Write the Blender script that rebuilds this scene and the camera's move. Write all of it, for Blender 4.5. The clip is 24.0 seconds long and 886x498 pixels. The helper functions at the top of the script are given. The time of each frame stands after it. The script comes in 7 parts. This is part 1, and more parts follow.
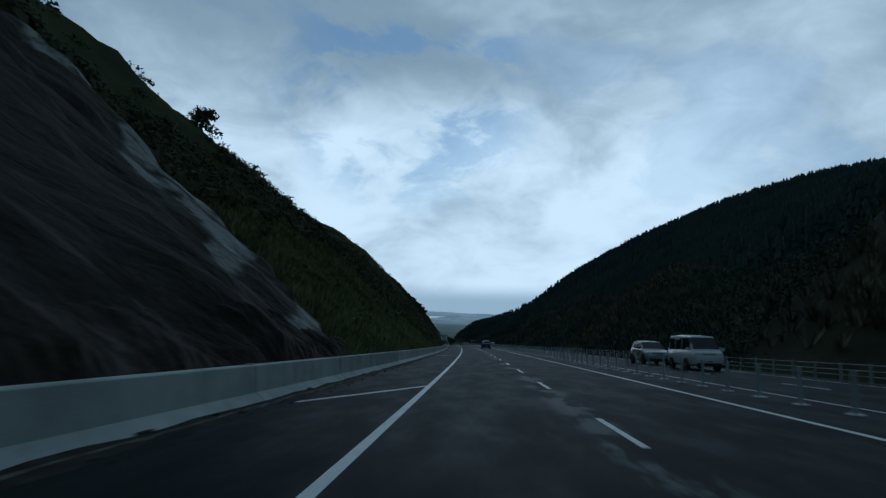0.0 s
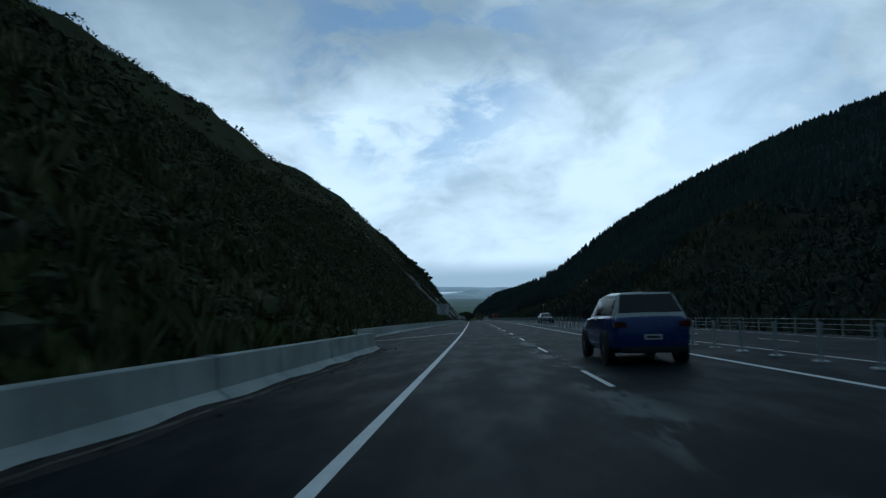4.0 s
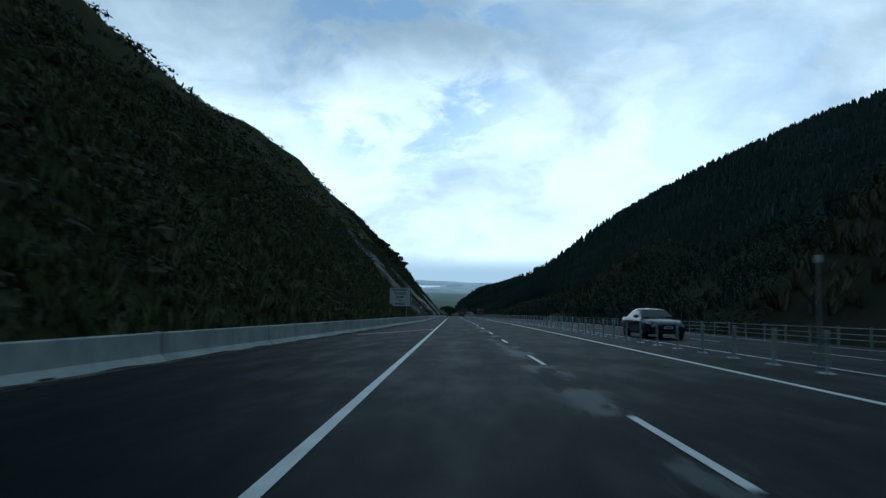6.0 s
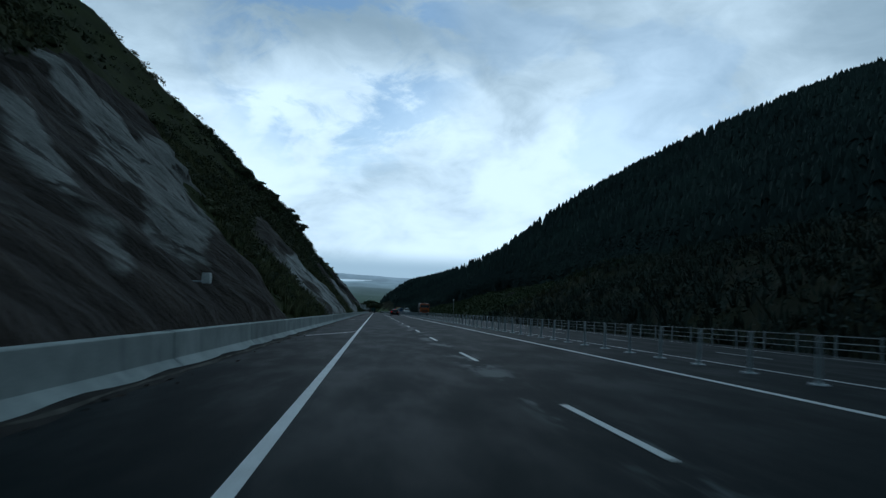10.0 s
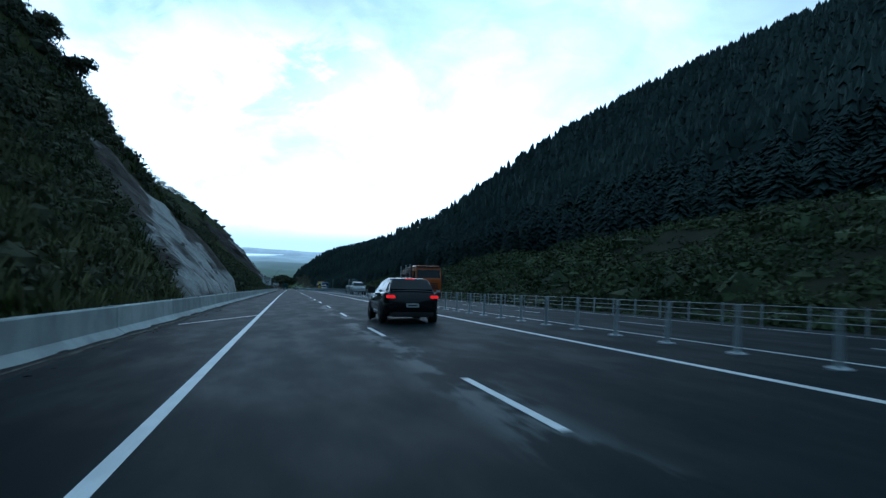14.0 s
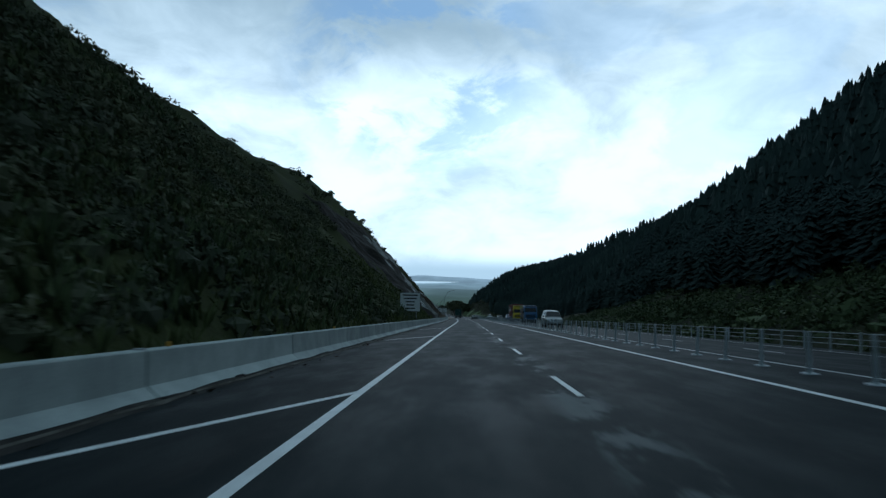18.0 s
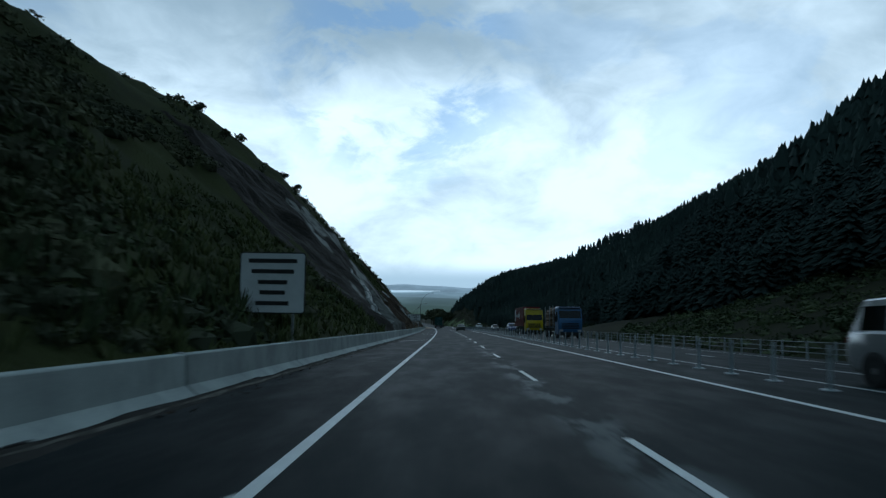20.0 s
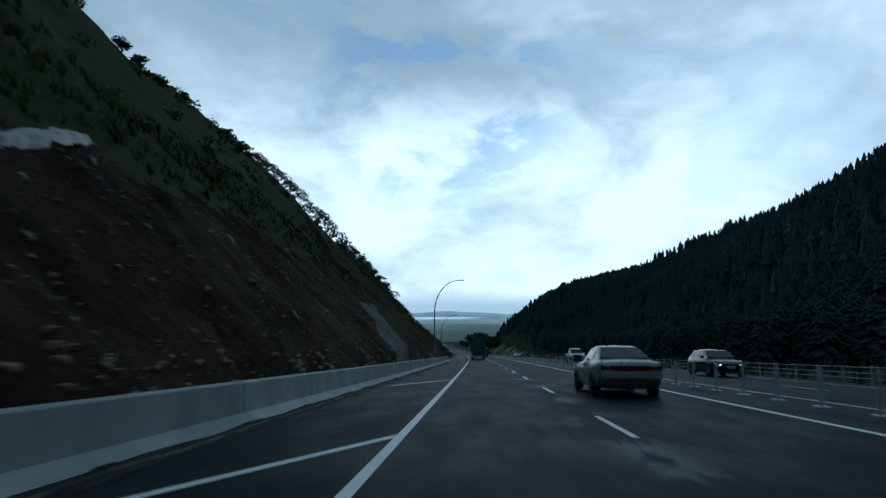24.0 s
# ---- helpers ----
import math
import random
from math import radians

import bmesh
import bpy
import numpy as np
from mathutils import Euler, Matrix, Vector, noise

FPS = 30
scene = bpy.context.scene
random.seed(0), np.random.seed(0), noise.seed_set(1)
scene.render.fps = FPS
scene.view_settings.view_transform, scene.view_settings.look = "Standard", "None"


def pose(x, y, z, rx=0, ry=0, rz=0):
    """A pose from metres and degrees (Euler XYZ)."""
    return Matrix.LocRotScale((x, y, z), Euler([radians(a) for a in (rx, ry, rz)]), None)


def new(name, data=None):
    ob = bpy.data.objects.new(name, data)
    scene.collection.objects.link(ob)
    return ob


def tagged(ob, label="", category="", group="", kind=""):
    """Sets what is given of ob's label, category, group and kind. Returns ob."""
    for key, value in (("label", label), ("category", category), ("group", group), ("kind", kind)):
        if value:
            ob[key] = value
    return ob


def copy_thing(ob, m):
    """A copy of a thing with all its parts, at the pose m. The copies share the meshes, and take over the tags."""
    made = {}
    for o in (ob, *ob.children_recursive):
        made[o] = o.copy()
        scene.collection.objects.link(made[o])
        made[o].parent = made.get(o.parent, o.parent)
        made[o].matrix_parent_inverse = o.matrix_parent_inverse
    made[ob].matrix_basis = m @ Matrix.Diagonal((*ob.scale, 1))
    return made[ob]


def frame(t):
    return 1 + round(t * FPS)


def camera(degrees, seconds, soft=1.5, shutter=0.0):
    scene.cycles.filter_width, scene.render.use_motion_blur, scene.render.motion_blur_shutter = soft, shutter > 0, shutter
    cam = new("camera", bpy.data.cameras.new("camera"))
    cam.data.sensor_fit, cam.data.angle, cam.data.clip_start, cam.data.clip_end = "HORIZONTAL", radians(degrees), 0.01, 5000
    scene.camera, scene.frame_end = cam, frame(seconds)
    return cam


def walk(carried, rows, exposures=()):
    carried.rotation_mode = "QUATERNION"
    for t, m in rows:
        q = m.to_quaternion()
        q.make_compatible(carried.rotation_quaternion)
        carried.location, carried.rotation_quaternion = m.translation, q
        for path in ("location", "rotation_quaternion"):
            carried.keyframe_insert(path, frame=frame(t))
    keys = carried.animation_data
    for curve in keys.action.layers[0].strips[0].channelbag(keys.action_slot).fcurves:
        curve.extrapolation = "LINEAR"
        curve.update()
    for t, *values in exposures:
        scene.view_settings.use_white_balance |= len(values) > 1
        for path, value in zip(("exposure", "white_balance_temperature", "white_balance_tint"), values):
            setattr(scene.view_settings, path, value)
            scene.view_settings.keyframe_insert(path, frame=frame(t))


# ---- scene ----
cam = camera(72.0, 24.0, 1.35, 0.22)


def aim(x, y, z, yaw, pitch, roll):
    """A camera pose: yaw to the left of +y, pitch up, roll as in look(), in degrees."""
    return pose(x, y, z, 90 + pitch, 0, yaw) @ pose(0, 0, 0, 0, 0, roll)


# seconds, x, y, z, yaw, pitch, roll
PATH = [
    (0.0, -3.53, 0.08, 1.27, 0.71, 5.00, 0.99),
    (1.0, -2.41, 30.26, -0.73, 1.60, 4.76, -0.67),
    (2.0, -1.41, 60.01, -2.67, 1.62, 5.18, -0.34),
    (3.0, -0.44, 89.23, -4.56, 2.24, 3.60, -1.84),
    (6.0, 1.11, 173.53, -9.92, 0.89, 2.24, 0.54),
    (7.0, 1.29, 202.47, -11.75, -3.67, 1.44, -0.54),
    (8.0, 1.20, 229.63, -13.50, -3.28, 0.97, -0.92),
    (9.0, 1.01, 256.21, -15.24, -5.41, 2.26, 3.39),
    (10.0, 0.99, 282.91, -17.02, -6.01, 2.04, 2.23),
    (11.0, 1.09, 310.96, -18.91, -8.78, 0.88, 2.31),
    (14.0, 1.13, 393.13, -24.49, -14.06, -0.06, 1.94),
    (15.0, 1.30, 418.90, -26.24, -14.70, 0.23, 1.74),
    (16.0, 1.32, 453.16, -28.59, -14.66, 1.36, 1.14),
    (17.0, 1.52, 483.47, -30.68, -9.96, 1.89, 0.69),
    (18.0, 1.66, 508.45, -32.42, 2.12, 2.10, 1.01),
    (21.0, 1.54, 593.25, -38.45, -0.23, 3.24, 0.79),
    (22.0, 1.73, 621.68, -40.49, 2.33, 3.04, 0.90),
    (23.0, 1.40, 650.41, -42.55, 4.07, 2.40, 3.02),
    (24.0, 1.05, 678.54, -44.56, 4.37, 5.57, 0.08),
]
EXPOSURES = [(t, e, k, 8) for t, e, k in ((0, -0.57, 5500), (1, -0.57, 5500), (2, -0.44, 5500), (3.5, -0.44, 5500), (6, -0.06, 5520), (7, -0.2, 5480), (9, -0.28, 5560), (11.2, -0.3, 5600), (13.5, 0.62, 5080), (15, 0.7, 5060), (16, 0.56, 5120), (17, 0.25, 5450), (18.5, 0.03, 5700), (21, -0.09, 5650), (24, -0.09, 5560))]
walk(cam, [(t, aim(*r)) for t, *r in PATH], EXPOSURES)

# ---- the line of the road: heading, grade and crossfall along y ----
ROAD_Y = [0, 90, 180, 310, 400, 500, 600, 680, 900, 1100, 1300, 1600]
HEADING = [-2.66, -1.48, -0.32, 0.09, 0.01, -0.02, -0.30, 0.90, 2.60, 4.50, 7.00, 10.00]
GRADE = [0.0668, 0.0643, 0.0629, 0.0682, 0.0679, 0.0699, 0.0717, 0.0713, 0.0713, 0.0680, 0.0500, 0.0200]
FALL = [0.009, 0.018, 0.021, 0.031, 0.036, 0.040, 0.022, 0.024, 0.020, 0.020, 0.020, 0.020]
LEFT_Y = [-40, 0, 30, 60, 90, 120, 150, 180, 210, 240, 270, 300, 330, 360, 390, 420, 445, 465, 485, 505, 525, 550, 580, 610, 640, 670, 700, 730, 760, 790, 830, 900]
LEFT_SLOPE = [0.89, 0.89, 0.89, 0.91, 1.08, 1.08, 1.07, 0.99, 0.97, 1.02, 0.98, 0.98, 1.0, 1.03, 1.03, 1.12, 1.18, 1.4, 1.04, 0.84, 0.81, 0.8, 0.83, 0.79, 0.96, 1.17, 1.13, 1.06, 1.09, 0.99, 1.03, 1.05]
LEFT_RISE = [49, 48, 46, 38, 14, 13, 19, 27, 39, 36, 37, 41, 40, 44, 45, 49, 36, 15, 39, 43, 48, 53, 56, 44, 26, 22, 23, 31, 23, 45, 43, 58]
RIGHT_Y = [-100, 0, 100, 200, 300, 400, 500, 600, 700, 800, 900, 1000, 1150, 1300, 1500, 1800]
RIGHT_SLOPE = [0.66, 0.62, 0.58, 0.54, 0.50, 0.52, 0.56, 0.65, 0.78, 0.54, 0.62, 0.49, 0.51, 0.72, 0.96, 2.52]
RIGHT_RISE = [179, 179, 178, 177, 176, 174, 178, 172, 99, 144, 141, 176, 155, 140, 43, 18]
_fy = np.arange(-120.0, 2205.0, 5.0)
_th = np.radians(np.interp(_fy, ROAD_Y, HEADING))
_gr = np.interp(_fy, ROAD_Y, GRADE)
_X = np.concatenate([[0], np.cumsum(-(_th[1:] + _th[:-1]) / 2 * 5)])
_Z = np.concatenate([[0], np.cumsum(-(_gr[1:] + _gr[:-1]) / 2 * 5)])
_X -= np.interp(310, _fy, _X)
_Z -= np.interp(0, _fy, _Z)
CROWN = 8.5


def road_x(y):
    return np.interp(y, _fy, _X)


def road_z(y):
    return np.interp(y, _fy, _Z)


def deck(xr, y):
    """Height of the road surface at xr metres right of the left edge line."""
    c = np.interp(y, ROAD_Y, FALL)
    return road_z(y) + np.where(xr < CROWN, c * xr, c * CROWN - 0.015 * (xr - CROWN))


def on_road(xr, y, dz=0.0):
    return Vector((float(road_x(y) + xr), float(y), float(deck(xr, y)) + dz))


def road_turn(y, level=False):
    """The turn of a thing that stands along the road: heading, and the grade unless level."""
    h = float(np.interp(y, _fy, _th))
    g = 0.0 if level else -math.atan(float(np.interp(y, _fy, _gr)))
    return Euler((g, 0, h)).to_matrix().to_4x4()


def stand(xr, y, dz=0.0, level=False, turn=0.0):
    return Matrix.Translation(on_road(xr, y, dz)) @ road_turn(y, level) @ Matrix.Rotation(radians(turn), 4, "Z")


def rounded_rise(d, rise, soft):
    d = np.maximum(d, 0)
    return np.where(d < rise, d, rise + soft * (1 - np.exp(-np.minimum(np.maximum(d - rise, 0) / soft, 50))))


def wobble(x, y, size, seed=0.0):
    """Smooth waves in -1..1, made of a few sines, at about that size in metres."""
    k = 6.283 / size
    v = np.sin(k * (x + 0.31 * y) + seed) + np.sin(k * 0.77 * (y - 0.42 * x) + 1.7 * seed + 1) + 0.7 * np.sin(k * 1.63 * (0.7 * x + 0.8 * y) + 2.9 * seed) + 0.5 * np.sin(k * 2.9 * (0.9 * y - 0.6 * x) + seed * 4.1)
    return v / 2.6


def left_line(y):
    """Where the front foot of the concrete barrier runs."""
    return np.interp(y, [147, 148, 186, 203, 222, 245, 263], [-3.05, -6.9, -6.5, -5.6, -4.7, -3.9, -3.05])


def left_hill(xr, y):
    start = left_line(y) - 1.15
    d = np.maximum(start - xr, 0)
    rise = np.interp(y, LEFT_Y, LEFT_RISE)
    h = np.interp(y, LEFT_Y, LEFT_SLOPE) * rounded_rise(d, rise, rise * 0.9)
    rough = np.clip(d / 14, 0, 1)
    h = h + rough * (0.9 * wobble(xr, y, 23, 1) + 0.45 * wobble(xr, y, 8, 4)) - 1.2 * np.clip(d / 10, 0, 1)
    return road_z(y) - 0.12 + np.maximum(h, 0.05 * d)


def wood_edge(y):
    """How far from the near edge line the pines begin."""
    return np.interp(y, [-100, 200, 380, 430, 520, 570, 680, 760, 1180, 1270], [92, 86, 60, 52, 50, 38, 36, 34, 34, 74]) + 3 * wobble(y, y * 0.3, 33, 4)


def spur(xr, y):
    """0 to 1: rounded spurs that run down to the road below the forest."""
    fade = np.interp(y, [-60, 20, 360, 420], [0, 1, 1, 0]) * np.clip((wood_edge(y) + 4 - xr) / 30, 0, 1)
    return np.clip(np.cos(6.283 * (y - 0.75 * xr - 18) / 86), 0, 1) ** 1.5 * fade


def right_hill(xr, y):
    d = np.maximum(xr - 20, 0)
    rise = np.interp(y, RIGHT_Y, RIGHT_RISE)
    top = np.interp(y, RIGHT_Y, RIGHT_SLOPE) * rounded_rise(d, rise, rise)
    wood = np.clip((xr - wood_edge(y) + 16) / 20, 0, 1)
    bank = np.minimum(0.36 * d, 10) * np.interp(y, [-50, 330, 400, 620, 690, 760], [1.6, 1.3, 1, 1, 0.25, 0.15])
    h = np.maximum(top - 13.0 * wood, 0) * wood + (1 - wood) * bank
    h = np.maximum(h, bank * 0.9) + np.clip(d / 20, 0, 1) * (0.9 * wobble(xr, y, 60, 2) + 0.5 * wobble(xr, y, 17, 5))
    h = h + 5.0 * spur(xr, y) * np.clip(d / 20, 0, 1)
    far_end = np.interp(y, [850, 960, 1060, 1160, 1225], [0, 0.3, 1, 1, 0.1]) * np.interp(xr - wood_edge(y), [-14, -6, 6, 30, 130], [0, 0.25, 0.8, 1, 0])
    h = h + 25 * far_end
    h = h - 5 * np.interp(y, [690, 760, 930, 1000], [0, 1, 1, 0]) * np.exp(-((xr - 62) / 26) ** 2)
    over = np.clip((y - 1195) / 110, 0, 1)
    return deck(18.0, y) - 0.35 + np.maximum(h, 0.02 * d) * (1 - over)


# ---- light: an overcast sky with brighter cloud low ahead, and a faint broad sun behind it ----
world = bpy.data.worlds.new("sky")
scene.world = world
world.use_nodes = True
wn, wl = world.node_tree.nodes, world.node_tree.links
wn.clear()


def wnode(kind, **values):
    n = wn.new(kind)
    for k, v in values.items():
        n.inputs[k].default_value = v
    return n


def wmath(op, a, b=None, c=None, clamp=False):
    n = wn.new("ShaderNodeMath")
    n.operation, n.use_clamp = op, clamp
    for i, v in enumerate((a, b, c)):
        if v is None:
            continue
        if isinstance(v, (int, float)):
            n.inputs[i].default_value = v
        else:
            wl.new(v, n.inputs[i])
    return n.outputs[0]


def wmix(fac, a, b):
    n = wn.new("ShaderNodeMix")
    n.data_type = "RGBA"
    for s, v in ((n.inputs[0], fac), (n.inputs[6], a), (n.inputs[7], b)):
        if isinstance(v, (tuple, float, int)):
            s.default_value = v
        else:
            wl.new(v, s)
    return n.outputs[2]


sky = wn.new("ShaderNodeTexSky")
sky.sky_type, sky.sun_disc = "NISHITA", False
sky.sun_elevation, sky.sun_rotation = radians(48), radians(25)
sky.dust_density, sky.air_density = 0.6, 1.0
coord = wn.new("ShaderNodeTexCoord")
sep = wn.new("ShaderNodeSeparateXYZ")
wl.new(coord.outputs["Generated"], sep.inputs[0])
up = wmath("MAXIMUM", sep.outputs[2], 0.0)
comb = wn.new("ShaderNodeVectorMath")
comb.operation = "MULTIPLY"
wl.new(coord.outputs["Generated"], comb.inputs[0])
comb.inputs[1].default_value = (1.0, 1.0, 1.8)


def cloud(scale, detail, rough, offset, distortion=0.0):
    m = wn.new("ShaderNodeMapping")
    m.inputs["Location"].default_value = offset
    wl.new(comb.outputs[0], m.inputs[0])
    n = wnode("ShaderNodeTexNoise", Scale=scale, Detail=detail, Roughness=rough, Distortion=distortion)
    wl.new(m.outputs[0], n.inputs["Vector"])
    return n.outputs[0]


def ramp(v, lo, hi):
    n = wn.new("ShaderNodeMapRange")
    n.interpolation_type = "SMOOTHSTEP"
    wl.new(v, n.inputs[0])
    n.inputs[1].default_value, n.inputs[2].default_value = lo, hi
    return n.outputs[0]


big = cloud(1.25, 2, 0.5, (0.3, 0.2, 0))
small = cloud(4.2, 10, 0.52, (4.0, 1.0, 0), 0.35)
wisp = cloud(11.0, 8, 0.6, (1.7, 6.2, 2.0), 0.8)
gaps = cloud(3.4, 8, 0.58, (7.4, 3.1, 0.6), 0.3)
low = ramp(up, 0.385, 0.18)
ahead = ramp(sep.outputs[1], 0.2, 0.95)
lift = wmath("MULTIPLY", wmath("MULTIPLY", low, ahead), wmath("ADD", wmath("MULTIPLY", ramp(sep.outputs[0], 0.52, 0.24), 0.75), 0.25))
# broad grey sheets above, broken brighter cloud in the gap low ahead
rough = wmath("ADD", wmath("MULTIPLY", lift, 0.40), 0.32)
puff = wmath("ADD", wmath("MULTIPLY", wmath("SUBTRACT", small, 0.5), rough), wmath("MULTIPLY", wmath("SUBTRACT", wisp, 0.5), wmath("MULTIPLY", rough, 0.30)))
tone = wmath("ADD", wmath("ADD", puff, wmath("MULTIPLY", big, 0.45)), wmath("ADD", wmath("ADD", wmath("MULTIPLY", lift, 0.235), wmath("MULTIPLY", ramp(sep.outputs[0], -0.32, 0.16), 0.10)), 0.125))
cloud_colour = wmix(ramp(tone, 0.40, 0.74), (0.335, 0.445, 0.505, 1), (0.97, 1.13, 1.18, 1))
cloud_colour = wmix(ramp(up, 0.035, 0.0), cloud_colour, (0.45, 0.60, 0.68, 1))
gain = wn.new("ShaderNodeVectorMath")
gain.operation = "MULTIPLY"
wl.new(sky.outputs[0], gain.inputs[0])
gain.inputs[1].default_value = (0.054, 0.079, 0.090)
gap_mask = wmath("MULTIPLY", ramp(gaps, 0.54, 0.63), ramp(up, 0.07, 0.20))
turn = wn.new("ShaderNodeVectorMath")
turn.operation = "DOT_PRODUCT"
wl.new(coord.outputs["Generated"], turn.inputs[0])
turn.inputs[1].default_value = Vector((-0.07, 0.93, 0.35)).normalized()
broken = wmath("MULTIPLY", ramp(turn.outputs["Value"], 0.968, 0.995), ramp(cloud(6.5, 9, 0.6, (2.2, 0.4, 5.0), 0.5), 0.46, 0.60))
final = wmix(wmath("MAXIMUM", wmath("MULTIPLY", gap_mask, 0.22), wmath("MULTIPLY", broken, 0.58)), cloud_colour, gain.outputs[0])
# thick even overcast overhead, to the sides and behind, brighter towards the zenith
overcast = wmix(ramp(up, 0.05, 0.95), (0.066, 0.106, 0.122, 1), (0.205, 0.305, 0.352, 1))
overcast = wmix(0.35, overcast, wmix(small, (0.080, 0.125, 0.144, 1), (0.178, 0.262, 0.302, 1)))
bright = wmath("MULTIPLY", ramp(up, 0.72, 0.42), ramp(sep.outputs[1], -0.05, 0.55))
final = wmix(bright, overcast, final)
back = wn.new("ShaderNodeBackground")
wl.new(final, back.inputs[0])
back.inputs[1].default_value = 1.05
wout = wn.new("ShaderNodeOutputWorld")
wl.new(back.outputs[0], wout.inputs[0])

sun = new("sun", bpy.data.lights.new("sun", "SUN"))
sun.data.energy, sun.data.angle, sun.data.color = 0.05, radians(60), (0.94, 0.98, 1.0)
sun.matrix_world = Matrix.Rotation(radians(-25), 4, "Z") @ Matrix.Rotation(radians(-42), 4, "X")


# ---- materials ----
def shader(name):
    m = bpy.data.materials.new(name)
    m.use_nodes = True
    return m, m.node_tree.nodes, m.node_tree.links, m.node_tree.nodes["Principled BSDF"]


def rgba(c):
    return (*c, 1.0) if len(c) == 3 else c


def stretched_noise(nodes, links, source, scale, detail, stretch=(1, 1, 1), rough=0.6):
    mp = nodes.new("ShaderNodeMapping")
    mp.inputs["Scale"].default_value = stretch
    links.new(source, mp.inputs[0])
    n = nodes.new("ShaderNodeTexNoise")
    n.inputs["Scale"].default_value, n.inputs["Detail"].default_value, n.inputs["Roughness"].default_value = scale, detail, rough
    links.new(mp.outputs[0], n.inputs["Vector"])
    return n.outputs[0]


def step(nodes, links, v, lo, hi, a=0.0, b=1.0):
    n = nodes.new("ShaderNodeMapRange")
    n.interpolation_type = "SMOOTHSTEP"
    links.new(v, n.inputs[0])
    for i, x in enumerate((lo, hi, a, b)):
        n.inputs[i + 1].default_value = x
    return n.outputs[0]


def blend(nodes, links, fac, a, b, mode="MIX"):
    n = nodes.new("ShaderNodeMix")
    n.data_type, n.blend_type = "RGBA", mode
    for s, v in ((n.inputs[0], fac), (n.inputs[6], a), (n.inputs[7], b)):
        if isinstance(v, (int, float)):
            s.default_value = v
        elif isinstance(v, tuple):
            s.default_value = rgba(v)
        else:
            links.new(v, s)
    return n.outputs[2]


def raised(nodes, links, bsdf, height, strength, distance):
    b = nodes.new("ShaderNodeBump")
    b.inputs["Strength"].default_value, b.inputs["Distance"].default_value = strength, distance
    links.new(height, b.inputs["Height"])
    links.new(b.outputs[0], bsdf.inputs["Normal"])


def surface(name, c1, c2, size=1.0, rough=0.7, fine=0.08, bump=0.3, depth=0.01, metal=0.0, place="Object", vary=0.0, spec=0.5, coat=0.0):
    """A worn surface: two tones at about size metres, grain at about fine metres."""
    m, nodes, links, bsdf = shader(name)
    tc = nodes.new("ShaderNodeTexCoord")
    geo = nodes.new("ShaderNodeNewGeometry")
    src = tc.outputs["Object"] if place == "Object" else geo.outputs["Position"]
    large = stretched_noise(nodes, links, src, 1 / size, 4)
    grain = stretched_noise(nodes, links, src, 1 / fine, 3)
    col = blend(nodes, links, step(nodes, links, large, 0.3, 0.7), c1, c2)
    col = blend(nodes, links, 0.35, col, step(nodes, links, grain, 0.2, 0.8, 0.45, 1.25), "MULTIPLY")
    if vary:
        oi = nodes.new("ShaderNodeObjectInfo")
        col = blend(nodes, links, vary, col, step(nodes, links, oi.outputs["Random"], 0, 1, 0.4, 1.6), "MULTIPLY")
    links.new(col, bsdf.inputs["Base Color"])
    links.new(step(nodes, links, large, 0.2, 0.8, max(rough - 0.1, 0.02), min(rough + 0.1, 1)), bsdf.inputs["Roughness"])
    bsdf.inputs["Metallic"].default_value = metal
    bsdf.inputs["Specular IOR Level"].default_value = spec
    bsdf.inputs["Coat Weight"].default_value = coat
    if bump:
        raised(nodes, links, bsdf, grain, bump, depth)
    return m


def leafy(name, dark, light, size=6.0, rough=0.75, spread=0.8):
    """Foliage: patches at size metres, and each leaf or clump its own tone."""
    m, nodes, links, bsdf = shader(name)
    geo = nodes.new("ShaderNodeNewGeometry")
    large = stretched_noise(nodes, links, geo.outputs["Position"], 1 / size, 3)
    col = blend(nodes, links, step(nodes, links, large, 0.35, 0.68), dark, light)
    col = blend(nodes, links, spread, col, step(nodes, links, geo.outputs["Random Per Island"], 0, 1, 0.45, 1.5), "MULTIPLY")
    links.new(col, bsdf.inputs["Base Color"])
    bsdf.inputs["Roughness"].default_value = rough
    bsdf.inputs["Specular IOR Level"].default_value = 0.08
    return m


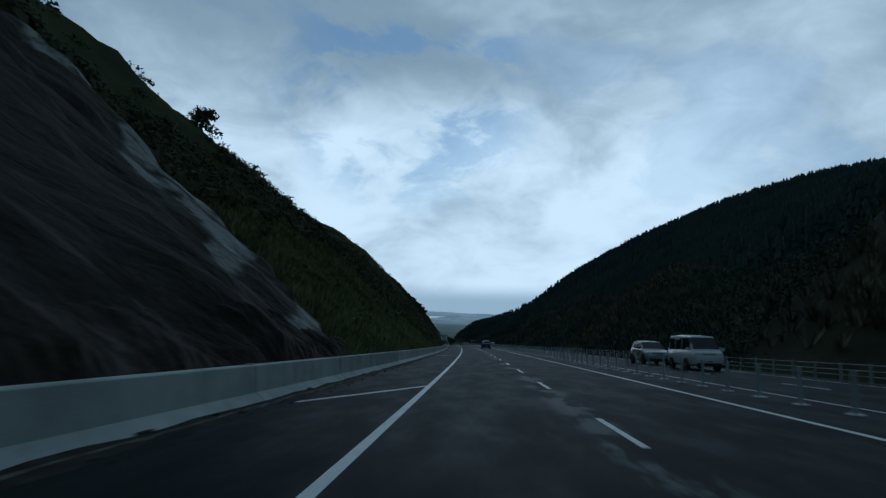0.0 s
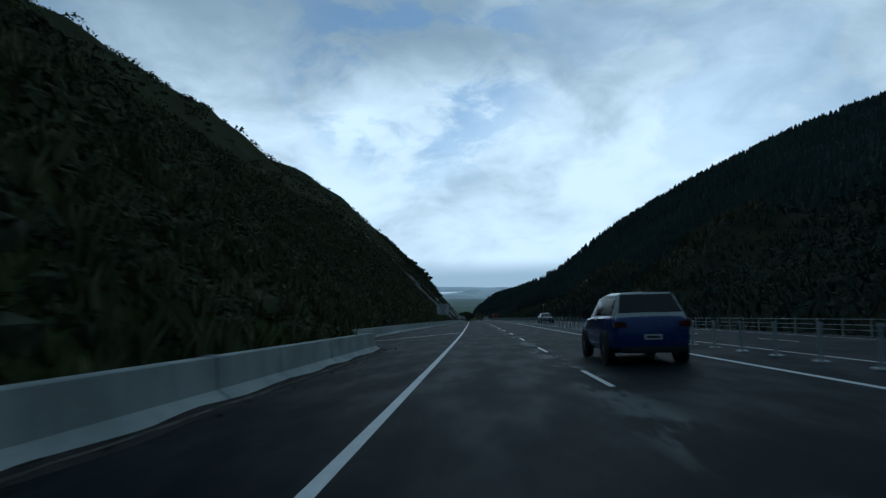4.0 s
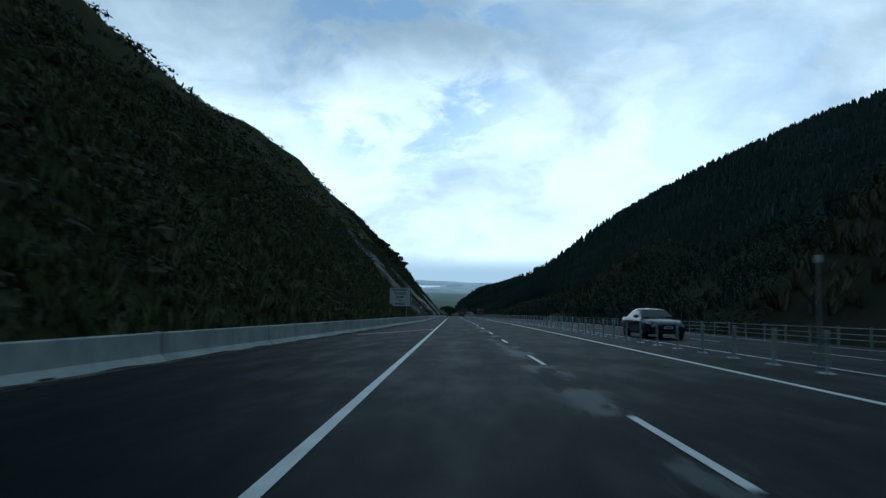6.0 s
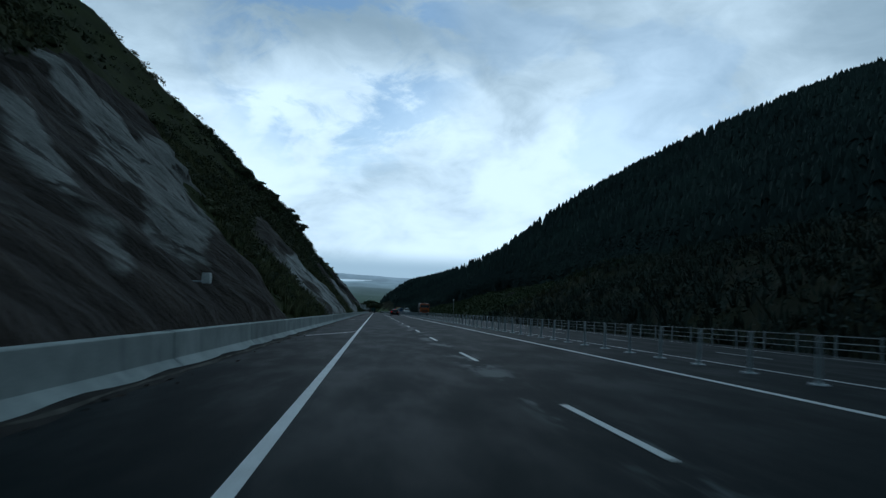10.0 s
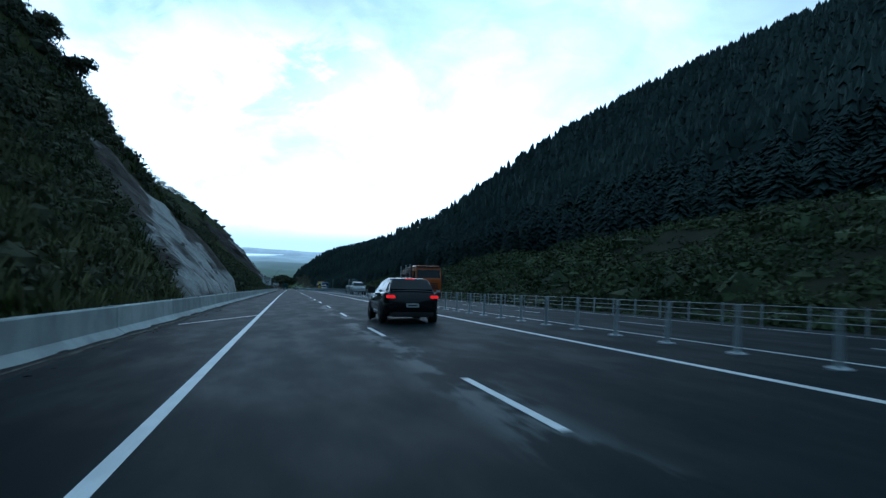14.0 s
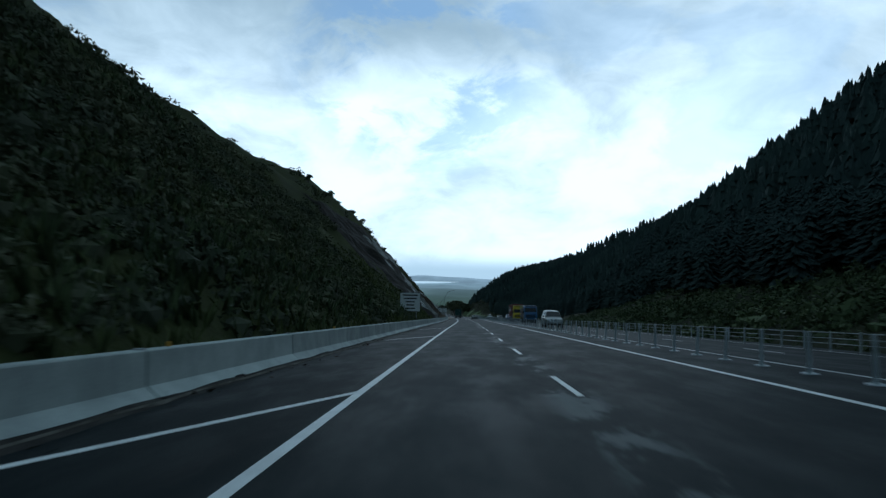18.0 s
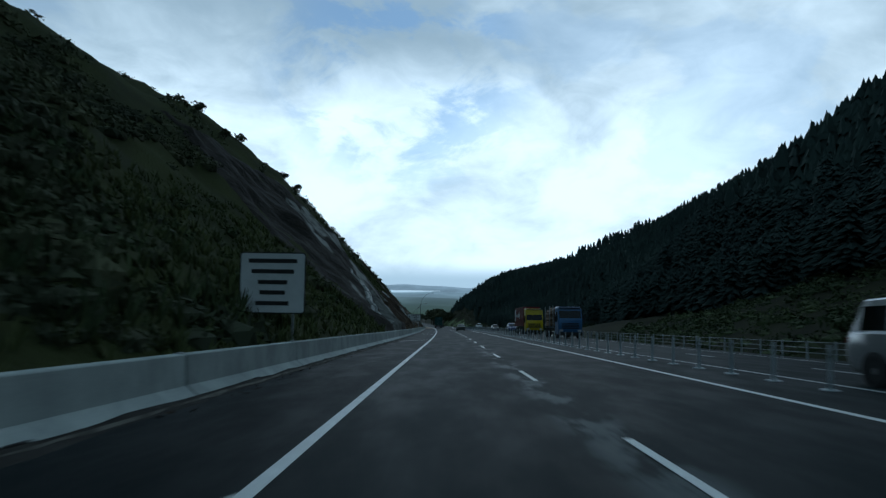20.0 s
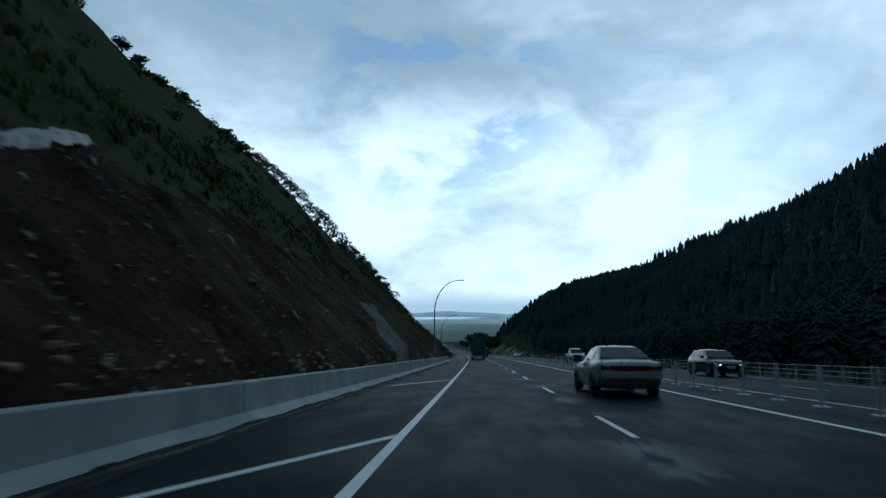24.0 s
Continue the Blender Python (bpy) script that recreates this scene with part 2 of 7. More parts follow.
def asphalt_material():
    m, nodes, links, bsdf = shader("wet_asphalt")
    uv = nodes.new("ShaderNodeUVMap")
    uv.uv_map = "road"
    s = uv.outputs[0]
    chips = stretched_noise(nodes, links, s, 55, 3)
    worn = stretched_noise(nodes, links, s, 0.35, 5, (1.0, 0.12, 1))
    damp_sheen = stretched_noise(nodes, links, s, 1.1, 7, (1.0, 0.30, 1), 0.62)
    streak = stretched_noise(nodes, links, s, 1.4, 4, (1.0, 0.02, 1))
    split = nodes.new("ShaderNodeSeparateXYZ")
    links.new(s, split.inputs[0])

    def band(centre, half):
        n = nodes.new("ShaderNodeMath")
        n.operation = "SUBTRACT"
        links.new(split.outputs[0], n.inputs[0])
        n.inputs[1].default_value = centre
        a = nodes.new("ShaderNodeMath")
        a.operation = "ABSOLUTE"
        links.new(n.outputs[0], a.inputs[0])
        return step(nodes, links, a.outputs[0], half, half * 0.25)

    col = blend(nodes, links, step(nodes, links, worn, 0.3, 0.75), (0.0066, 0.0118, 0.0132), (0.0112, 0.0186, 0.0205))
    col = blend(nodes, links, step(nodes, links, streak, 0.5, 0.8, 0, 0.35), col, (0.0085, 0.0132, 0.0150))
    # worn wet patches by the lane line, their pale sheen put into base colour
    patch = nodes.new("ShaderNodeMath")
    patch.operation = "MULTIPLY"
    links.new(band(3.35, 0.55), patch.inputs[0])
    links.new(step(nodes, links, damp_sheen, 0.50, 0.58), patch.inputs[1])
    col = blend(nodes, links, patch.outputs[0], col, (0.080, 0.094, 0.096))
    col = blend(nodes, links, 0.5, col, step(nodes, links, chips, 0.25, 0.75, 0.6, 1.3), "MULTIPLY")
    seal = step(nodes, links, split.outputs[0], -0.25, -0.1, 0.72, 1.0)
    col = blend(nodes, links, 1.0, col, seal, "MULTIPLY")
    links.new(col, bsdf.inputs["Base Color"])
    links.new(step(nodes, links, damp_sheen, 0.35, 0.7, 0.66, 0.52), bsdf.inputs["Roughness"])
    bsdf.inputs["Specular IOR Level"].default_value = 0.035
    raised(nodes, links, bsdf, chips, 0.35, 0.006)
    return m


def sprayed_material(name, grey, pale, dark, cover=0.5, veins=1.0, sheet=(0.30, 0.30, 0.28)):
    """Sprayed concrete: smooth grey sheets, dark bare patches, cracks and runs down the slope."""
    m, nodes, links, bsdf = shader(name)
    geo = nodes.new("ShaderNodeNewGeometry")

    def along(axis):
        n = nodes.new("ShaderNodeVectorMath")
        n.operation = "DOT_PRODUCT"
        links.new(geo.outputs["Position"], n.inputs[0])
        n.inputs[1].default_value = axis
        return n.outputs["Value"]

    c = nodes.new("ShaderNodeCombineXYZ")
    for i, axis in enumerate(((-0.10, 1.0, 0.20), (-0.45, 0.0, 0.89), (0.89, 0.0, 0.45))):
        links.new(along(axis), c.inputs[i])
    s = c.outputs[0]

    def layer(scale, detail, stretch, rough, distortion):
        out = stretched_noise(nodes, links, s, scale, detail, stretch, rough)
        out.node.inputs["Distortion"].default_value = distortion
        return out

    def crack(v, half):
        a = nodes.new("ShaderNodeMath")
        a.operation = "SUBTRACT"
        links.new(v, a.inputs[0])
        a.inputs[1].default_value = 0.5
        b = nodes.new("ShaderNodeMath")
        b.operation = "ABSOLUTE"
        links.new(a.outputs[0], b.inputs[0])
        return step(nodes, links, b.outputs[0], half, half * 0.25)

    sheets = layer(0.16, 8, (0.75, 0.50, 0.50), 0.6, 0.35)
    seams = layer(0.24, 7, (0.8, 0.36, 0.36), 0.6, 0.4)
    broken = layer(0.3, 5, (0.6, 0.6, 0.6), 0.55, 0.3)
    runs = layer(0.80, 8, (0.8, 0.24, 0.24), 0.62, 0.25)
    cloudy = layer(0.5, 5, (1, 0.7, 0.7), 0.6, 0.0)
    grit = layer(7.0, 5, (1, 1, 1), 0.65, 0.0)
    lump = layer(0.9, 6, (1, 0.6, 0.6), 0.55, 0.2)
    col = blend(nodes, links, step(nodes, links, cloudy, 0.3, 0.7), tuple(0.78 * v for v in grey), tuple(1.2 * v for v in grey))
    col = blend(nodes, links, step(nodes, links, runs, 0.53, 0.62, 0, 0.8), col, pale)
    at = nodes.new("ShaderNodeAttribute")
    at.attribute_name = "sheet"
    whole = nodes.new("ShaderNodeMath")
    whole.operation = "MULTIPLY_ADD"
    links.new(at.outputs["Fac"], whole.inputs[0])
    whole.inputs[1].default_value = 0.30
    links.new(sheets, whole.inputs[2])
    col = blend(nodes, links, step(nodes, links, at.outputs["Fac"], 0.25, 0.8, 0, 0.85), col, blend(nodes, links, step(nodes, links, cloudy, 0.3, 0.7), tuple(0.72 * v for v in sheet), sheet))
    bare = step(nodes, links, whole.outputs[0], 1 - cover - 0.05, 1 - cover + 0.05)
    col = blend(nodes, links, bare, blend(nodes, links, step(nodes, links, cloudy, 0.35, 0.75), dark, tuple(2.2 * v for v in dark)), col)
    line = nodes.new("ShaderNodeMath")
    line.operation = "MULTIPLY"
    links.new(crack(seams, 0.030), line.inputs[0])
    links.new(step(nodes, links, broken, 0.42, 0.56, 0, 0.9 * veins), line.inputs[1])
    col = blend(nodes, links, line.outputs[0], col, dark)
    col = blend(nodes, links, step(nodes, links, runs, 0.47, 0.37, 0, 0.7 * veins), col, dark)
    col = blend(nodes, links, 0.6, col, step(nodes, links, grit, 0.25, 0.75, 0.6, 1.35), "MULTIPLY")
    links.new(col, bsdf.inputs["Base Color"])
    bsdf.inputs["Roughness"].default_value = 0.8
    bsdf.inputs["Specular IOR Level"].default_value = 0.15
    raised(nodes, links, bsdf, lump, 0.9, 0.45)
    return m


def cliff_material(name, pale, mid, dark, reach=1.0, pale_from=0.56):
    """Sprayed concrete and bare rock: broad blotches, soft stains down the slope, grit."""
    m, nodes, links, bsdf = shader(name)
    geo = nodes.new("ShaderNodeNewGeometry")
    s = geo.outputs["Position"]
    blot = stretched_noise(nodes, links, s, 0.16 * reach, 8, (1, 1, 1), 0.62)
    run = stretched_noise(nodes, links, s, 0.22 * reach, 8, (0.6, 1.0, 0.6), 0.64)
    wash = stretched_noise(nodes, links, s, 0.9 * reach, 6, (0.18, 1.0, 0.18), 0.6)
    grit = stretched_noise(nodes, links, s, 5.5, 8, (1, 1, 1), 0.7)
    lump = stretched_noise(nodes, links, s, 0.7, 8, (0.8, 1, 0.8), 0.62)
    col = blend(nodes, links, step(nodes, links, blot, 0.36, 0.62), dark, mid)
    col = blend(nodes, links, step(nodes, links, run, pale_from, pale_from + 0.10, 0, 0.8), col, pale)
    col = blend(nodes, links, step(nodes, links, wash, 0.54, 0.76, 0, 0.22), col, dark)
    col = blend(nodes, links, 0.7, col, step(nodes, links, grit, 0.3, 0.7, 0.38, 1.62), "MULTIPLY")
    links.new(col, bsdf.inputs["Base Color"])
    bsdf.inputs["Roughness"].default_value = 0.8
    bsdf.inputs["Specular IOR Level"].default_value = 0.02
    raised(nodes, links, bsdf, lump, 0.8, 0.5)
    return m


ASPHALT = asphalt_material()
PAINT = surface("road_paint", (0.62, 0.63, 0.62), (0.78, 0.79, 0.78), 0.6, 0.55, 0.03, 0.4, 0.004, place="Position")


def stained_concrete():
    """Cast concrete with dark run marks down its face, and each segment its own tone."""
    m, nodes, links, bsdf = shader("barrier_concrete")
    tc = nodes.new("ShaderNodeTexCoord")
    s = tc.outputs["Object"]
    geo = nodes.new("ShaderNodeNewGeometry")
    large = stretched_noise(nodes, links, geo.outputs["Position"], 0.8, 5)
    runs = stretched_noise(nodes, links, geo.outputs["Position"], 2.4, 6, (1, 1, 0.12), 0.65)
    grain = stretched_noise(nodes, links, s, 30, 4)
    oi = nodes.new("ShaderNodeObjectInfo")
    col = blend(nodes, links, step(nodes, links, large, 0.3, 0.7), (0.28, 0.312, 0.302), (0.41, 0.452, 0.434))
    col = blend(nodes, links, step(nodes, links, runs, 0.5, 0.75, 0, 0.4), col, (0.14, 0.158, 0.162))
    col = blend(nodes, links, 0.3, col, step(nodes, links, grain, 0.2, 0.8, 0.6, 1.3), "MULTIPLY")
    col = blend(nodes, links, 0.3, col, step(nodes, links, oi.outputs["Random"], 0, 1, 0.6, 1.4), "MULTIPLY")
    links.new(col, bsdf.inputs["Base Color"])
    bsdf.inputs["Roughness"].default_value = 0.75
    bsdf.inputs["Specular IOR Level"].default_value = 0.25
    raised(nodes, links, bsdf, grain, 0.3, 0.004)
    return m


CONCRETE = stained_concrete()
# wet grit, its near-black also painting the shadow line under the barrier
SLUDGE_AND_SHADE = surface("gutter_grit", (0.012, 0.011, 0.010), (0.05, 0.047, 0.042), 0.7, 0.85, 0.05, 0.6, 0.03, place="Position", spec=0.1)
SOIL_GRASS = surface("bank_turf", (0.027, 0.033, 0.013), (0.050, 0.058, 0.022), 7.0, 0.9, 0.25, 0.8, 0.12, place="Position", spec=0.04)
HILL_SOIL = surface("hill_undergrowth", (0.020, 0.028, 0.021), (0.044, 0.052, 0.038), 9.0, 0.95, 0.5, 0.8, 0.3, place="Position", spec=0.04)
FOREST_FLOOR = surface("forest_floor", (0.017, 0.019, 0.012), (0.034, 0.036, 0.020), 5.0, 0.95, 0.4, 0.3, 0.1, place="Position", spec=0.03)
CLIFF = sprayed_material("stained_sprayed_concrete", (0.105, 0.099, 0.088), (0.30, 0.295, 0.275), (0.021, 0.016, 0.012), 0.33, 1.0, (0.25, 0.248, 0.23))
CLIFF_DARK = sprayed_material("dark_wet_sprayed_concrete", (0.115, 0.108, 0.096), (0.24, 0.23, 0.215), (0.019, 0.016, 0.013), 0.27)
CLIFF_BRIGHT = sprayed_material("bright_sprayed_concrete", (0.17, 0.165, 0.15), (0.46, 0.46, 0.44), (0.034, 0.029, 0.023), 0.43, 1.0, (0.42, 0.42, 0.40))
CLIFF_PANEL = sprayed_material("smooth_sprayed_concrete", (0.17, 0.168, 0.155), (0.23, 0.228, 0.21), (0.075, 0.07, 0.06), 0.75, 0.35)
SCREE = cliff_material("broken_rock", (0.096, 0.066, 0.044), (0.046, 0.031, 0.020), (0.021, 0.0145, 0.0098), 2.2, 0.6)
LEAF_DARK = leafy("scrub_leaves", (0.054, 0.062, 0.040), (0.096, 0.101, 0.055), 9.0, 0.85, 0.40)
LEAF_GREEN = leafy("bank_leaves", (0.040, 0.056, 0.026), (0.074, 0.092, 0.042), 7.0)
LEAF_DRY = leafy("dry_grass_leaves", (0.075, 0.076, 0.046), (0.13, 0.125, 0.075), 5.0)
# scrub leaves again, darkened and blued to paint the right slope's shade
LEAF_SHADE = leafy("shaded_scrub_leaves", (0.037, 0.050, 0.042), (0.066, 0.080, 0.060), 12.0, 0.8, 0.35)
PINE = leafy("pine_needles", (0.032, 0.048, 0.045), (0.046, 0.068, 0.060), 40.0, 0.95, 0.12)
BARK = surface("bark", (0.05, 0.042, 0.034), (0.10, 0.085, 0.07), 0.4, 0.9, 0.05, 0.7, 0.02)
GALV = surface("galvanised_steel", (0.30, 0.32, 0.33), (0.42, 0.44, 0.46), 0.3, 0.5, 0.02, 0.1, 0.002, metal=0.7)
POST_WHITE = surface("pale_post_coating", (0.30, 0.34, 0.36), (0.42, 0.46, 0.48), 0.4, 0.5, 0.03, 0.15, 0.002)


# ---- building helpers ----
def mesh_from(name, verts, faces, material, smooth=False, uv=None):
    """A mesh from numpy arrays of points and of faces with one corner count."""
    me = bpy.data.meshes.new(name)
    verts, faces = np.asarray(verts, np.float32), np.asarray(faces, np.int32)
    n = faces.shape[1]
    me.vertices.add(len(verts))
    me.vertices.foreach_set("co", verts.ravel())
    me.loops.add(faces.size)
    me.loops.foreach_set("vertex_index", faces.ravel())
    me.polygons.add(len(faces))
    me.polygons.foreach_set("loop_start", np.arange(0, faces.size, n, dtype=np.int32))
    me.polygons.foreach_set("loop_total", np.full(len(faces), n, np.int32))
    me.polygons.foreach_set("use_smooth", np.full(len(faces), smooth, bool))
    if uv is not None:
        layer = me.uv_layers.new(name="road")
        layer.data.foreach_set("uv", np.asarray(uv, np.float32)[faces.ravel()].ravel())
    me.materials.append(material)
    me.update(calc_edges=True)
    me.validate()
    return me


def grid_faces(rows, cols):
    i = np.arange(rows - 1)[:, None] * cols + np.arange(cols - 1)[None]
    return np.stack([i, i + 1, i + cols + 1, i + cols], -1).reshape(-1, 4)


def sheet(name, xs, ys, height, material, smooth=True, follow=True):
    """A sheet over road coordinates xs across and ys along."""
    Y, X = np.meshgrid(np.asarray(ys, float), np.asarray(xs, float), indexing="ij")
    Zh = height(X, Y)
    v = np.stack([X + (road_x(Y) if follow else 0), Y, Zh], -1).reshape(-1, 3)
    return mesh_from(name, v, grid_faces(len(ys), len(xs)), material, smooth, np.stack([X, Y], -1).reshape(-1, 2))


def part(name, data, parent=None, material=None, label=""):
    """Links a mesh or bmesh as one object, under a thing if given."""
    if isinstance(data, bmesh.types.BMesh):
        me = bpy.data.meshes.new(name)
        bmesh.ops.recalc_face_normals(data, faces=data.faces)
        data.to_mesh(me)
        data.free()
        data = me
    if material is not None and not data.materials:
        data.materials.append(material)
    ob = new(name, data)
    if parent is not None:
        ob.parent = parent
    if label:
        ob["label"] = label
    return ob


def box(bm, x0, x1, y0, y1, z0, z1, bevel=0.0, m=None):
    r = bmesh.ops.create_cube(bm, size=1.0)
    vs = r["verts"]
    for v in vs:
        v.co = Vector(((x0 + x1) / 2 + v.co.x * (x1 - x0), (y0 + y1) / 2 + v.co.y * (y1 - y0), (z0 + z1) / 2 + v.co.z * (z1 - z0)))
    if bevel:
        es = list({e for v in vs for e in v.link_edges})
        r = bmesh.ops.bevel(bm, geom=es, offset=bevel, segments=2, affect="EDGES")
        vs = list({v for f in r["faces"] for v in f.verts} | {v for v in vs if v.is_valid})
    if m is not None:
        bmesh.ops.transform(bm, matrix=m, verts=[v for v in vs if v.is_valid])
    return vs


def tube(bm, a, b, r0, r1=None, sides=8):
    a, b = Vector(a), Vector(b)
    q = (b - a).to_track_quat("Z", "Y").to_matrix().to_4x4()
    r = bmesh.ops.create_cone(bm, cap_ends=True, segments=sides, radius1=r0, radius2=r0 if r1 is None else r1, depth=(b - a).length)
    bmesh.ops.transform(bm, matrix=Matrix.Translation((a + b) / 2) @ q, verts=r["verts"])
    return r["verts"]


def thing(name, label, category, m=None, group="", kind=""):
    e = new(name)
    if m is not None:
        e.matrix_world = m
    return tagged(e, label, category, group, kind)


# ---- ground, road and hills ----
Y_ROAD = np.concatenate([np.arange(-60, 900, 4.0), np.arange(900, 2001, 10.0)])


def shoulder_sheet(Y):
    """Road sheet from the barrier's foot to the outer edge of the far side, columns moved to the barrier's line."""
    base = np.array([0.0, 0.35, 1.0])
    cols = np.concatenate([[-1, -0.5, 0], [0.1, 1.2, 2.3, 3.4, 3.6, 5.3, 6.9, 7.1, CROWN, 9.4, 11, 12.6, 14.3, 16.1, 18.0]])
    X = np.tile(cols, (len(Y), 1))
    ll = left_line(Y)
    X[:, 0], X[:, 1] = ll - 0.75, ll / 2
    YY = np.repeat(Y[:, None], len(cols), 1)
    v = np.stack([X + road_x(YY), YY, deck(X, YY)], -1).reshape(-1, 3)
    return mesh_from("road", v, grid_faces(len(Y), len(cols)), ASPHALT, True, np.stack([X, YY], -1).reshape(-1, 2))


tagged(part("road", shoulder_sheet(Y_ROAD)), "dark wet asphalt motorway running downhill with paler patches", "road", kind="structure")


def ground_height(X, Y):
    return road_z(Y) - 1.2 + 0.0 * X


tagged(part("ground", sheet("ground", [-4500, -1500, -600, -200, -60, -8, 0, 8, 17, 40, 200, 600, 1500, 4500], np.concatenate([[-900, -300], np.arange(-60, 2000, 20.0), [2400, 3200, 4700]]), ground_height, HILL_SOIL, follow=False)), "dark green valley floor and lowland beyond the hills", "ground", kind="structure")

d_cols = -np.concatenate([[0, 0.25, 0.6], np.arange(1.2, 30, 1.4), np.arange(31, 60, 2.5), np.arange(63, 130, 6), [140, 155, 175, 200, 240, 300]])
Y_LEFT = np.concatenate([np.arange(-60, 820, 2.5), np.arange(822, 960, 6)])


def left_sheet():
    DD, YY = np.meshgrid(d_cols, Y_LEFT)
    X = left_line(YY) - 0.75 + DD
    end = np.clip((YY - 840 - 0.25 * DD) / 120, 0, 1)
    Zh = left_hill(X, YY)
    Zh = Zh * (1 - end) + np.minimum(Zh, road_z(YY) - 0.6) * end
    return mesh_from("hillside", np.stack([X + road_x(YY), YY, Zh], -1).reshape(-1, 3), grid_faces(len(Y_LEFT), len(d_cols)), SOIL_GRASS, True)


tagged(part("hillside_left", left_sheet()), "steep green bank of rough grass and scrub above the barrier", "hillside", kind="structure")
r_cols = np.concatenate([[17.6, 18.4, 19.2], np.arange(20, 60, 3.0), np.arange(63, 240, 8.0), np.arange(250, 700, 25.0)])
tagged(part("hillside_right", sheet("hillside", r_cols, np.concatenate([np.arange(-120, 1500, 8.0)]), right_hill, FOREST_FLOOR)), "dark wooded hillside rising beyond the far carriageway", "hillside", kind="structure")


# ---- road markings ----
def line_sheet(name, xr, half, y0, y1, lift=0.006, stepsize=4.0):
    ys = np.arange(y0, y1 + 0.1, stepsize)
    return sheet(name, [xr - half, xr + half], ys, lambda X, Y: deck(X, Y) + lift, PAINT)


for xr, half, y0, y1, what in ((0.0, 0.078, -60, 1400, "solid white left edge line of the carriageway"), (7.0, 0.07, -60, 1400, "solid white edge line beside the median"), (9.45, 0.06, -60, 1400, "solid white edge line of the opposite carriageway"), (16.1, 0.06, -60, 1400, "solid white outer edge line below the far fence")):
    tagged(part("edge_line", line_sheet("edge_line", xr, half, y0, y1)), what, "road marking", kind="structure")


def dash_mesh(length, half):
    bm = bmesh.new()
    box(bm, -half, half, 0, length, 0, 0.006)
    me = bpy.data.meshes.new("lane_dash")
    bm.to_mesh(me)
    bm.free()
    me.materials.append(PAINT)
    return me


dash, far_dash = dash_mesh(3.0, 0.052), dash_mesh(3.0, 0.05)


def surface_turn(xr, y):
    """The pose of a flat mark on the road, leaning with grade and crossfall."""
    a, b, c = on_road(xr, y), on_road(xr, y + 3), on_road(xr + 0.5, y)
    f = (b - a).normalized()
    r = (c - a).normalized()
    n = r.cross(f).normalized()
    m = Matrix((f.cross(n), f, n)).transposed().to_4x4()
    m.translation = a + n * 0.004
    return m


for k in range(-6, 110):
    y = 7.857 + 10 * k
    o = part("lane_dash", dash)
    o.matrix_world = surface_turn(3.5, y)
    tagged(o, "white lane dash on dark wet asphalt", "road marking", "lane dashes of the near carriageway")
    if k < 90:
        o = part("lane_dash", far_dash)
        o.matrix_world = surface_turn(12.7, y + 2.1)
        tagged(o, "white lane dash on the opposite carriageway", "road marking", "lane dashes of the opposite carriageway")

for y in [18.6 + 50 * k for k in range(-1, 8)] + [421.0, 506.9, 518.6, 545.6, 568.6, 618.6, 648.7, 668.4, 688.2, 708.5]:
    reach = float(left_line(y)) + 0.6
    bm = bmesh.new()
    pts = []
    for i in range(6):
        u = i / 5
        for w in (-0.2, 0.2):
            q = on_road(-0.08 + (reach + 0.08) * u, y + 2.12 * reach * u + w, 0.007)
            pts.append(bm.verts.new(q))
    for i in range(5):
        bm.faces.new((pts[2 * i], pts[2 * i + 1], pts[2 * i + 3], pts[2 * i + 2]))
    tagged(part("shoulder_stripe", bm, None, PAINT), "slanting white stripe across the shoulder", "road marking", "shoulder stripes")


# ---- concrete safety barrier ----
def barrier_mesh(length):
    prof = [(0.0, 0.0), (0.0, 0.035), (-0.235, 0.215), (-0.268, 0.765), (-0.288, 0.788), (-0.515, 0.788), (-0.535, 0.765), (-0.62, 0.25), (-0.62, 0.0)]
    ys = (0.018, 0.05, length / 3, 2 * length / 3, length - 0.05, length - 0.018)
    v, fc = [], []
    n = len(prof)
    for j, yy in enumerate(ys):
        inset = 0.012 if j in (0, 5) else 0.0
        for x, z in prof:
            v.append((x - inset if x > -0.3 else x + inset, yy, z - (inset if z > 0.7 else 0)))
    for j in range(5):
        for i in range(n - 1):
            a = j * n + i
            fc.append((a, a + n, a + n + 1, a + 1))
    bm = bmesh.new()
    vs = [bm.verts.new(p) for p in v]
    for q in fc:
        bm.faces.new([vs[i] for i in q])
    bm.faces.new(vs[:n])
    bm.faces.new(vs[-n:][::-1])
    me = bpy.data.meshes.new("segment")
    bmesh.ops.recalc_face_normals(bm, faces=bm.faces)
    bm.to_mesh(me)
    bm.free()
    me.materials.append(CONCRETE)
    return me


SEG = 8.2
seg_mesh = barrier_mesh(SEG)
# near-black blocks paint the shade inside the drain slots, no opening is cut
SLOT_SHADE = surface("drain_shadow", (0.006, 0.006, 0.006), (0.012, 0.011, 0.010), 0.3, 0.9, 0.05, 0.2, 0.01)


def plain_box_mesh(name, material, *size):
    bm = bmesh.new()
    box(bm, *size, 0.008)
    me = bpy.data.meshes.new(name)
    bm.to_mesh(me)
    bm.free()
    me.materials.append(material)
    return me


slot_mesh = plain_box_mesh("drain_slot", SLOT_SHADE, -0.16, 0.012, -0.22, 0.22, 0.0, 0.075)
clip_mesh = plain_box_mesh("joint_clip", GALV, -0.47, -0.33, -0.09, 0.09, 0.77, 0.815)


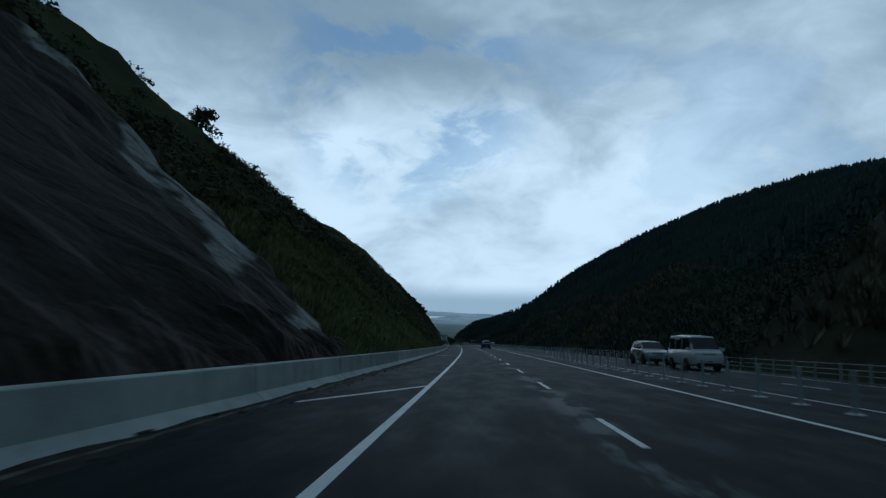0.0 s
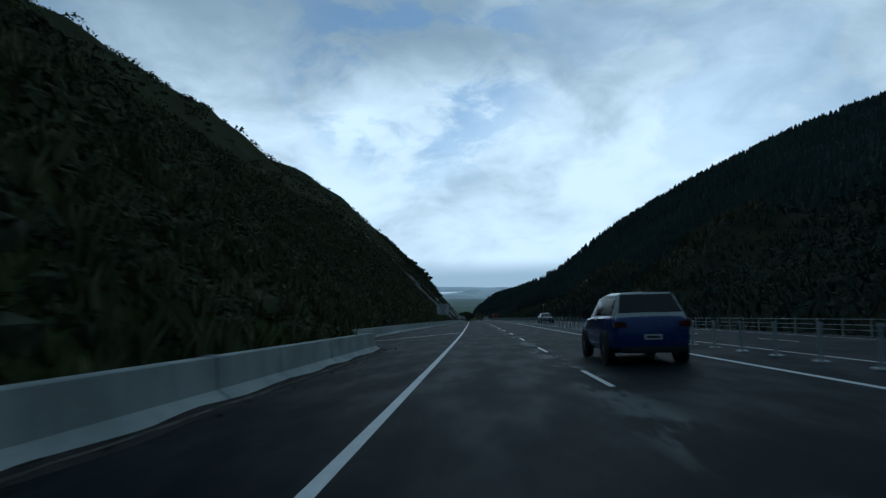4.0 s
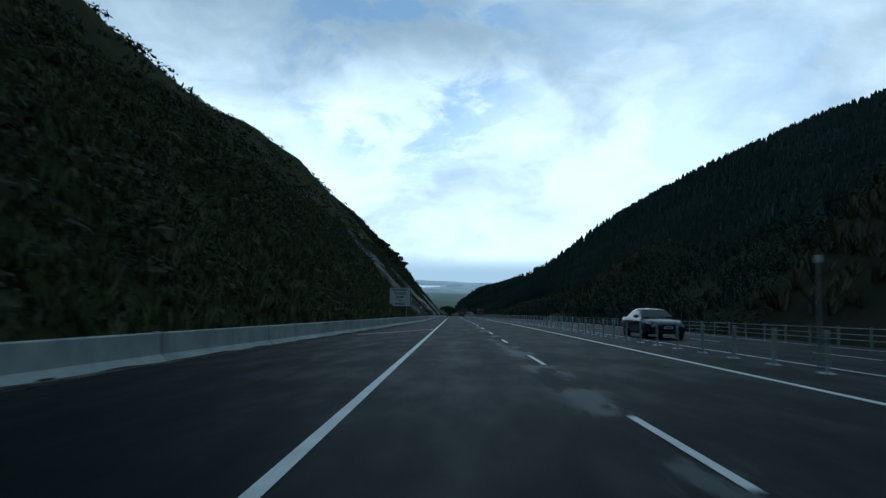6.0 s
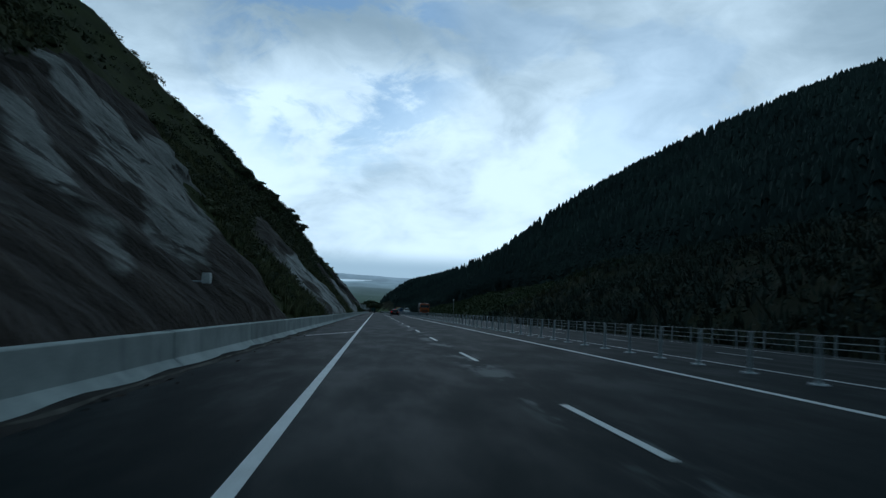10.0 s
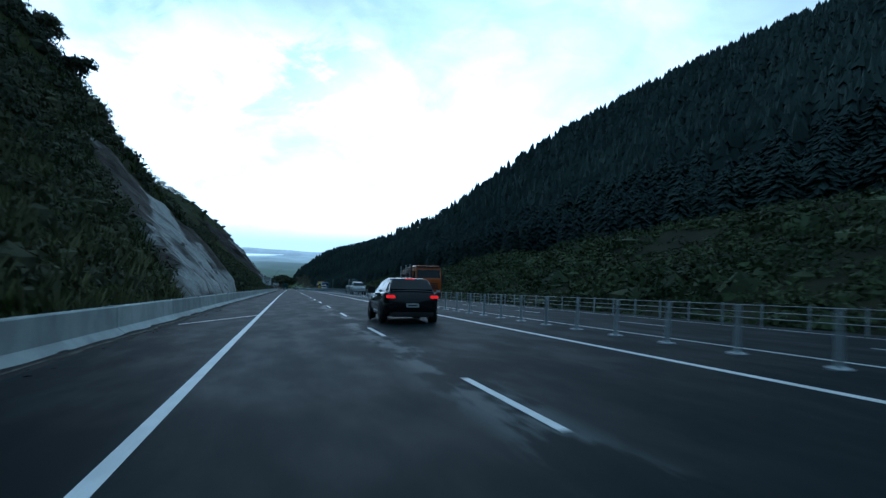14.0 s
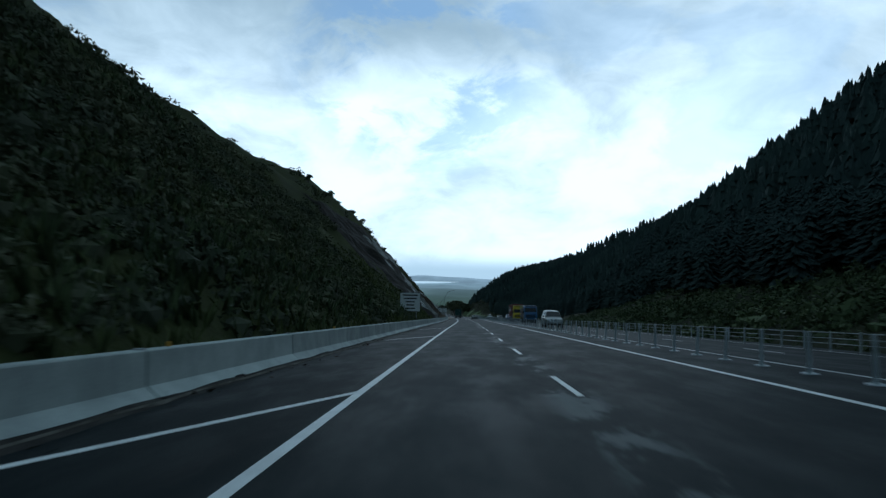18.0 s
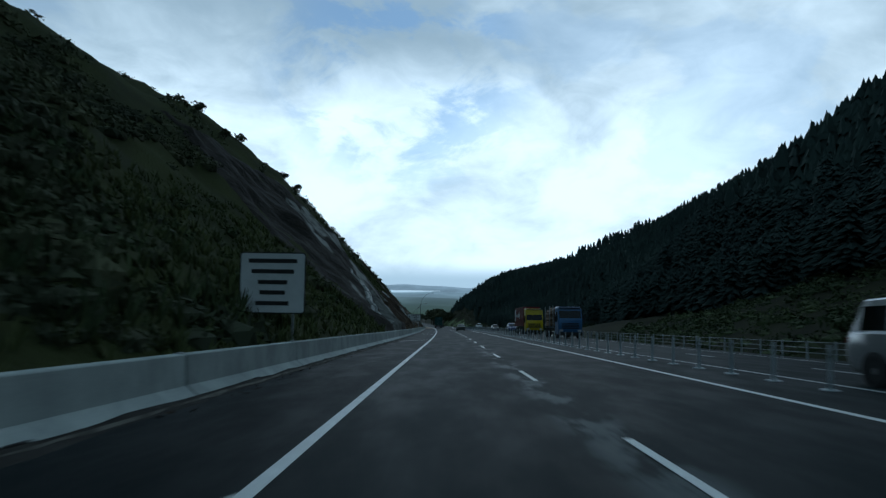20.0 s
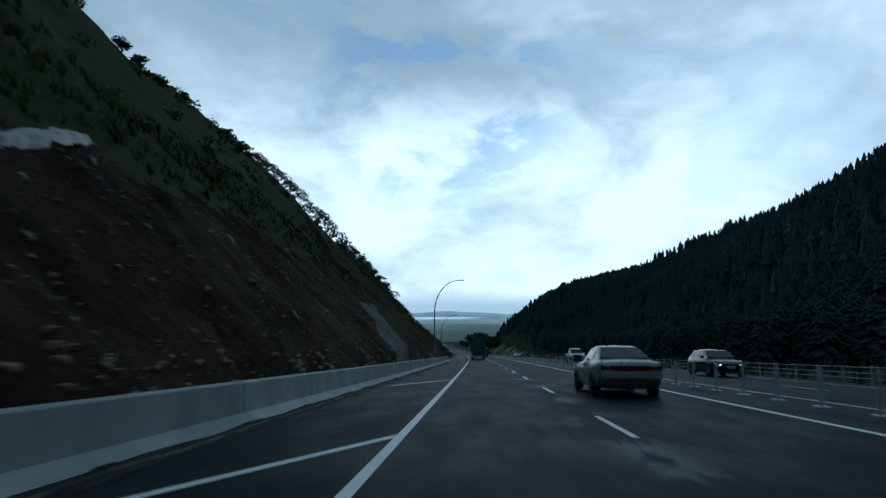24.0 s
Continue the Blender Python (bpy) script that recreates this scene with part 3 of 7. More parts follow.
def barrier_run(y0, y1, label):
    e = thing("concrete_barrier", label, "barrier", Matrix.Translation(on_road(-3, y0)))
    inv = e.matrix_world.inverted()
    y = y0
    while y < y1:
        a = on_road(float(left_line(y)), y, -0.01)
        b = on_road(float(left_line(y + SEG)), y + SEG, -0.01)
        f = (b - a).normalized()
        r = f.cross(Vector((0, 0, 1))).normalized()
        m = Matrix((r, f, r.cross(f))).transposed().to_4x4()
        m.translation = a
        o = part("segment", seg_mesh, e)
        o.matrix_basis = inv @ m
        part("drain_slot", slot_mesh, o).location = (0, SEG * 0.42, 0)
        part("joint_clip", clip_mesh, o).location = (0, SEG, 0)
        y += SEG
    return e


barrier_run(-36, 142, "pale grey concrete safety barrier with a sloped foot")
barrier_run(149, 779, "pale grey concrete safety barrier running along the foot of the hill")


# ---- grit and silt along the barrier's foot, with its shadow line painted in ----
def gutter(y0, y1):
    ys = np.arange(y0, y1, 0.9)
    u = np.array([0.0, 0.25, 0.6, 1.0])
    Y, U = np.meshgrid(ys, u, indexing="ij")
    wide = 0.42 + 0.16 * wobble(Y, Y * 0.2, 5.3, 1) + 0.08 * wobble(Y, Y * 0.1, 1.9, 4)
    X = left_line(Y) - 0.05 + U * wide
    Zv = deck(X, Y) + 0.005 + 0.055 * (1 - U) ** 1.5 * (0.8 + 0.4 * wobble(Y, X, 1.3, 2))
    Zv[:, -1] = deck(X[:, -1], Y[:, -1]) - 0.004
    return mesh_from("silt", np.stack([X + road_x(Y), Y, Zv], -1).reshape(-1, 3), grid_faces(len(ys), 4), SLUDGE_AND_SHADE, True)


for y0, y1 in ((-36, 146), (149, 779)):
    tagged(part("silt", gutter(y0, y1)), "dark wet silt and grit painting the shadow line at the barrier's foot", "silt", kind="stuff")
GRIT = surface("dried_grit", (0.05, 0.047, 0.040), (0.15, 0.14, 0.12), 0.5, 0.9, 0.04, 0.6, 0.02, place="Position", spec=0.1)


def grit_line(y0, y1):
    ys = np.arange(y0, y1, 0.45)
    u = np.array([0.0, 0.5, 1.0])
    Y, U = np.meshgrid(ys, u, indexing="ij")
    wide = np.clip(0.055 + 0.07 * wobble(Y, Y * 0.3, 3.7, 2) + 0.05 * wobble(Y, Y * 0.1, 1.3, 5), 0.004, 1)
    X = left_line(Y) + 0.17 + 0.05 * wobble(Y, Y * 0.2, 6.1, 3) + U * wide
    Zv = deck(X, Y) + np.where(U == 0.5, 0.05, 0.004) + np.where(U == 0.0, 0.03, 0)
    return mesh_from("grit_line", np.stack([X + road_x(Y), Y, Zv], -1).reshape(-1, 3), grid_faces(len(ys), 3), GRIT, True)


for y0, y1 in ((-36, 146), (149, 779)):
    tagged(part("grit_line", grit_line(y0, y1)), "ragged pale line of dried grit beside the gutter", "grit", kind="stuff")
chip_rng = np.random.default_rng(3)
n = 2600
cy = -30 + 800 * chip_rng.random(n)
cx = left_line(cy) + 0.02 + 0.75 * chip_rng.random(n) ** 2
cx, cy = cx[(cy < 146) | (cy > 149)], cy[(cy < 146) | (cy > 149)]
n = len(cy)
c = np.stack([cx + road_x(cy), cy, deck(cx, cy) + 0.012], -1)
s = (0.015 + 0.05 * chip_rng.random(n) ** 2)[:, None]
tri = np.array([[0, 1, 2], [0, 2, 3], [0, 3, 1], [1, 3, 2]])
p = np.stack([c + s * chip_rng.normal(size=(n, 3)) * (1, 1, 0.5) for _ in range(4)], 1)
me = mesh_from("stones", p.reshape(-1, 3), (np.arange(n)[:, None, None] * 4 + tri[None]).reshape(-1, 3), SCREE)
tagged(part("stones", me), "loose stones and bark chips in the gutter", "stones", kind="stuff")


# ---- rock faces on the left ----
def soft_noise(a, b, size, seed):
    return wobble(a, b, size, seed) * 0.6 + wobble(a, b, size * 0.37, seed + 2.3) * 0.4


def face_a(y, z):
    return np.minimum(np.interp(z, [0, 5, 9, 14, 22], [28, 36, 40, 43, 38]) - y, (22 - z) * 1.2)


def face_b(y, z):
    return 0.45 * np.minimum(np.minimum(325 + 1.7 * z - y, y - 281 - 2.5 * z), 2 * (28 - z))


def face_c(y, z):
    return np.minimum(np.minimum(y - 356 - 0.8 * z, 402 - y + 0.7 * z), 8 + 0.2 * (y - 350) - z)


def face_d(y, z):
    return 0.6 * np.minimum(np.minimum(y - 430 - 1.6 * z, 469 - 0.9 * z - y), 17 - z)


def face_e(y, z):
    upper = np.maximum(657 + 0.4 * z - y, (z - 4.9) * 1.2)
    return np.minimum(np.minimum(np.minimum(y - 629 - 0.25 * z, 676 - np.maximum(z - 12, 0) - y), 26 - z), upper)


def face_scree(y, z):
    return np.minimum(np.minimum(y - 655 + 0.2 * z, 762 - y), 4.9 + np.clip(0.10 * (y - 664), 0, 5) - z)


def face_far(y, z):
    return np.minimum(np.minimum(y - 752 - 0.3 * z, 800 - y), 22 - z)


FACES = (
    (face_a, -50, 50, CLIFF_DARK, 0.9, "dark grey sprayed-concrete rock face with pale streaks"),
    (face_b, 280, 372, CLIFF, 0.8, "tall grey rock face sprayed with concrete and streaked"),
    (face_c, 348, 436, CLIFF_BRIGHT, 0.9, "pale streaked rock spur above the barrier"),
    (face_d, 412, 490, CLIFF_BRIGHT, 0.8, "pale grey streaked rock cutting with ribs running down"),
    (face_e, 626, 690, CLIFF_DARK, 0.9, "large grey cut rock face with dark water stains"),
    (face_scree, 650, 766, SCREE, 0.7, "brown broken rock and loose stones at the foot of the cutting"),
    (face_far, 748, 804, SCREE, 0.6, "brown grey rock shoulder at the end of the cutting"),
)


def outline_mask(corners, y, z):
    """How far (y, z) lies inside a ring of corners, in metres, with heights stretched to lengths on the slope."""
    c = np.array(corners, float) * (1.0, 1.35)
    zz = 1.35 * z
    near, inside = np.full(np.shape(y), 1e9), np.zeros(np.shape(y), bool)
    for (ya, za), (yb, zb) in zip(c, np.roll(c, -1, 0)):
        vy, vz = yb - ya, zb - za
        u = np.clip(((y - ya) * vy + (zz - za) * vz) / (vy * vy + vz * vz), 0, 1)
        near = np.minimum(near, np.hypot(y - ya - u * vy, zz - za - u * vz))
        cross = (za > zz) != (zb > zz)
        inside ^= cross & (y < ya + (zz - za) * vy / (vz if abs(vz) > 1e-9 else 1e-9))
    return np.where(inside, near, -near)


# where whole pale sheets of sprayed concrete hang on the faces: rings of (distance along the road, height)
SHEETS = (
    [(40, 16), (44, 16.5), (44.5, 14), (41, 9), (37, 5), (24.3, 3.4), (20.6, 2.8), (24.2, 4.8), (33.5, 8.7), (29, 8.5)],
    [(35.5, 18.5), (38.5, 21.5), (41, 17), (37.5, 16.6)],
    [(35, 4.3), (29.5, 1.7), (29.5, 0.5), (24, 1.0), (25, 2.0)],
    [(331, 20.6), (337, 21.5), (341, 18), (336, 11), (326, 8.3), (314, 6.5), (312.6, 7.6), (323, 11.6), (329, 17.8)],
    [(313, 10), (311, 8.4), (307.6, 5.7), (302.7, 3.7), (303, 4.6), (304, 6.2), (308, 9.4)],
    [(362, 20), (361, 14.6), (336, 7.8), (314.7, 3), (306, 2.9), (318, 7.7), (341, 16.3)],
    [(317, 5.6), (322.5, 5.7), (315, 3), (307.7, 2.1)],
    [(304, 3.9), (305.8, 4.1), (301.2, 1.7), (299.8, 1.7)],
    [(374, 5.7), (400, 11), (420, 12), (436, 8), (410, 0.4), (362, 0.4), (377, 3.7)],
    [(376, 7.8), (390, 10.8), (378, 6.3), (352, 2), (349, 3)],
    [(435, 0.4), (444, 4.6), (453, 6), (450.5, 4.2), (460.5, 5.3), (459, 2.2), (470, 0.4)],
    [(463, 12.5), (467, 12.3), (458, 6), (440, 0.6), (433, 0.6), (443, 4), (452, 7.8)],
    # cut face by the drain: its lit ridges painted in as pale sheets
    [(649.9, 16.6), (651.6, 16.7), (651.2, 14.4), (646.6, 11.9), (646.1, 13.0), (645.5, 13.3)],
    [(659.6, 20.5), (660.7, 19.5), (659.2, 15.5), (652.8, 10.6), (652.1, 11.0), (652.2, 12.5), (650.8, 14.5)],
    [(660.3, 18.6), (666.0, 21.0), (668.0, 17.2), (672.6, 15.4), (670.0, 12.9), (664.7, 12.9), (662.4, 14.5), (659.3, 14.1), (659.1, 15.6)],
    [(644.4, 9.1), (644.2, 8.4), (640.0, 4.1), (639.0, 3.8), (640.4, 6.0)],
    [(635.6, 4.3), (635.3, 3.7), (634.2, 2.6), (632.9, 2.4)],
    [(665.6, 5.9), (667.7, 4.6), (666.8, 1.1), (657.0, 1.1), (658.5, 2.8)],
    [(663.9, 8.2), (670.0, 7.7), (671.3, 5.6), (666.3, 4.5), (659.9, 5.7)],
    [(650, 1), (656, 5.5), (668, 12), (674, 12), (668, 6), (672, 4.8), (664, 4.2), (660, 1)],
)


def sheet_cover(y, z):
    """0 to 1: how surely a whole sheet covers the place."""
    out = np.zeros(np.shape(y))
    for ring in SHEETS:
        r = np.array(ring)
        at = (y > r[:, 0].min() - 3) & (y < r[:, 0].max() + 3)
        if at.any():
            out[at] = np.maximum(out[at], np.clip(0.5 + outline_mask(ring, y[at], z[at]) / 1.6, 0, 1))
    return out


def mask_of(fn, y, z):
    return fn(y, z) + 1.3 * soft_noise(y, z, 7, 1.0) + 0.5 * wobble(y, z, 2.3, 6)


def on_rock(xr, y):
    z = left_hill(xr, y) - road_z(y)
    m = np.full(np.shape(z), -9.0)
    for fn, y0, y1, *_ in FACES:
        m = np.maximum(m, np.where((y > y0) & (y < y1), mask_of(fn, y, z), -9.0))
    return m


def rock_relief(Y, z, seed):
    """Ribs down the slope, blocks and small breaks, from fractal noise."""
    out = np.empty(Y.size)
    for k, (a, c) in enumerate(zip(Y.ravel(), z.ravel())):
        rib = noise.fractal(Vector((a * 0.17, c * 0.05, seed)), 0.9, 2.1, 3)
        block = noise.fractal(Vector((a * 0.42 + 0.2 * c, c * 0.30, seed + 5)), 0.8, 2.2, 4)
        out[k] = 0.85 * rib + 0.42 * block
    return out.reshape(Y.shape)


def rock_face(fn, y0, y1, material, relief, label):
    ys, ds = np.arange(y0, y1, 0.6), np.concatenate([[0.12, 0.3], np.arange(0.55, 40, 0.6)])
    D, Y = np.meshgrid(ds, ys)
    X = left_line(Y) - 1.05 - D
    H = left_hill(X, Y)
    z = H - road_z(Y)
    m = mask_of(fn, Y, z)
    hold = np.clip(m / 2, 0, 1)
    out = 0.75 * np.clip(m / 2.0, -0.4, 1) - 0.25
    deep = np.zeros_like(Y)
    live = m > -1.2
    deep[live] = rock_relief(Y[live], z[live], 2.0)
    out = out + relief * deep * hold
    foot = np.clip((D - 0.1) / 1.0, 0, 1)
    P = np.stack([X + 0.72 * out * foot + road_x(Y), Y, H + 0.72 * out * foot], -1)
    fc = grid_faces(len(ys), len(ds))
    keep = (m.ravel()[fc] > -0.8).all(1)
    fc = fc[keep]
    used = np.unique(fc)
    remap = np.zeros(P.shape[0] * P.shape[1], int)
    remap[used] = np.arange(len(used))
    me = mesh_from("rock_face", P.reshape(-1, 3)[used], remap[fc][:, ::-1], material, True)
    me.attributes.new("sheet", "FLOAT", "POINT").data.foreach_set("value", sheet_cover(Y, z).ravel()[used].astype(np.float32))
    return tagged(part("rock_face", me), label, "rock face", kind="structure")


for f in FACES:
    rock_face(*f)


def sprayed_patch(corners, material, relief, label, ragged=0.7, edge=0.36, top=0.60):
    """A sheet of sprayed concrete or a bare slab lying on the slope, with a broken edge that dips into it."""
    c = np.array(corners, float)
    long, high = np.ptp(c[:, 0]) + 4, c[:, 1].max() * 1.6 + 3
    fine = min(max((long * high / 90000) ** 0.5, 0.05), 0.2)
    ys, ds = np.arange(c[:, 0].min() - 2, c[:, 0].max() + 2, fine), np.arange(0.12, high, fine)
    D, Y = np.meshgrid(ds, ys)
    X = left_line(Y) - 1.05 - D
    H = left_hill(X, Y)
    z = H - road_z(Y)
    m = outline_mask(corners, Y, z)
    live = m > -1.5
    m[live] += ragged * np.array([noise.fractal(Vector((u * 0.5, v * 0.35, 3.0)), 0.6, 2.0, 4) for u, v in zip(Y[live], z[live])])
    deep = np.zeros_like(Y)
    deep[live] = rock_relief(Y[live], z[live], 2.0)
    out = edge + (top - edge) * np.clip((m + 0.3) / 0.5, 0, 1) + relief * deep
    foot = np.clip((D - 0.1) / 1.0, 0, 1)
    P = np.stack([X + 0.72 * out * foot + road_x(Y), Y, H + 0.72 * out * foot], -1)
    fc = grid_faces(len(ys), len(ds))
    fc = fc[(m.ravel()[fc] > -0.3).all(1)]
    used = np.unique(fc)
    remap = np.zeros(Y.size, int)
    remap[used] = np.arange(len(used))
    me = mesh_from("sprayed_patch", P.reshape(-1, 3)[used], remap[fc][:, ::-1], material, True)
    return tagged(part("sprayed_patch", me), label, "rock face", kind="structure")


sprayed_patch([(-40, 1.5), (14, 1.4), (20, 1.6), (26, 1.5), (29.5, 0.7), (29.5, 0.1), (-40, 0.1)], CLIFF, 0.9, "rough grey concrete skirt along the foot of the rock face", 0.5)
sprayed_patch([(283.9, 2.3), (288, 2.6), (282.5, 0.3), (276, 0.3)], CLIFF_PANEL, 0.8, "smooth grey slab low on the rock face", 0.3)

def slope_point(y, z, out=0.0):
    """The place on the left hill at height z above the road."""
    xs = np.linspace(-60, -4.0, 900)
    hs = left_hill(xs, np.full(900, float(y))) - road_z(y)
    i = min(max(int(np.argmin(np.abs(hs - z))), 1), 898)
    x = float(np.interp(-z, -hs[i - 1:i + 2], xs[i - 1:i + 2])) if hs[i - 1] > hs[i] > hs[i + 1] else float(xs[i])
    return Vector((float(road_x(y)) + x + out * 0.7, float(y), float(road_z(y) + np.interp(x, xs, hs)) + out * 0.7))


PALE = surface("pale_wet_concrete", (0.15, 0.155, 0.145), (0.44, 0.45, 0.43), 0.5, 0.55, 0.06, 0.5, 0.03, place="Position")


WET_GREY = surface("wet_grey_concrete", (0.075, 0.078, 0.074), (0.16, 0.165, 0.155), 0.6, 0.6, 0.06, 0.5, 0.03, place="Position")


def drainage_chute(stations, label, relief, seed):
    """An open channel down the rock with two broken white rims: stations of distance, height and half width."""
    st = np.array(stations, float)
    run = np.concatenate([[0], np.cumsum(np.hypot(np.diff(st[:, 0]), 1.4 * np.diff(st[:, 1])))])
    n = int(run[-1] / 0.16)
    u = np.linspace(0, run[-1], n)
    ys, zs, ws = (np.interp(u, run, st[:, k]) for k in range(3))
    deep = rock_relief(ys, zs, 2.0)
    c = np.array([tuple(slope_point(y, z, 0.52 + relief * d)) for y, z, d in zip(ys, zs, deep)])
    for _ in range(6):
        c[1:-1] = (c[:-2] + 2 * c[1:-1] + c[2:]) / 4
    along = np.gradient(c, axis=0)
    along /= np.linalg.norm(along, axis=1)[:, None]
    up = np.array((0.70, 0.0, 0.71))
    side = np.cross(along, up)
    side *= np.sign(side[:, 1:2])
    side /= np.linalg.norm(side, axis=1)[:, None]
    level = np.clip((ws - 0.3) / 0.4, 0, 1)[:, None]
    side = side * (1 - level) + np.array((0.0, 1.0, 0.0)) * level
    side /= np.linalg.norm(side, axis=1)[:, None]
    along = np.cross(np.broadcast_to(up, side.shape), side)
    along /= np.linalg.norm(along, axis=1)[:, None]
    up = np.cross(side, along)
    e = thing("drainage_chute", label, "drain")

    def strip(name, across, lift, rough, material, k):
        """across: factors of the half width with metres added; lift: heights of the section's points."""
        v = []
        for j, ((f, add), h) in enumerate(zip(across, lift)):
            wob = np.array([noise.fractal(Vector((0.9 * q, 1.7 * j, seed + k)), 0.8, 2.1, 3) for q in u])
            wob2 = np.array([noise.fractal(Vector((1.3 * q, 1.1 * j, seed + k + 9)), 0.8, 2.1, 3) for q in u])
            chip = np.array([noise.noise(Vector((4.1 * q, 3.3 * j, seed + 2 * k))) for q in u])
            v.append(c + side * (f * ws + add + rough * (wob + 0.7 * chip))[:, None] + up * (h + rough * (0.8 * wob2 + 0.9 * chip) * (h > 0))[:, None])
        return part(name, mesh_from(name, np.stack(v, 1).reshape(-1, 3), grid_faces(n, len(across)), material, False), e)

    strip("channel", ((-1, 0.02), (-0.5, 0), (0, 0), (0.5, 0), (1, -0.02)), (0.08, 0.03, 0.02, 0.03, 0.08), 0.03, WET_GREY, 1)
    for k, s in ((2, -1), (3, 1)):
        strip("rim", ((s, -0.16 * s), (s, -0.10 * s), (s, 0.04 * s), (s, 0.14 * s), (s, 0.20 * s)), (-0.1, 0.16, 0.20, 0.15, -0.6), 0.075, PALE, k)
    return e

PANEL_GREY = surface("smooth_grey_panel", (0.098, 0.099, 0.090), (0.150, 0.151, 0.140), 1.6, 0.85, 0.08, 0.4, 0.03, place="Position", spec=0.15)


def slab_run(name, edges, thick, block, material, parent, seed, rough=0.035):
    """Cast slabs laid down the slope between two edge lines of (distance, height), broken into blocks."""
    a, b = (np.array(e, float) for e in edges)

    def spread(q, n):
        r = np.concatenate([[0], np.cumsum(np.hypot(*np.diff(q, axis=0).T))])
        return np.stack([np.interp(np.linspace(0, r[-1], n), r, q[:, k]) for k in (0, 1)], 1), r[-1]

    long = spread(a, 2)[1]
    count = max(1, round(long / block))
    n = count * max(9, int(long / count / 0.07))
    a, b = spread(a, n)[0], spread(b, n)[0]
    across = np.array((0, 0.04, 0.28, 0.5, 0.72, 0.96, 1.0))
    lift = np.array((-0.5, 0.88, 1.0, 1.0, 1.0, 0.88, -0.5))
    q = a[:, None] * (1 - across[None, :, None]) + b[:, None] * across[None, :, None]
    base = 0.62 + 0.9 * rock_relief(q[:, 3, 0], q[:, 3, 1], 2.0)
    base = np.convolve(np.pad(base, 8, "edge"), np.ones(17) / 17, "valid")
    v = np.zeros((n, 7, 3))
    for i in range(n):
        for j in range(7):
            w = noise.fractal(Vector((0.8 * q[i, j, 0], 1.6 * q[i, j, 1], seed + 0.9 * j)), 0.8, 2.1, 3)
            c = noise.noise(Vector((4.0 * q[i, j, 0], 6.0 * q[i, j, 1], seed)))
            v[i, j] = slope_point(q[i, j, 0] + rough * 1.5 * w, q[i, j, 1] + rough * (w + c), base[i] + thick * lift[j] + rough * c)
    per = n // count
    for k in range(count):
        rows = v[k * per:(k + 1) * per].copy()
        rows += np.array((0.7, 0, 0.7)) * 0.05 * math.sin(seed + 2.7 * k)
        rows[0] = rows[1] - np.array((0.7, 0, 0.7)) * (thick + 0.1)
        rows[-1] = rows[-2] - np.array((0.7, 0, 0.7)) * (thick + 0.1)
        part(name, mesh_from(name, rows.reshape(-1, 3), grid_faces(per, 7), material, False), parent)


CHUTE = thing("drainage_chute", "broken white concrete drain chute slanting down the dark rock face", "drain")
slab_run("slab", ([(653.5, 8.21), (647.5, 6.37), (641.7, 4.39), (638.1, 3.16), (635.8, 2.52)], [(654.2, 7.94), (645.6, 5.08), (640.6, 3.63), (637.4, 2.61), (635.3, 1.96)]), 0.20, 2.6, PALE, CHUTE, 1.0)
slab_run("slab", ([(636.7, 2.72), (635.1, 2.35), (633.8, 1.78), (632.6, 1.26), (631.6, 0.73)], [(636.3, 2.31), (634.9, 1.86), (634.1, 1.69), (633.1, 1.2), (632.1, 0.7)]), 0.20, 1.5, PALE, CHUTE, 4.0)
slab_run("slab", ([(637.8, 2.66), (636.1, 2.12), (634.6, 1.54), (632.8, 0.77)], [(639.4, 3.05), (637.1, 2.14), (635.4, 1.47), (634.2, 0.82)]), 0.20, 1.7, PALE, CHUTE, 8.0)
slab_run("rim", ([(657.0, 9.16), (644.7, 4.82), (639.3, 3.03)], [(657.4, 9.06), (644.9, 4.6), (639.0, 2.73)]), 0.14, 6.0, PALE, CHUTE, 11.0, 0.03)
slab_run("channel", ([(652.6, 7.61), (641.2, 3.75), (635.8, 2.14), (633.6, 1.43), (632.1, 0.7)], [(654.6, 8.01), (642.3, 4.04), (637.6, 2.44), (634.5, 1.49), (632.8, 0.75)]), 0.02, 30.0, WET_GREY, CHUTE, 14.0, 0.03)
drainage_chute([(689, 6.2, 0.26), (686.5, 4.2, 0.3), (684.8, 2.6, 0.34), (683.6, 1.0, 0.34)], "white-rimmed concrete drain chute in the brown cutting", 0.7, 5.0)
sprayed_patch([(650.3, 5.5), (641.2, 2.74), (636.9, 1.36), (633.9, 0.27), (636.3, 0.2), (644.9, 0.46), (647.0, 1.04), (651.9, 3.52), (654.8, 5.42)], PANEL_GREY, 0.9, "smooth grey panel of sprayed concrete beside the drain", 0.06, 0.50, 0.78)
sprayed_patch([(674.8, 7.3), (677.6, 9.9), (680.5, 8.5), (681, 5), (682.5, 3.2), (677.6, 5.3)], CLIFF_PANEL, 0.0, "pale wet spur of sprayed concrete ending in a point", 0.3, -0.3, 0.2)
sprayed_patch([(685.5, 9.8), (687, 9.6), (686, 6), (683.6, 2.8), (682.6, 2.8), (684.2, 6)], WET_GREY, 0.0, "narrow grey concrete slab running down the brown cutting", 0.2, -0.3, 0.2)
sprayed_patch([(736.7, 5.5), (744, 5.8), (738, 3.1), (728, 0.2), (720.5, 0.2), (727.3, 2.6)], PANEL_GREY, 0.7, "smooth pale slab low on the brown cutting", 0.1, 0.5, 0.78)
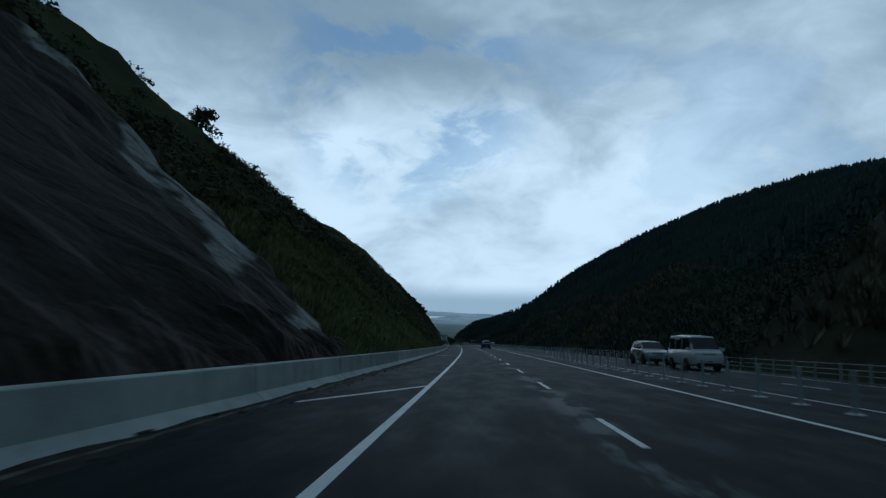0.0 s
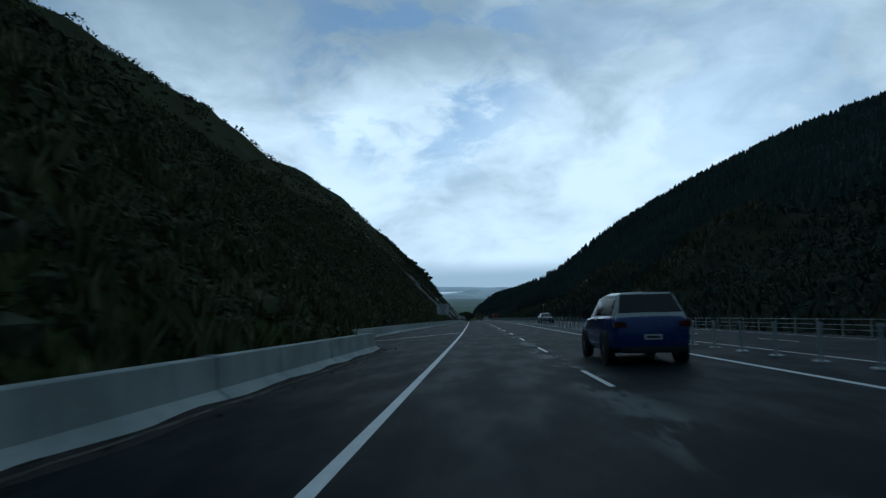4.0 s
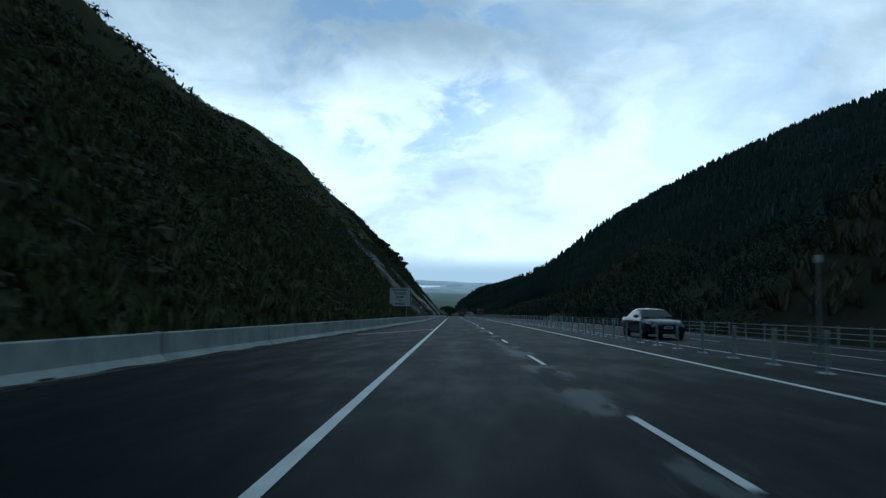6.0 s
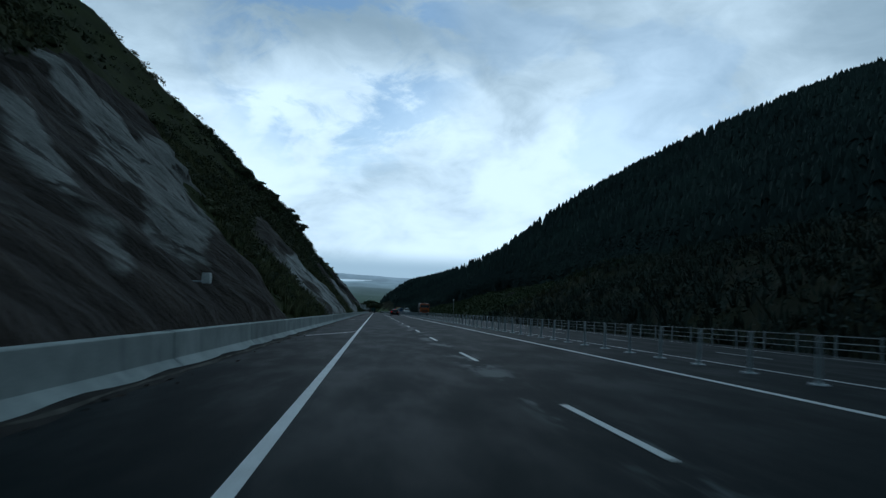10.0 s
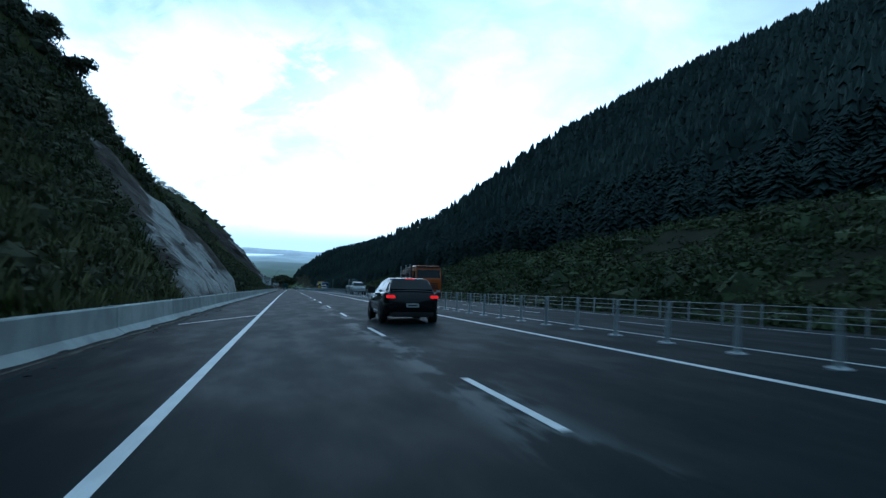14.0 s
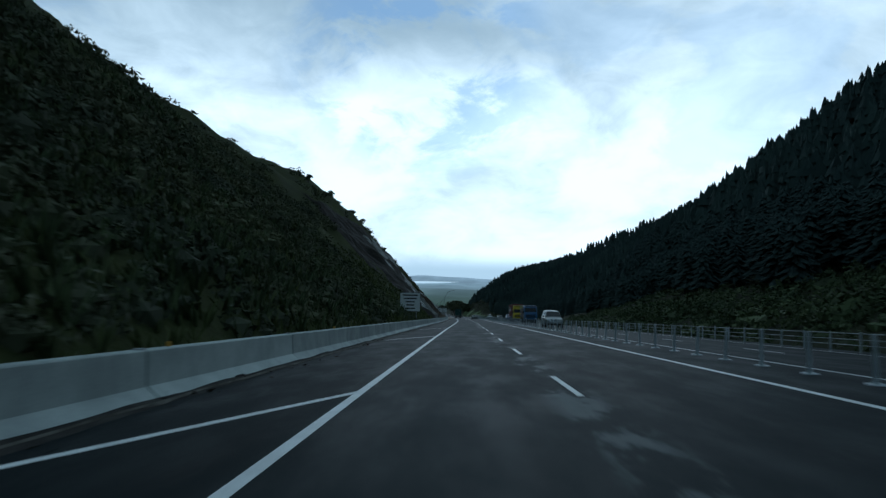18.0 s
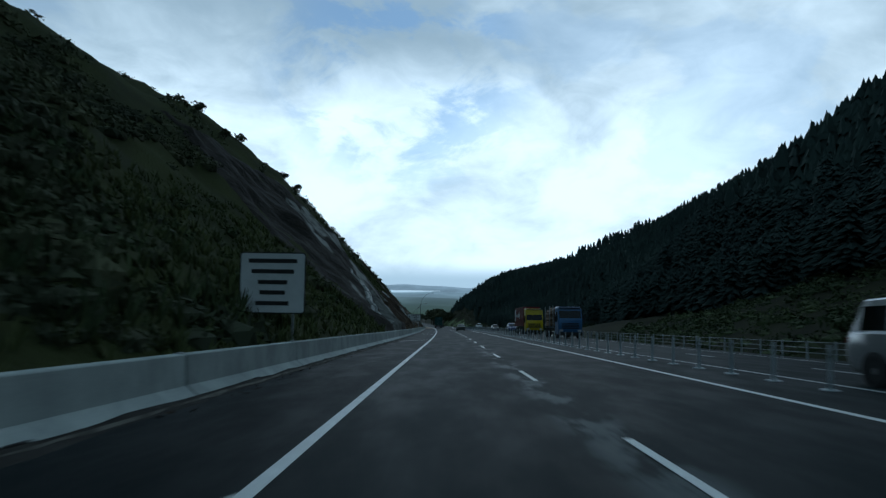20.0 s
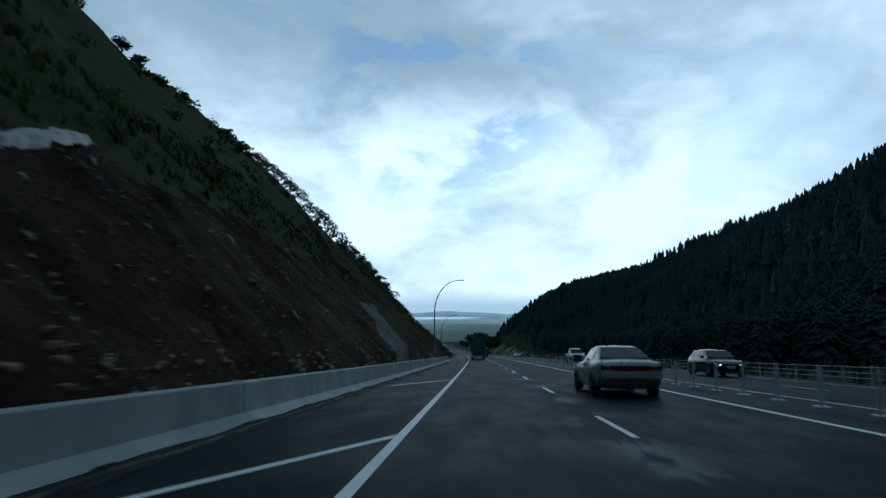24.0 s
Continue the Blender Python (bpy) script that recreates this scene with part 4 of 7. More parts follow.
sprayed_patch([(690, 5.45), (692.1, 5.95), (695.7, 7.3), (697.4, 7.85), (694, 6.75), (691.5, 5.75)], PALE, 0.3, "thin pale ledge of concrete across the brown cutting", 0.1, 0.45, 0.74)


# ---- bare rock outcrops and pale stones on the left bank ----
OUTCROP = surface("bare_rock", (0.12, 0.12, 0.11), (0.30, 0.30, 0.28), 0.7, 0.85, 0.08, 0.7, 0.05, place="Position", spec=0.15)
PALE_ROCK = surface("pale_stone", (0.24, 0.25, 0.25), (0.46, 0.47, 0.46), 0.6, 0.8, 0.06, 0.6, 0.04, place="Position", spec=0.2)

CHIP_ROCK = surface("pale_brown_rock", (0.18, 0.145, 0.11), (0.34, 0.285, 0.225), 0.5, 0.8, 0.05, 0.6, 0.04, place="Position", spec=0.15)


def outcrop(y, z, wide, high, seed, material, label, group, out=0.05):
    """A broken block that leans out of the slope, longest down the slope."""
    bm = bmesh.new()
    bmesh.ops.create_icosphere(bm, subdivisions=4, radius=1.0)
    for v in bm.verts:
        q = v.co.copy()
        d = 1 + 0.42 * noise.fractal(q * 1.1 + Vector((seed, 0, 0)), 0.8, 2.1, 3) + 0.16 * noise.cell(q * 2.3 + Vector((0, seed, 0)))
        v.co = Vector((q.x * 0.42 * min(wide, high), q.y * wide, q.z * high)) * d
    lean = math.atan(float(np.interp(y, LEFT_Y, LEFT_SLOPE)))
    ob = part("rock_outcrop", bm, None, material)
    ob.matrix_world = Matrix.Translation(slope_point(y, z, out)) @ Matrix.Rotation(lean - math.pi / 2, 4, "Y") @ Matrix.Rotation(0.35 * math.sin(seed * 5), 4, "X")
    return tagged(ob, label, "rock", group)


for k, (y, z, w, h) in enumerate(((270.0, 2.1, 0.45, 0.55), (272.2, 2.8, 0.6, 0.75), (276.8, 3.7, 0.8, 0.8), (279.6, 4.6, 0.5, 0.7), (271.8, 0.9, 0.8, 0.4), (275.0, 1.3, 0.7, 0.5), (278.4, 1.6, 0.5, 0.6), (283.5, 5.0, 0.7, 0.9), (286.8, 4.2, 0.6, 0.8), (281.5, 2.7, 0.5, 0.7), (291.5, 6.2, 0.8, 1.1), (268.2, 1.2, 0.5, 0.5))):
    outcrop(y, z, w, h, 1.7 * k, OUTCROP, "grey block of bare rock showing through the scrub", "rock outcrops in the scrub")
for k, (y, z, w, h) in enumerate(((45.2,3.1,0.30,0.55),(46.0,2.9,0.2,0.3),(46.8,2.8,0.2,0.3),(48.9,2.5,0.2,0.3),(51.0,2.5,0.25,0.3),(55.2,2.3,0.3,0.3),(43.4,1.5,0.35,0.5),(44.7,1.4,0.2,0.3),(48.2,0.9,0.2,0.25),(48.7,0.9,0.15,0.2),(49.9,2.3,0.2,0.25))):
    outcrop(y, z, 0.8 * w, 0.8 * h, 30 + 2.3 * k, PALE_ROCK, "pale stone lying in the rough grass of the bank", "pale stones in the grass", 0.22)


for k, (y, z, w, h) in enumerate(((695.4, 6.4, 0.14, 0.40), (690.9, 4.8, 0.16, 0.2), (689.0, 3.1, 0.20, 0.18), (704.0, 5.7, 0.2, 0.55), (724.0, 8.6, 0.3, 0.6), (701.2, 3.5, 0.2, 0.4), (688.3, 2.2, 0.12, 0.15), (688.2, 1.9, 0.2, 0.2), (691.8, 2.5, 0.15, 0.25), (700.4, 2.4, 0.14, 0.2), (701.5, 2.1, 0.2, 0.4), (724.0, 6.4, 0.25, 0.3), (693.1, 0.9, 0.14, 0.25), (709.0, 7.6, 0.16, 0.4), (687.9, 1.4, 0.2, 0.2), (698.0, 3.9, 0.1, 0.3), (706.5, 4.1, 0.18, 0.2), (712.0, 3.3, 0.2, 0.3), (694.6, 4.2, 0.1, 0.2))):
    outcrop(y, z, 0.5 * w, 0.6 * h, 60 + 2.9 * k, CHIP_ROCK, "pale flake of broken rock lying in the brown cutting", "rock flakes in the brown cutting", 0.50 + 0.7 * float(rock_relief(np.array([y]), np.array([z]), 2.0)[0]))


# ---- loose stones on the brown cutting ----
stone_rng = np.random.default_rng(11)


def stone_proto():
    bm = bmesh.new()
    bmesh.ops.create_icosphere(bm, subdivisions=1, radius=1.0)
    for v in bm.verts:
        v.co *= 0.6 + 0.6 * stone_rng.random()
        v.co.z *= 0.7
    k = np.array([[tuple(v.co) for v in f.verts] for f in bm.faces])
    bm.free()
    return k


# ---- foliage ----
rng = np.random.default_rng(7)
TURF_BLADES = leafy("turf_blades", (0.056, 0.068, 0.026), (0.104, 0.118, 0.046), 5.0)


def leaf_proto(n, size, flat=0.75, core=True):
    """n leaf triangles round a low dome of radius 1, and a lumpy dark core."""
    u = rng.normal(size=(n, 3))
    u /= np.linalg.norm(u, axis=1)[:, None]
    u[:, 2] = np.abs(u[:, 2]) * 1.1 - 0.15
    r = 0.70 + 0.36 * rng.random(n)
    c = u * r[:, None] * (1, 1, flat)
    nrm = u + 0.8 * rng.normal(size=(n, 3))
    nrm /= np.linalg.norm(nrm, axis=1)[:, None]
    a = np.cross(nrm, rng.normal(size=(n, 3)))
    a /= np.linalg.norm(a, axis=1)[:, None]
    b = np.cross(nrm, a)
    s = size * (0.6 + 0.8 * rng.random(n))[:, None]
    q = np.stack([c - a * s * 0.8 - b * s * 0.45, c + b * s * 0.55 - a * s * 0.3, c + a * s * 1.1], 1)
    if core:
        bm = bmesh.new()
        bmesh.ops.create_icosphere(bm, subdivisions=1, radius=0.66)
        for v in bm.verts:
            v.co *= 0.75 + 0.4 * rng.random()
        k = np.array([[tuple(v.co) for v in f.verts] for f in bm.faces]) * (1, 1, flat)
        bm.free()
        q = np.concatenate([q, k])
    return q


def scatter(name, protos, pos, size, material, label, category, squash=None):
    """Many copies of the protos as one mesh of kind stuff."""
    out = []
    pick = rng.integers(0, len(protos), len(pos))
    ang = rng.random(len(pos)) * 6.283
    for k, pr in enumerate(protos):
        i = np.where(pick == k)[0]
        if not len(i):
            continue
        c, s = np.cos(ang[i])[:, None, None], np.sin(ang[i])[:, None, None]
        sc = size[i][:, None, None]
        zz = sc if squash is None else sc * squash[i][:, None, None]
        x = (pr[None, ..., 0] * c - pr[None, ..., 1] * s) * sc + pos[i, 0][:, None, None]
        y = (pr[None, ..., 0] * s + pr[None, ..., 1] * c) * sc + pos[i, 1][:, None, None]
        z = pr[None, ..., 2] * zz + pos[i, 2][:, None, None]
        out.append(np.stack([x, y, z], -1).reshape(-1, pr.shape[1], 3))
    v = np.concatenate(out)
    n = v.shape[1]
    me = mesh_from(name, v.reshape(-1, 3), np.arange(len(v) * n).reshape(-1, n), material)
    return tagged(part(name, me), label, category, kind="stuff")


PALE_STONE = surface("loose_stone", (0.15, 0.108, 0.070), (0.30, 0.235, 0.17), 0.5, 0.85, 0.06, 0.5, 0.02, place="Position", spec=0.1)
STONES = [stone_proto() for _ in range(4)]
n = 9000
y = 655 + 147 * stone_rng.random(n)
d = 0.3 + 15 * stone_rng.random(n) ** 1.5
xr = left_line(y) - 1.1 - d
z = left_hill(xr, y) - road_z(y)
ok = (mask_of(face_scree, y, z) > 0.2) | ((y > 752) & (mask_of(face_far, y, z) > 0.2))
y, xr, z = y[ok], xr[ok], z[ok]
size = 0.03 + 0.12 * stone_rng.random(len(y)) ** 3
rest = 0.72 * (0.75 * np.clip(mask_of(face_scree, y, z) / 2.0, -0.4, 1) - 0.25 + 0.7 * rock_relief(y, z, 2.0) * np.clip(mask_of(face_scree, y, z) / 2, 0, 1))
P = np.stack([xr + road_x(y) + rest, y, z + road_z(y) + rest], -1)
scatter("loose_stones", STONES, P, size, PALE_STONE, "loose brown stones lying on the cutting", "stones")
MID = [leaf_proto(38, 0.135, 0.8, False) for _ in range(4)]
BUSH = [leaf_proto(62, 0.15) for _ in range(5)]
BROAD = [leaf_proto(34, 0.22, 0.75, False) for _ in range(4)]
TUFT = []
for _ in range(3):
    n = 7
    a = rng.random(n) * 6.283
    lean = 0.25 + 0.5 * rng.random(n)
    h = 0.6 + 0.6 * rng.random(n)
    b0 = np.stack([np.cos(a) * 0.12, np.sin(a) * 0.12, np.zeros(n)], -1)
    tip = np.stack([np.cos(a) * lean, np.sin(a) * lean, h], -1)
    side = np.stack([-np.sin(a), np.cos(a), np.zeros(n)], -1) * 0.07
    TUFT.append(np.stack([b0 - side, b0 + side, tip * 0.6 + side * 0.7, tip], 1))


def left_places(n, y0, y1, d0, d1, keep):
    y = y0 + (y1 - y0) * rng.random(n)
    d = d0 + (d1 - d0) * rng.random(n)
    xr = left_line(y) - 1.2 - d
    z = left_hill(xr, y) - road_z(y)
    ok = (on_rock(xr, y) < -0.3) & (rng.random(n) < keep(y, z))
    y, xr, z = y[ok], xr[ok], z[ok]
    return np.stack([xr + road_x(y), y, z + road_z(y)], -1), z


def meadow_top(y):
    """How high up the bank the grass of the first stretch reaches before the dark bush begins."""
    return np.interp(y, [30, 65, 83, 89, 91, 95, 100], [8, 14, 13, 10, 5.5, 3, 0.5])


def grassy(y, z):
    lower = (y > 30) & (y < 104) & (z < meadow_top(y) + 1.2 * wobble(y, z, 9, 3))
    cut = (y > 590 + 1.2 * np.maximum(z - 6, 0) + 5 * wobble(y, z, 17, 2)) & (y < 800) & (z < np.interp(y, [590, 640, 668], [13, 19, 34]))
    foot = z < 0.8
    return np.where(cut, 0.05, np.where(lower | foot, 0.12, 1.0))


P, z = left_places(8800, -55, 850, 0.8, 27, grassy)
S = 0.45 + 0.85 * rng.random(len(P)) ** 2 + np.clip(z / 30, 0, 0.5)
scatter("scrub", BUSH, P - (0, 0, 0.1), S, LEAF_DARK, "dense dark green scrub covering the steep bank", "scrub", 0.7 + 0.6 * rng.random(len(P)))
P, z = left_places(7500, 120, 430, 0.7, 20, lambda y, z: np.where(wobble(y, z, 26, 5) > -0.35, 1.0, 0.35))
scatter("low_scrub", MID, P - (0, 0, 0.1), 0.35 + 0.6 * rng.random(len(P)) ** 2, LEAF_DARK, "low dark shrubs and fern between the rock faces", "scrub", 0.8 + 0.6 * rng.random(len(P)))
P, z = left_places(3000, 425, 625, 0.6, 42, grassy)
S = 0.5 + 1.0 * rng.random(len(P)) ** 2
scatter("bank_scrub", BUSH, P - (0, 0, 0.1), S, LEAF_DARK, "close dark bush on the bank above the barrier", "scrub", 0.7 + 0.6 * rng.random(len(P)))
P, z = left_places(4700, -60, 960, 27, 125, lambda y, z: np.where((y > 655) & (y < 760) & (z < 34), 0.35, 1.0))
S = 0.9 + 1.5 * rng.random(len(P)) ** 2
scatter("hill_scrub", BROAD, P - (0, 0, 0.3), S, LEAF_DARK, "low dark bush covering the upper hillside", "scrub", 0.6 + 0.7 * rng.random(len(P)))
P, z = left_places(33000, -55, 820, 0.1, 17, lambda y, z: np.where(grassy(y, z) < 0.5, 1.0, 0.55))
scatter("rough_grass", TUFT, P, 0.3 + 0.5 * rng.random(len(P)), TURF_BLADES, "rough green grass on the lower bank", "grass")
OLIVE = leafy("olive_grass_blades", (0.105, 0.118, 0.048), (0.19, 0.195, 0.085), 6.0, 0.8, 0.5)
P, z = left_places(26000, 28, 106, 0.2, 26, lambda y, z: np.where(z < meadow_top(y) + 1.2 * wobble(y, z, 9, 3), 0.95, 0.03))
scatter("olive_grass", TUFT, P, 0.35 + 0.5 * rng.random(len(P)), OLIVE, "longer olive-brown grass on the lower bank", "grass")
FERN = leafy("olive_fern", (0.084, 0.088, 0.044), (0.15, 0.147, 0.075), 5.0, 0.85, 0.4)
P, z = left_places(17000, 104, 430, 0.2, 27, lambda y, z: 0.95)
scatter("bank_fern", TUFT, P, 0.55 + 0.6 * rng.random(len(P)), FERN, "olive-brown fern and grass between the shrubs of the bank", "fern")
P, z = left_places(9000, 430, 600, 0.2, 40, grassy)
scatter("bush_floor", TUFT, P, 0.55 + 0.6 * rng.random(len(P)), LEAF_GREEN, "dark green undergrowth between the bushes of the bank", "undergrowth")
P, z = left_places(900, 40, 620, 1, 16, lambda y, z: 0.7)
scatter("light_scrub", BUSH, P, 0.4 + 0.7 * rng.random(len(P)) ** 2, LEAF_GREEN, "brighter green shrubs among the dark scrub", "scrub")


# ---- the wooded hill on the right ----
def pine_proto(points):
    """A full, blunt-topped pine of height 1: four overlapping tiers of ragged branches on a thin trunk."""
    tri = []
    for base, tall, rad in ((0.10, 0.52, 0.225), (0.38, 0.42, 0.19), (0.60, 0.34, 0.14), (0.76, 0.24, 0.085)):
        ph = rng.random() * 6.283
        ring = []
        for k in range(points * 2):
            a = ph + math.pi * k / points
            r = rad * ((0.75 + 0.45 * rng.random()) if k % 2 == 0 else 0.5)
            ring.append((r * math.cos(a), r * math.sin(a), base - (0.035 if k % 2 == 0 else -0.02) + 0.05 * rng.random()))
        tip = ((rng.random() - 0.5) * 0.08, (rng.random() - 0.5) * 0.08, base + tall)
        for k in range(points * 2):
            tri.append((ring[k], ring[(k + 1) % (points * 2)], tip))
    for k in range(3):
        a, b = 2.094 * k, 2.094 * (k + 1)
        tri.append(((0.012 * math.cos(a), 0.012 * math.sin(a), -0.05), (0.012 * math.cos(b), 0.012 * math.sin(b), -0.05), (0, 0, 0.5)))
    return np.array(tri)


def whorled_pine():
    """A pine of height 1: trunk, and ragged drooping branch sprays all the way up to a blunt top."""
    tri = []
    for k in range(130):
        u = (k + rng.random()) / 130
        z = 0.22 + 0.74 * u
        a = 2.4 * k + 0.8 * rng.random()
        r = (0.205 * (1 - u) ** 0.5 + 0.04) * (0.65 + 0.55 * rng.random())
        drop = r * (0.25 + 0.5 * rng.random())
        ca, sa = math.cos(a), math.sin(a)
        wide = 0.20 * r + 0.010
        tip = (ca * r, sa * r, z - drop)
        left, right = (ca * r * 0.55 - sa * wide, sa * r * 0.55 + ca * wide, z - drop * 0.7), (ca * r * 0.55 + sa * wide, sa * r * 0.55 - ca * wide, z - drop * 0.7)
        tri += [((0, 0, z + 0.035), left, tip), ((0, 0, z + 0.035), tip, right)]
    for k in range(3):
        a, b = 2.094 * k, 2.094 * (k + 1)
        tri.append(((0.017 * math.cos(a), 0.017 * math.sin(a), -0.05), (0.017 * math.cos(b), 0.017 * math.sin(b), -0.05), (0, 0, 1.0)))
    return np.array(tri)


PINES = [pine_proto(3) for _ in range(6)]
FINE_PINES = [whorled_pine() for _ in range(6)]

n = 33000
y = -60 + 1290 * rng.random(n)
xr = 26 + 430 * rng.random(n) ** 1.2
ok = (xr > wood_edge(y)) & (y < 1195 + 12 * wobble(xr, y, 30, 2))
y, xr = y[ok], xr[ok]
P = np.stack([xr + road_x(y), y, right_hill(xr, y)], -1)
inner = xr - wood_edge(y)
S = (12.0 + 1.6 * rng.random(len(P))) * np.clip(0.68 + inner / 80, 0.68, 1.0)
near = (inner < 26) & (y > 420) & (y < 1000)
for pick, protos, what in ((near, FINE_PINES, "tall dark pines at the near edge of the forest"), (~near, PINES, "dense dark pine forest covering the hillside")):
    scatter("pine_forest", protos, P[pick] - (0, 0, 0.3), S[pick] * np.interp(P[pick][:, 1], [700, 780, 980, 1060], [1, 0.82, 0.82, 1]), PINE, what, "forest", 0.84 + 0.14 * rng.random(int(pick.sum())))


def right_places(n, y0, y1, a, b, edge=True):
    y = y0 + (y1 - y0) * rng.random(n)
    xr = a + (b - a) * rng.random(n)
    if edge:
        ok = xr < wood_edge(y) + 6
        y, xr = y[ok], xr[ok]
    return np.stack([xr + road_x(y), y, right_hill(xr, y)], -1)


P = right_places(4200, 385, 645, 19.5, 56)
scatter("bank_shrubs", BUSH, P - (0, 0, 0.2), 0.5 + 0.9 * rng.random(len(P)) ** 1.5, LEAF_GREEN, "green shrubs and bracken on the bank below the pines", "shrubs", 0.7 + 0.6 * rng.random(len(P)))
P = right_places(10500, -60, 400, 19.5, 98)
P = P[spur(P[:, 0] - road_x(P[:, 1]), P[:, 1]) < 0.75]
scatter("dark_shrubs", MID, P - (0, 0, 0.2), 0.7 + 1.2 * rng.random(len(P)) ** 1.5, LEAF_SHADE, "dark scrub on the lower slope below the pines", "shrubs", 0.7 + 0.6 * rng.random(len(P)))
P = right_places(22000, -60, 400, 19.5, 98)
P = P[spur(P[:, 0] - road_x(P[:, 1]), P[:, 1]) < 0.5]
scatter("slope_grass", TUFT, P, 0.7 + 0.8 * rng.random(len(P)), LEAF_SHADE, "dark rough grass and fern on the lower slope", "grass")
P = right_places(16000, 20, 400, 22, 80)
P = P[spur(P[:, 0] - road_x(P[:, 1]), P[:, 1]) > 0.35 + 0.4 * rng.random(len(P))]
scatter("dry_grass", TUFT, P, 0.8 + 0.8 * rng.random(len(P)), LEAF_DRY, "pale dry grass on the spurs of the lower slope", "grass")
HEAP = [leaf_proto(260, 0.085) for _ in range(3)]
P = right_places(420, 385, 600, 23, 50)
P = P[wobble(P[:, 1], P[:, 0] * 2, 38, 3) > -0.25]
scatter("bush_heaps", HEAP, P - (0, 0, 0.6), 1.6 + 1.9 * rng.random(len(P)), LEAF_GREEN, "rounded heaps of green bush on the bank below the pines", "shrubs", 0.7 + 0.4 * rng.random(len(P)))
P = right_places(1500, 690, 1150, 19.5, 40)
scatter("verge_grass", TUFT, P, 0.6 + 0.7 * rng.random(len(P)), LEAF_GREEN, "green grass verge below the forest", "grass")


# ---- single trees ----
def tree_meshes(seed, leaves=LEAF_DARK):
    """Trunk with limbs, and a crown of leaf clumps, for a tree about 5 m high."""
    r = random.Random(seed)
    bm = bmesh.new()
    tube(bm, (0, 0, -0.4), (0.1, 0.05, 2.2), 0.17, 0.11, 7)
    spots = []
    for k in range(7):
        a = 6.283 * k / 7 + r.random()
        z0 = 1.2 + 0.35 * k * 0.6
        reach = 0.6 + 0.7 * r.random()
        e = (math.cos(a) * reach, math.sin(a) * reach, z0 + 0.9 + 1.0 * r.random())
        tube(bm, (0.08, 0.04, z0), e, 0.07, 0.025, 5)
        spots.append((*e, 0.95 + 0.5 * r.random()))
    tube(bm, (0.1, 0.05, 2.2), (0.2, 0.1, 4.0), 0.11, 0.03, 6)
    spots += [(0.2, 0.1, 4.2, 1.0), (-0.4, 0.5, 3.3, 1.1), (0.6, -0.3, 3.1, 1.1), (0.1, 0.1, 2.4, 1.2)]
    trunk = bpy.data.meshes.new("trunk")
    bm.to_mesh(trunk)
    bm.free()
    trunk.materials.append(BARK)
    quads = []
    for x, y, z, s in spots:
        pr = leaf_proto(70, 0.24, 0.7, False)
        quads.append(pr * s + (x, y, z))
    v = np.concatenate(quads)
    crown = mesh_from("crown", v.reshape(-1, 3), np.arange(len(v) * 3).reshape(-1, 3), leaves)
    return trunk, crown


TREES = []
for k in range(3):
    tm, cm = tree_meshes(k)
    e = thing("tree", "small dark native tree on the ridge of the bank", "tree", group="trees along the ridge")
    part("trunk", tm, e)
    part("crown", cm, e)
    TREES.append(e)


def ridge_spot(y, z):
    xs = np.linspace(-140, -4.5, 1500)
    hs = left_hill(xs, np.full(1500, float(y))) - road_z(y)
    i = int(np.argmin(np.abs(hs - z)))
    return Matrix.Translation((float(road_x(y) + xs[i]), float(y), float(road_z(y) + hs[i]) - 0.1))


spots = []
tr = random.Random(5)
for y0, y1, z0, z1, n in ((78, 112, 24, 34, 9), (440, 470, 20, 34, 16), (655, 690, 26, 36, 5), (690, 800, 26, 44, 26), (800, 850, 14, 30, 14)):
    for k in range(n):
        spots.append((y0 + (y1 - y0) * tr.random(), z0 + (z1 - z0) * tr.random(), (0.5 + 0.5 * tr.random()) * (0.6 if y0 > 600 else 1.0)))
for k, (y, z, s) in enumerate(spots):
    m = ridge_spot(y, z) @ Matrix.Translation((0, 0, -1.5 * s if y < 150 else -0.5 * s)) @ Matrix.Rotation(tr.random() * 6.28, 4, "Z") @ Matrix.Scale(s, 4)
    if k < 3:
        TREES[k].matrix_world = m
    else:
        o = copy_thing(TREES[k % 3], m)
        o.matrix_world = m


# ---- flexible posts along the median ----
def keep_mesh(name, bm, material):
    me = bpy.data.meshes.new(name)
    bmesh.ops.recalc_face_normals(bm, faces=bm.faces)
    bm.to_mesh(me)
    bm.free()
    me.materials.append(material)
    return me


bm = bmesh.new()
tube(bm, (0, 0, 0), (0, 0, 0.76), 0.037, 0.035, 10)
tube(bm, (0, 0, 0.74), (0, 0, 0.83), 0.040, 0.036, 10)
rope_post = keep_mesh("post", bm, POST_WHITE)
bm = bmesh.new()
tube(bm, (0, 0, -0.04), (0, 0, 0.02), 0.165, 0.15, 16)
tube(bm, (0, 0, 0.02), (0, 0, 0.06), 0.055, 0.045, 8)
rope_plate = keep_mesh("base_plate", bm, POST_WHITE)
MEDIAN = 8.5


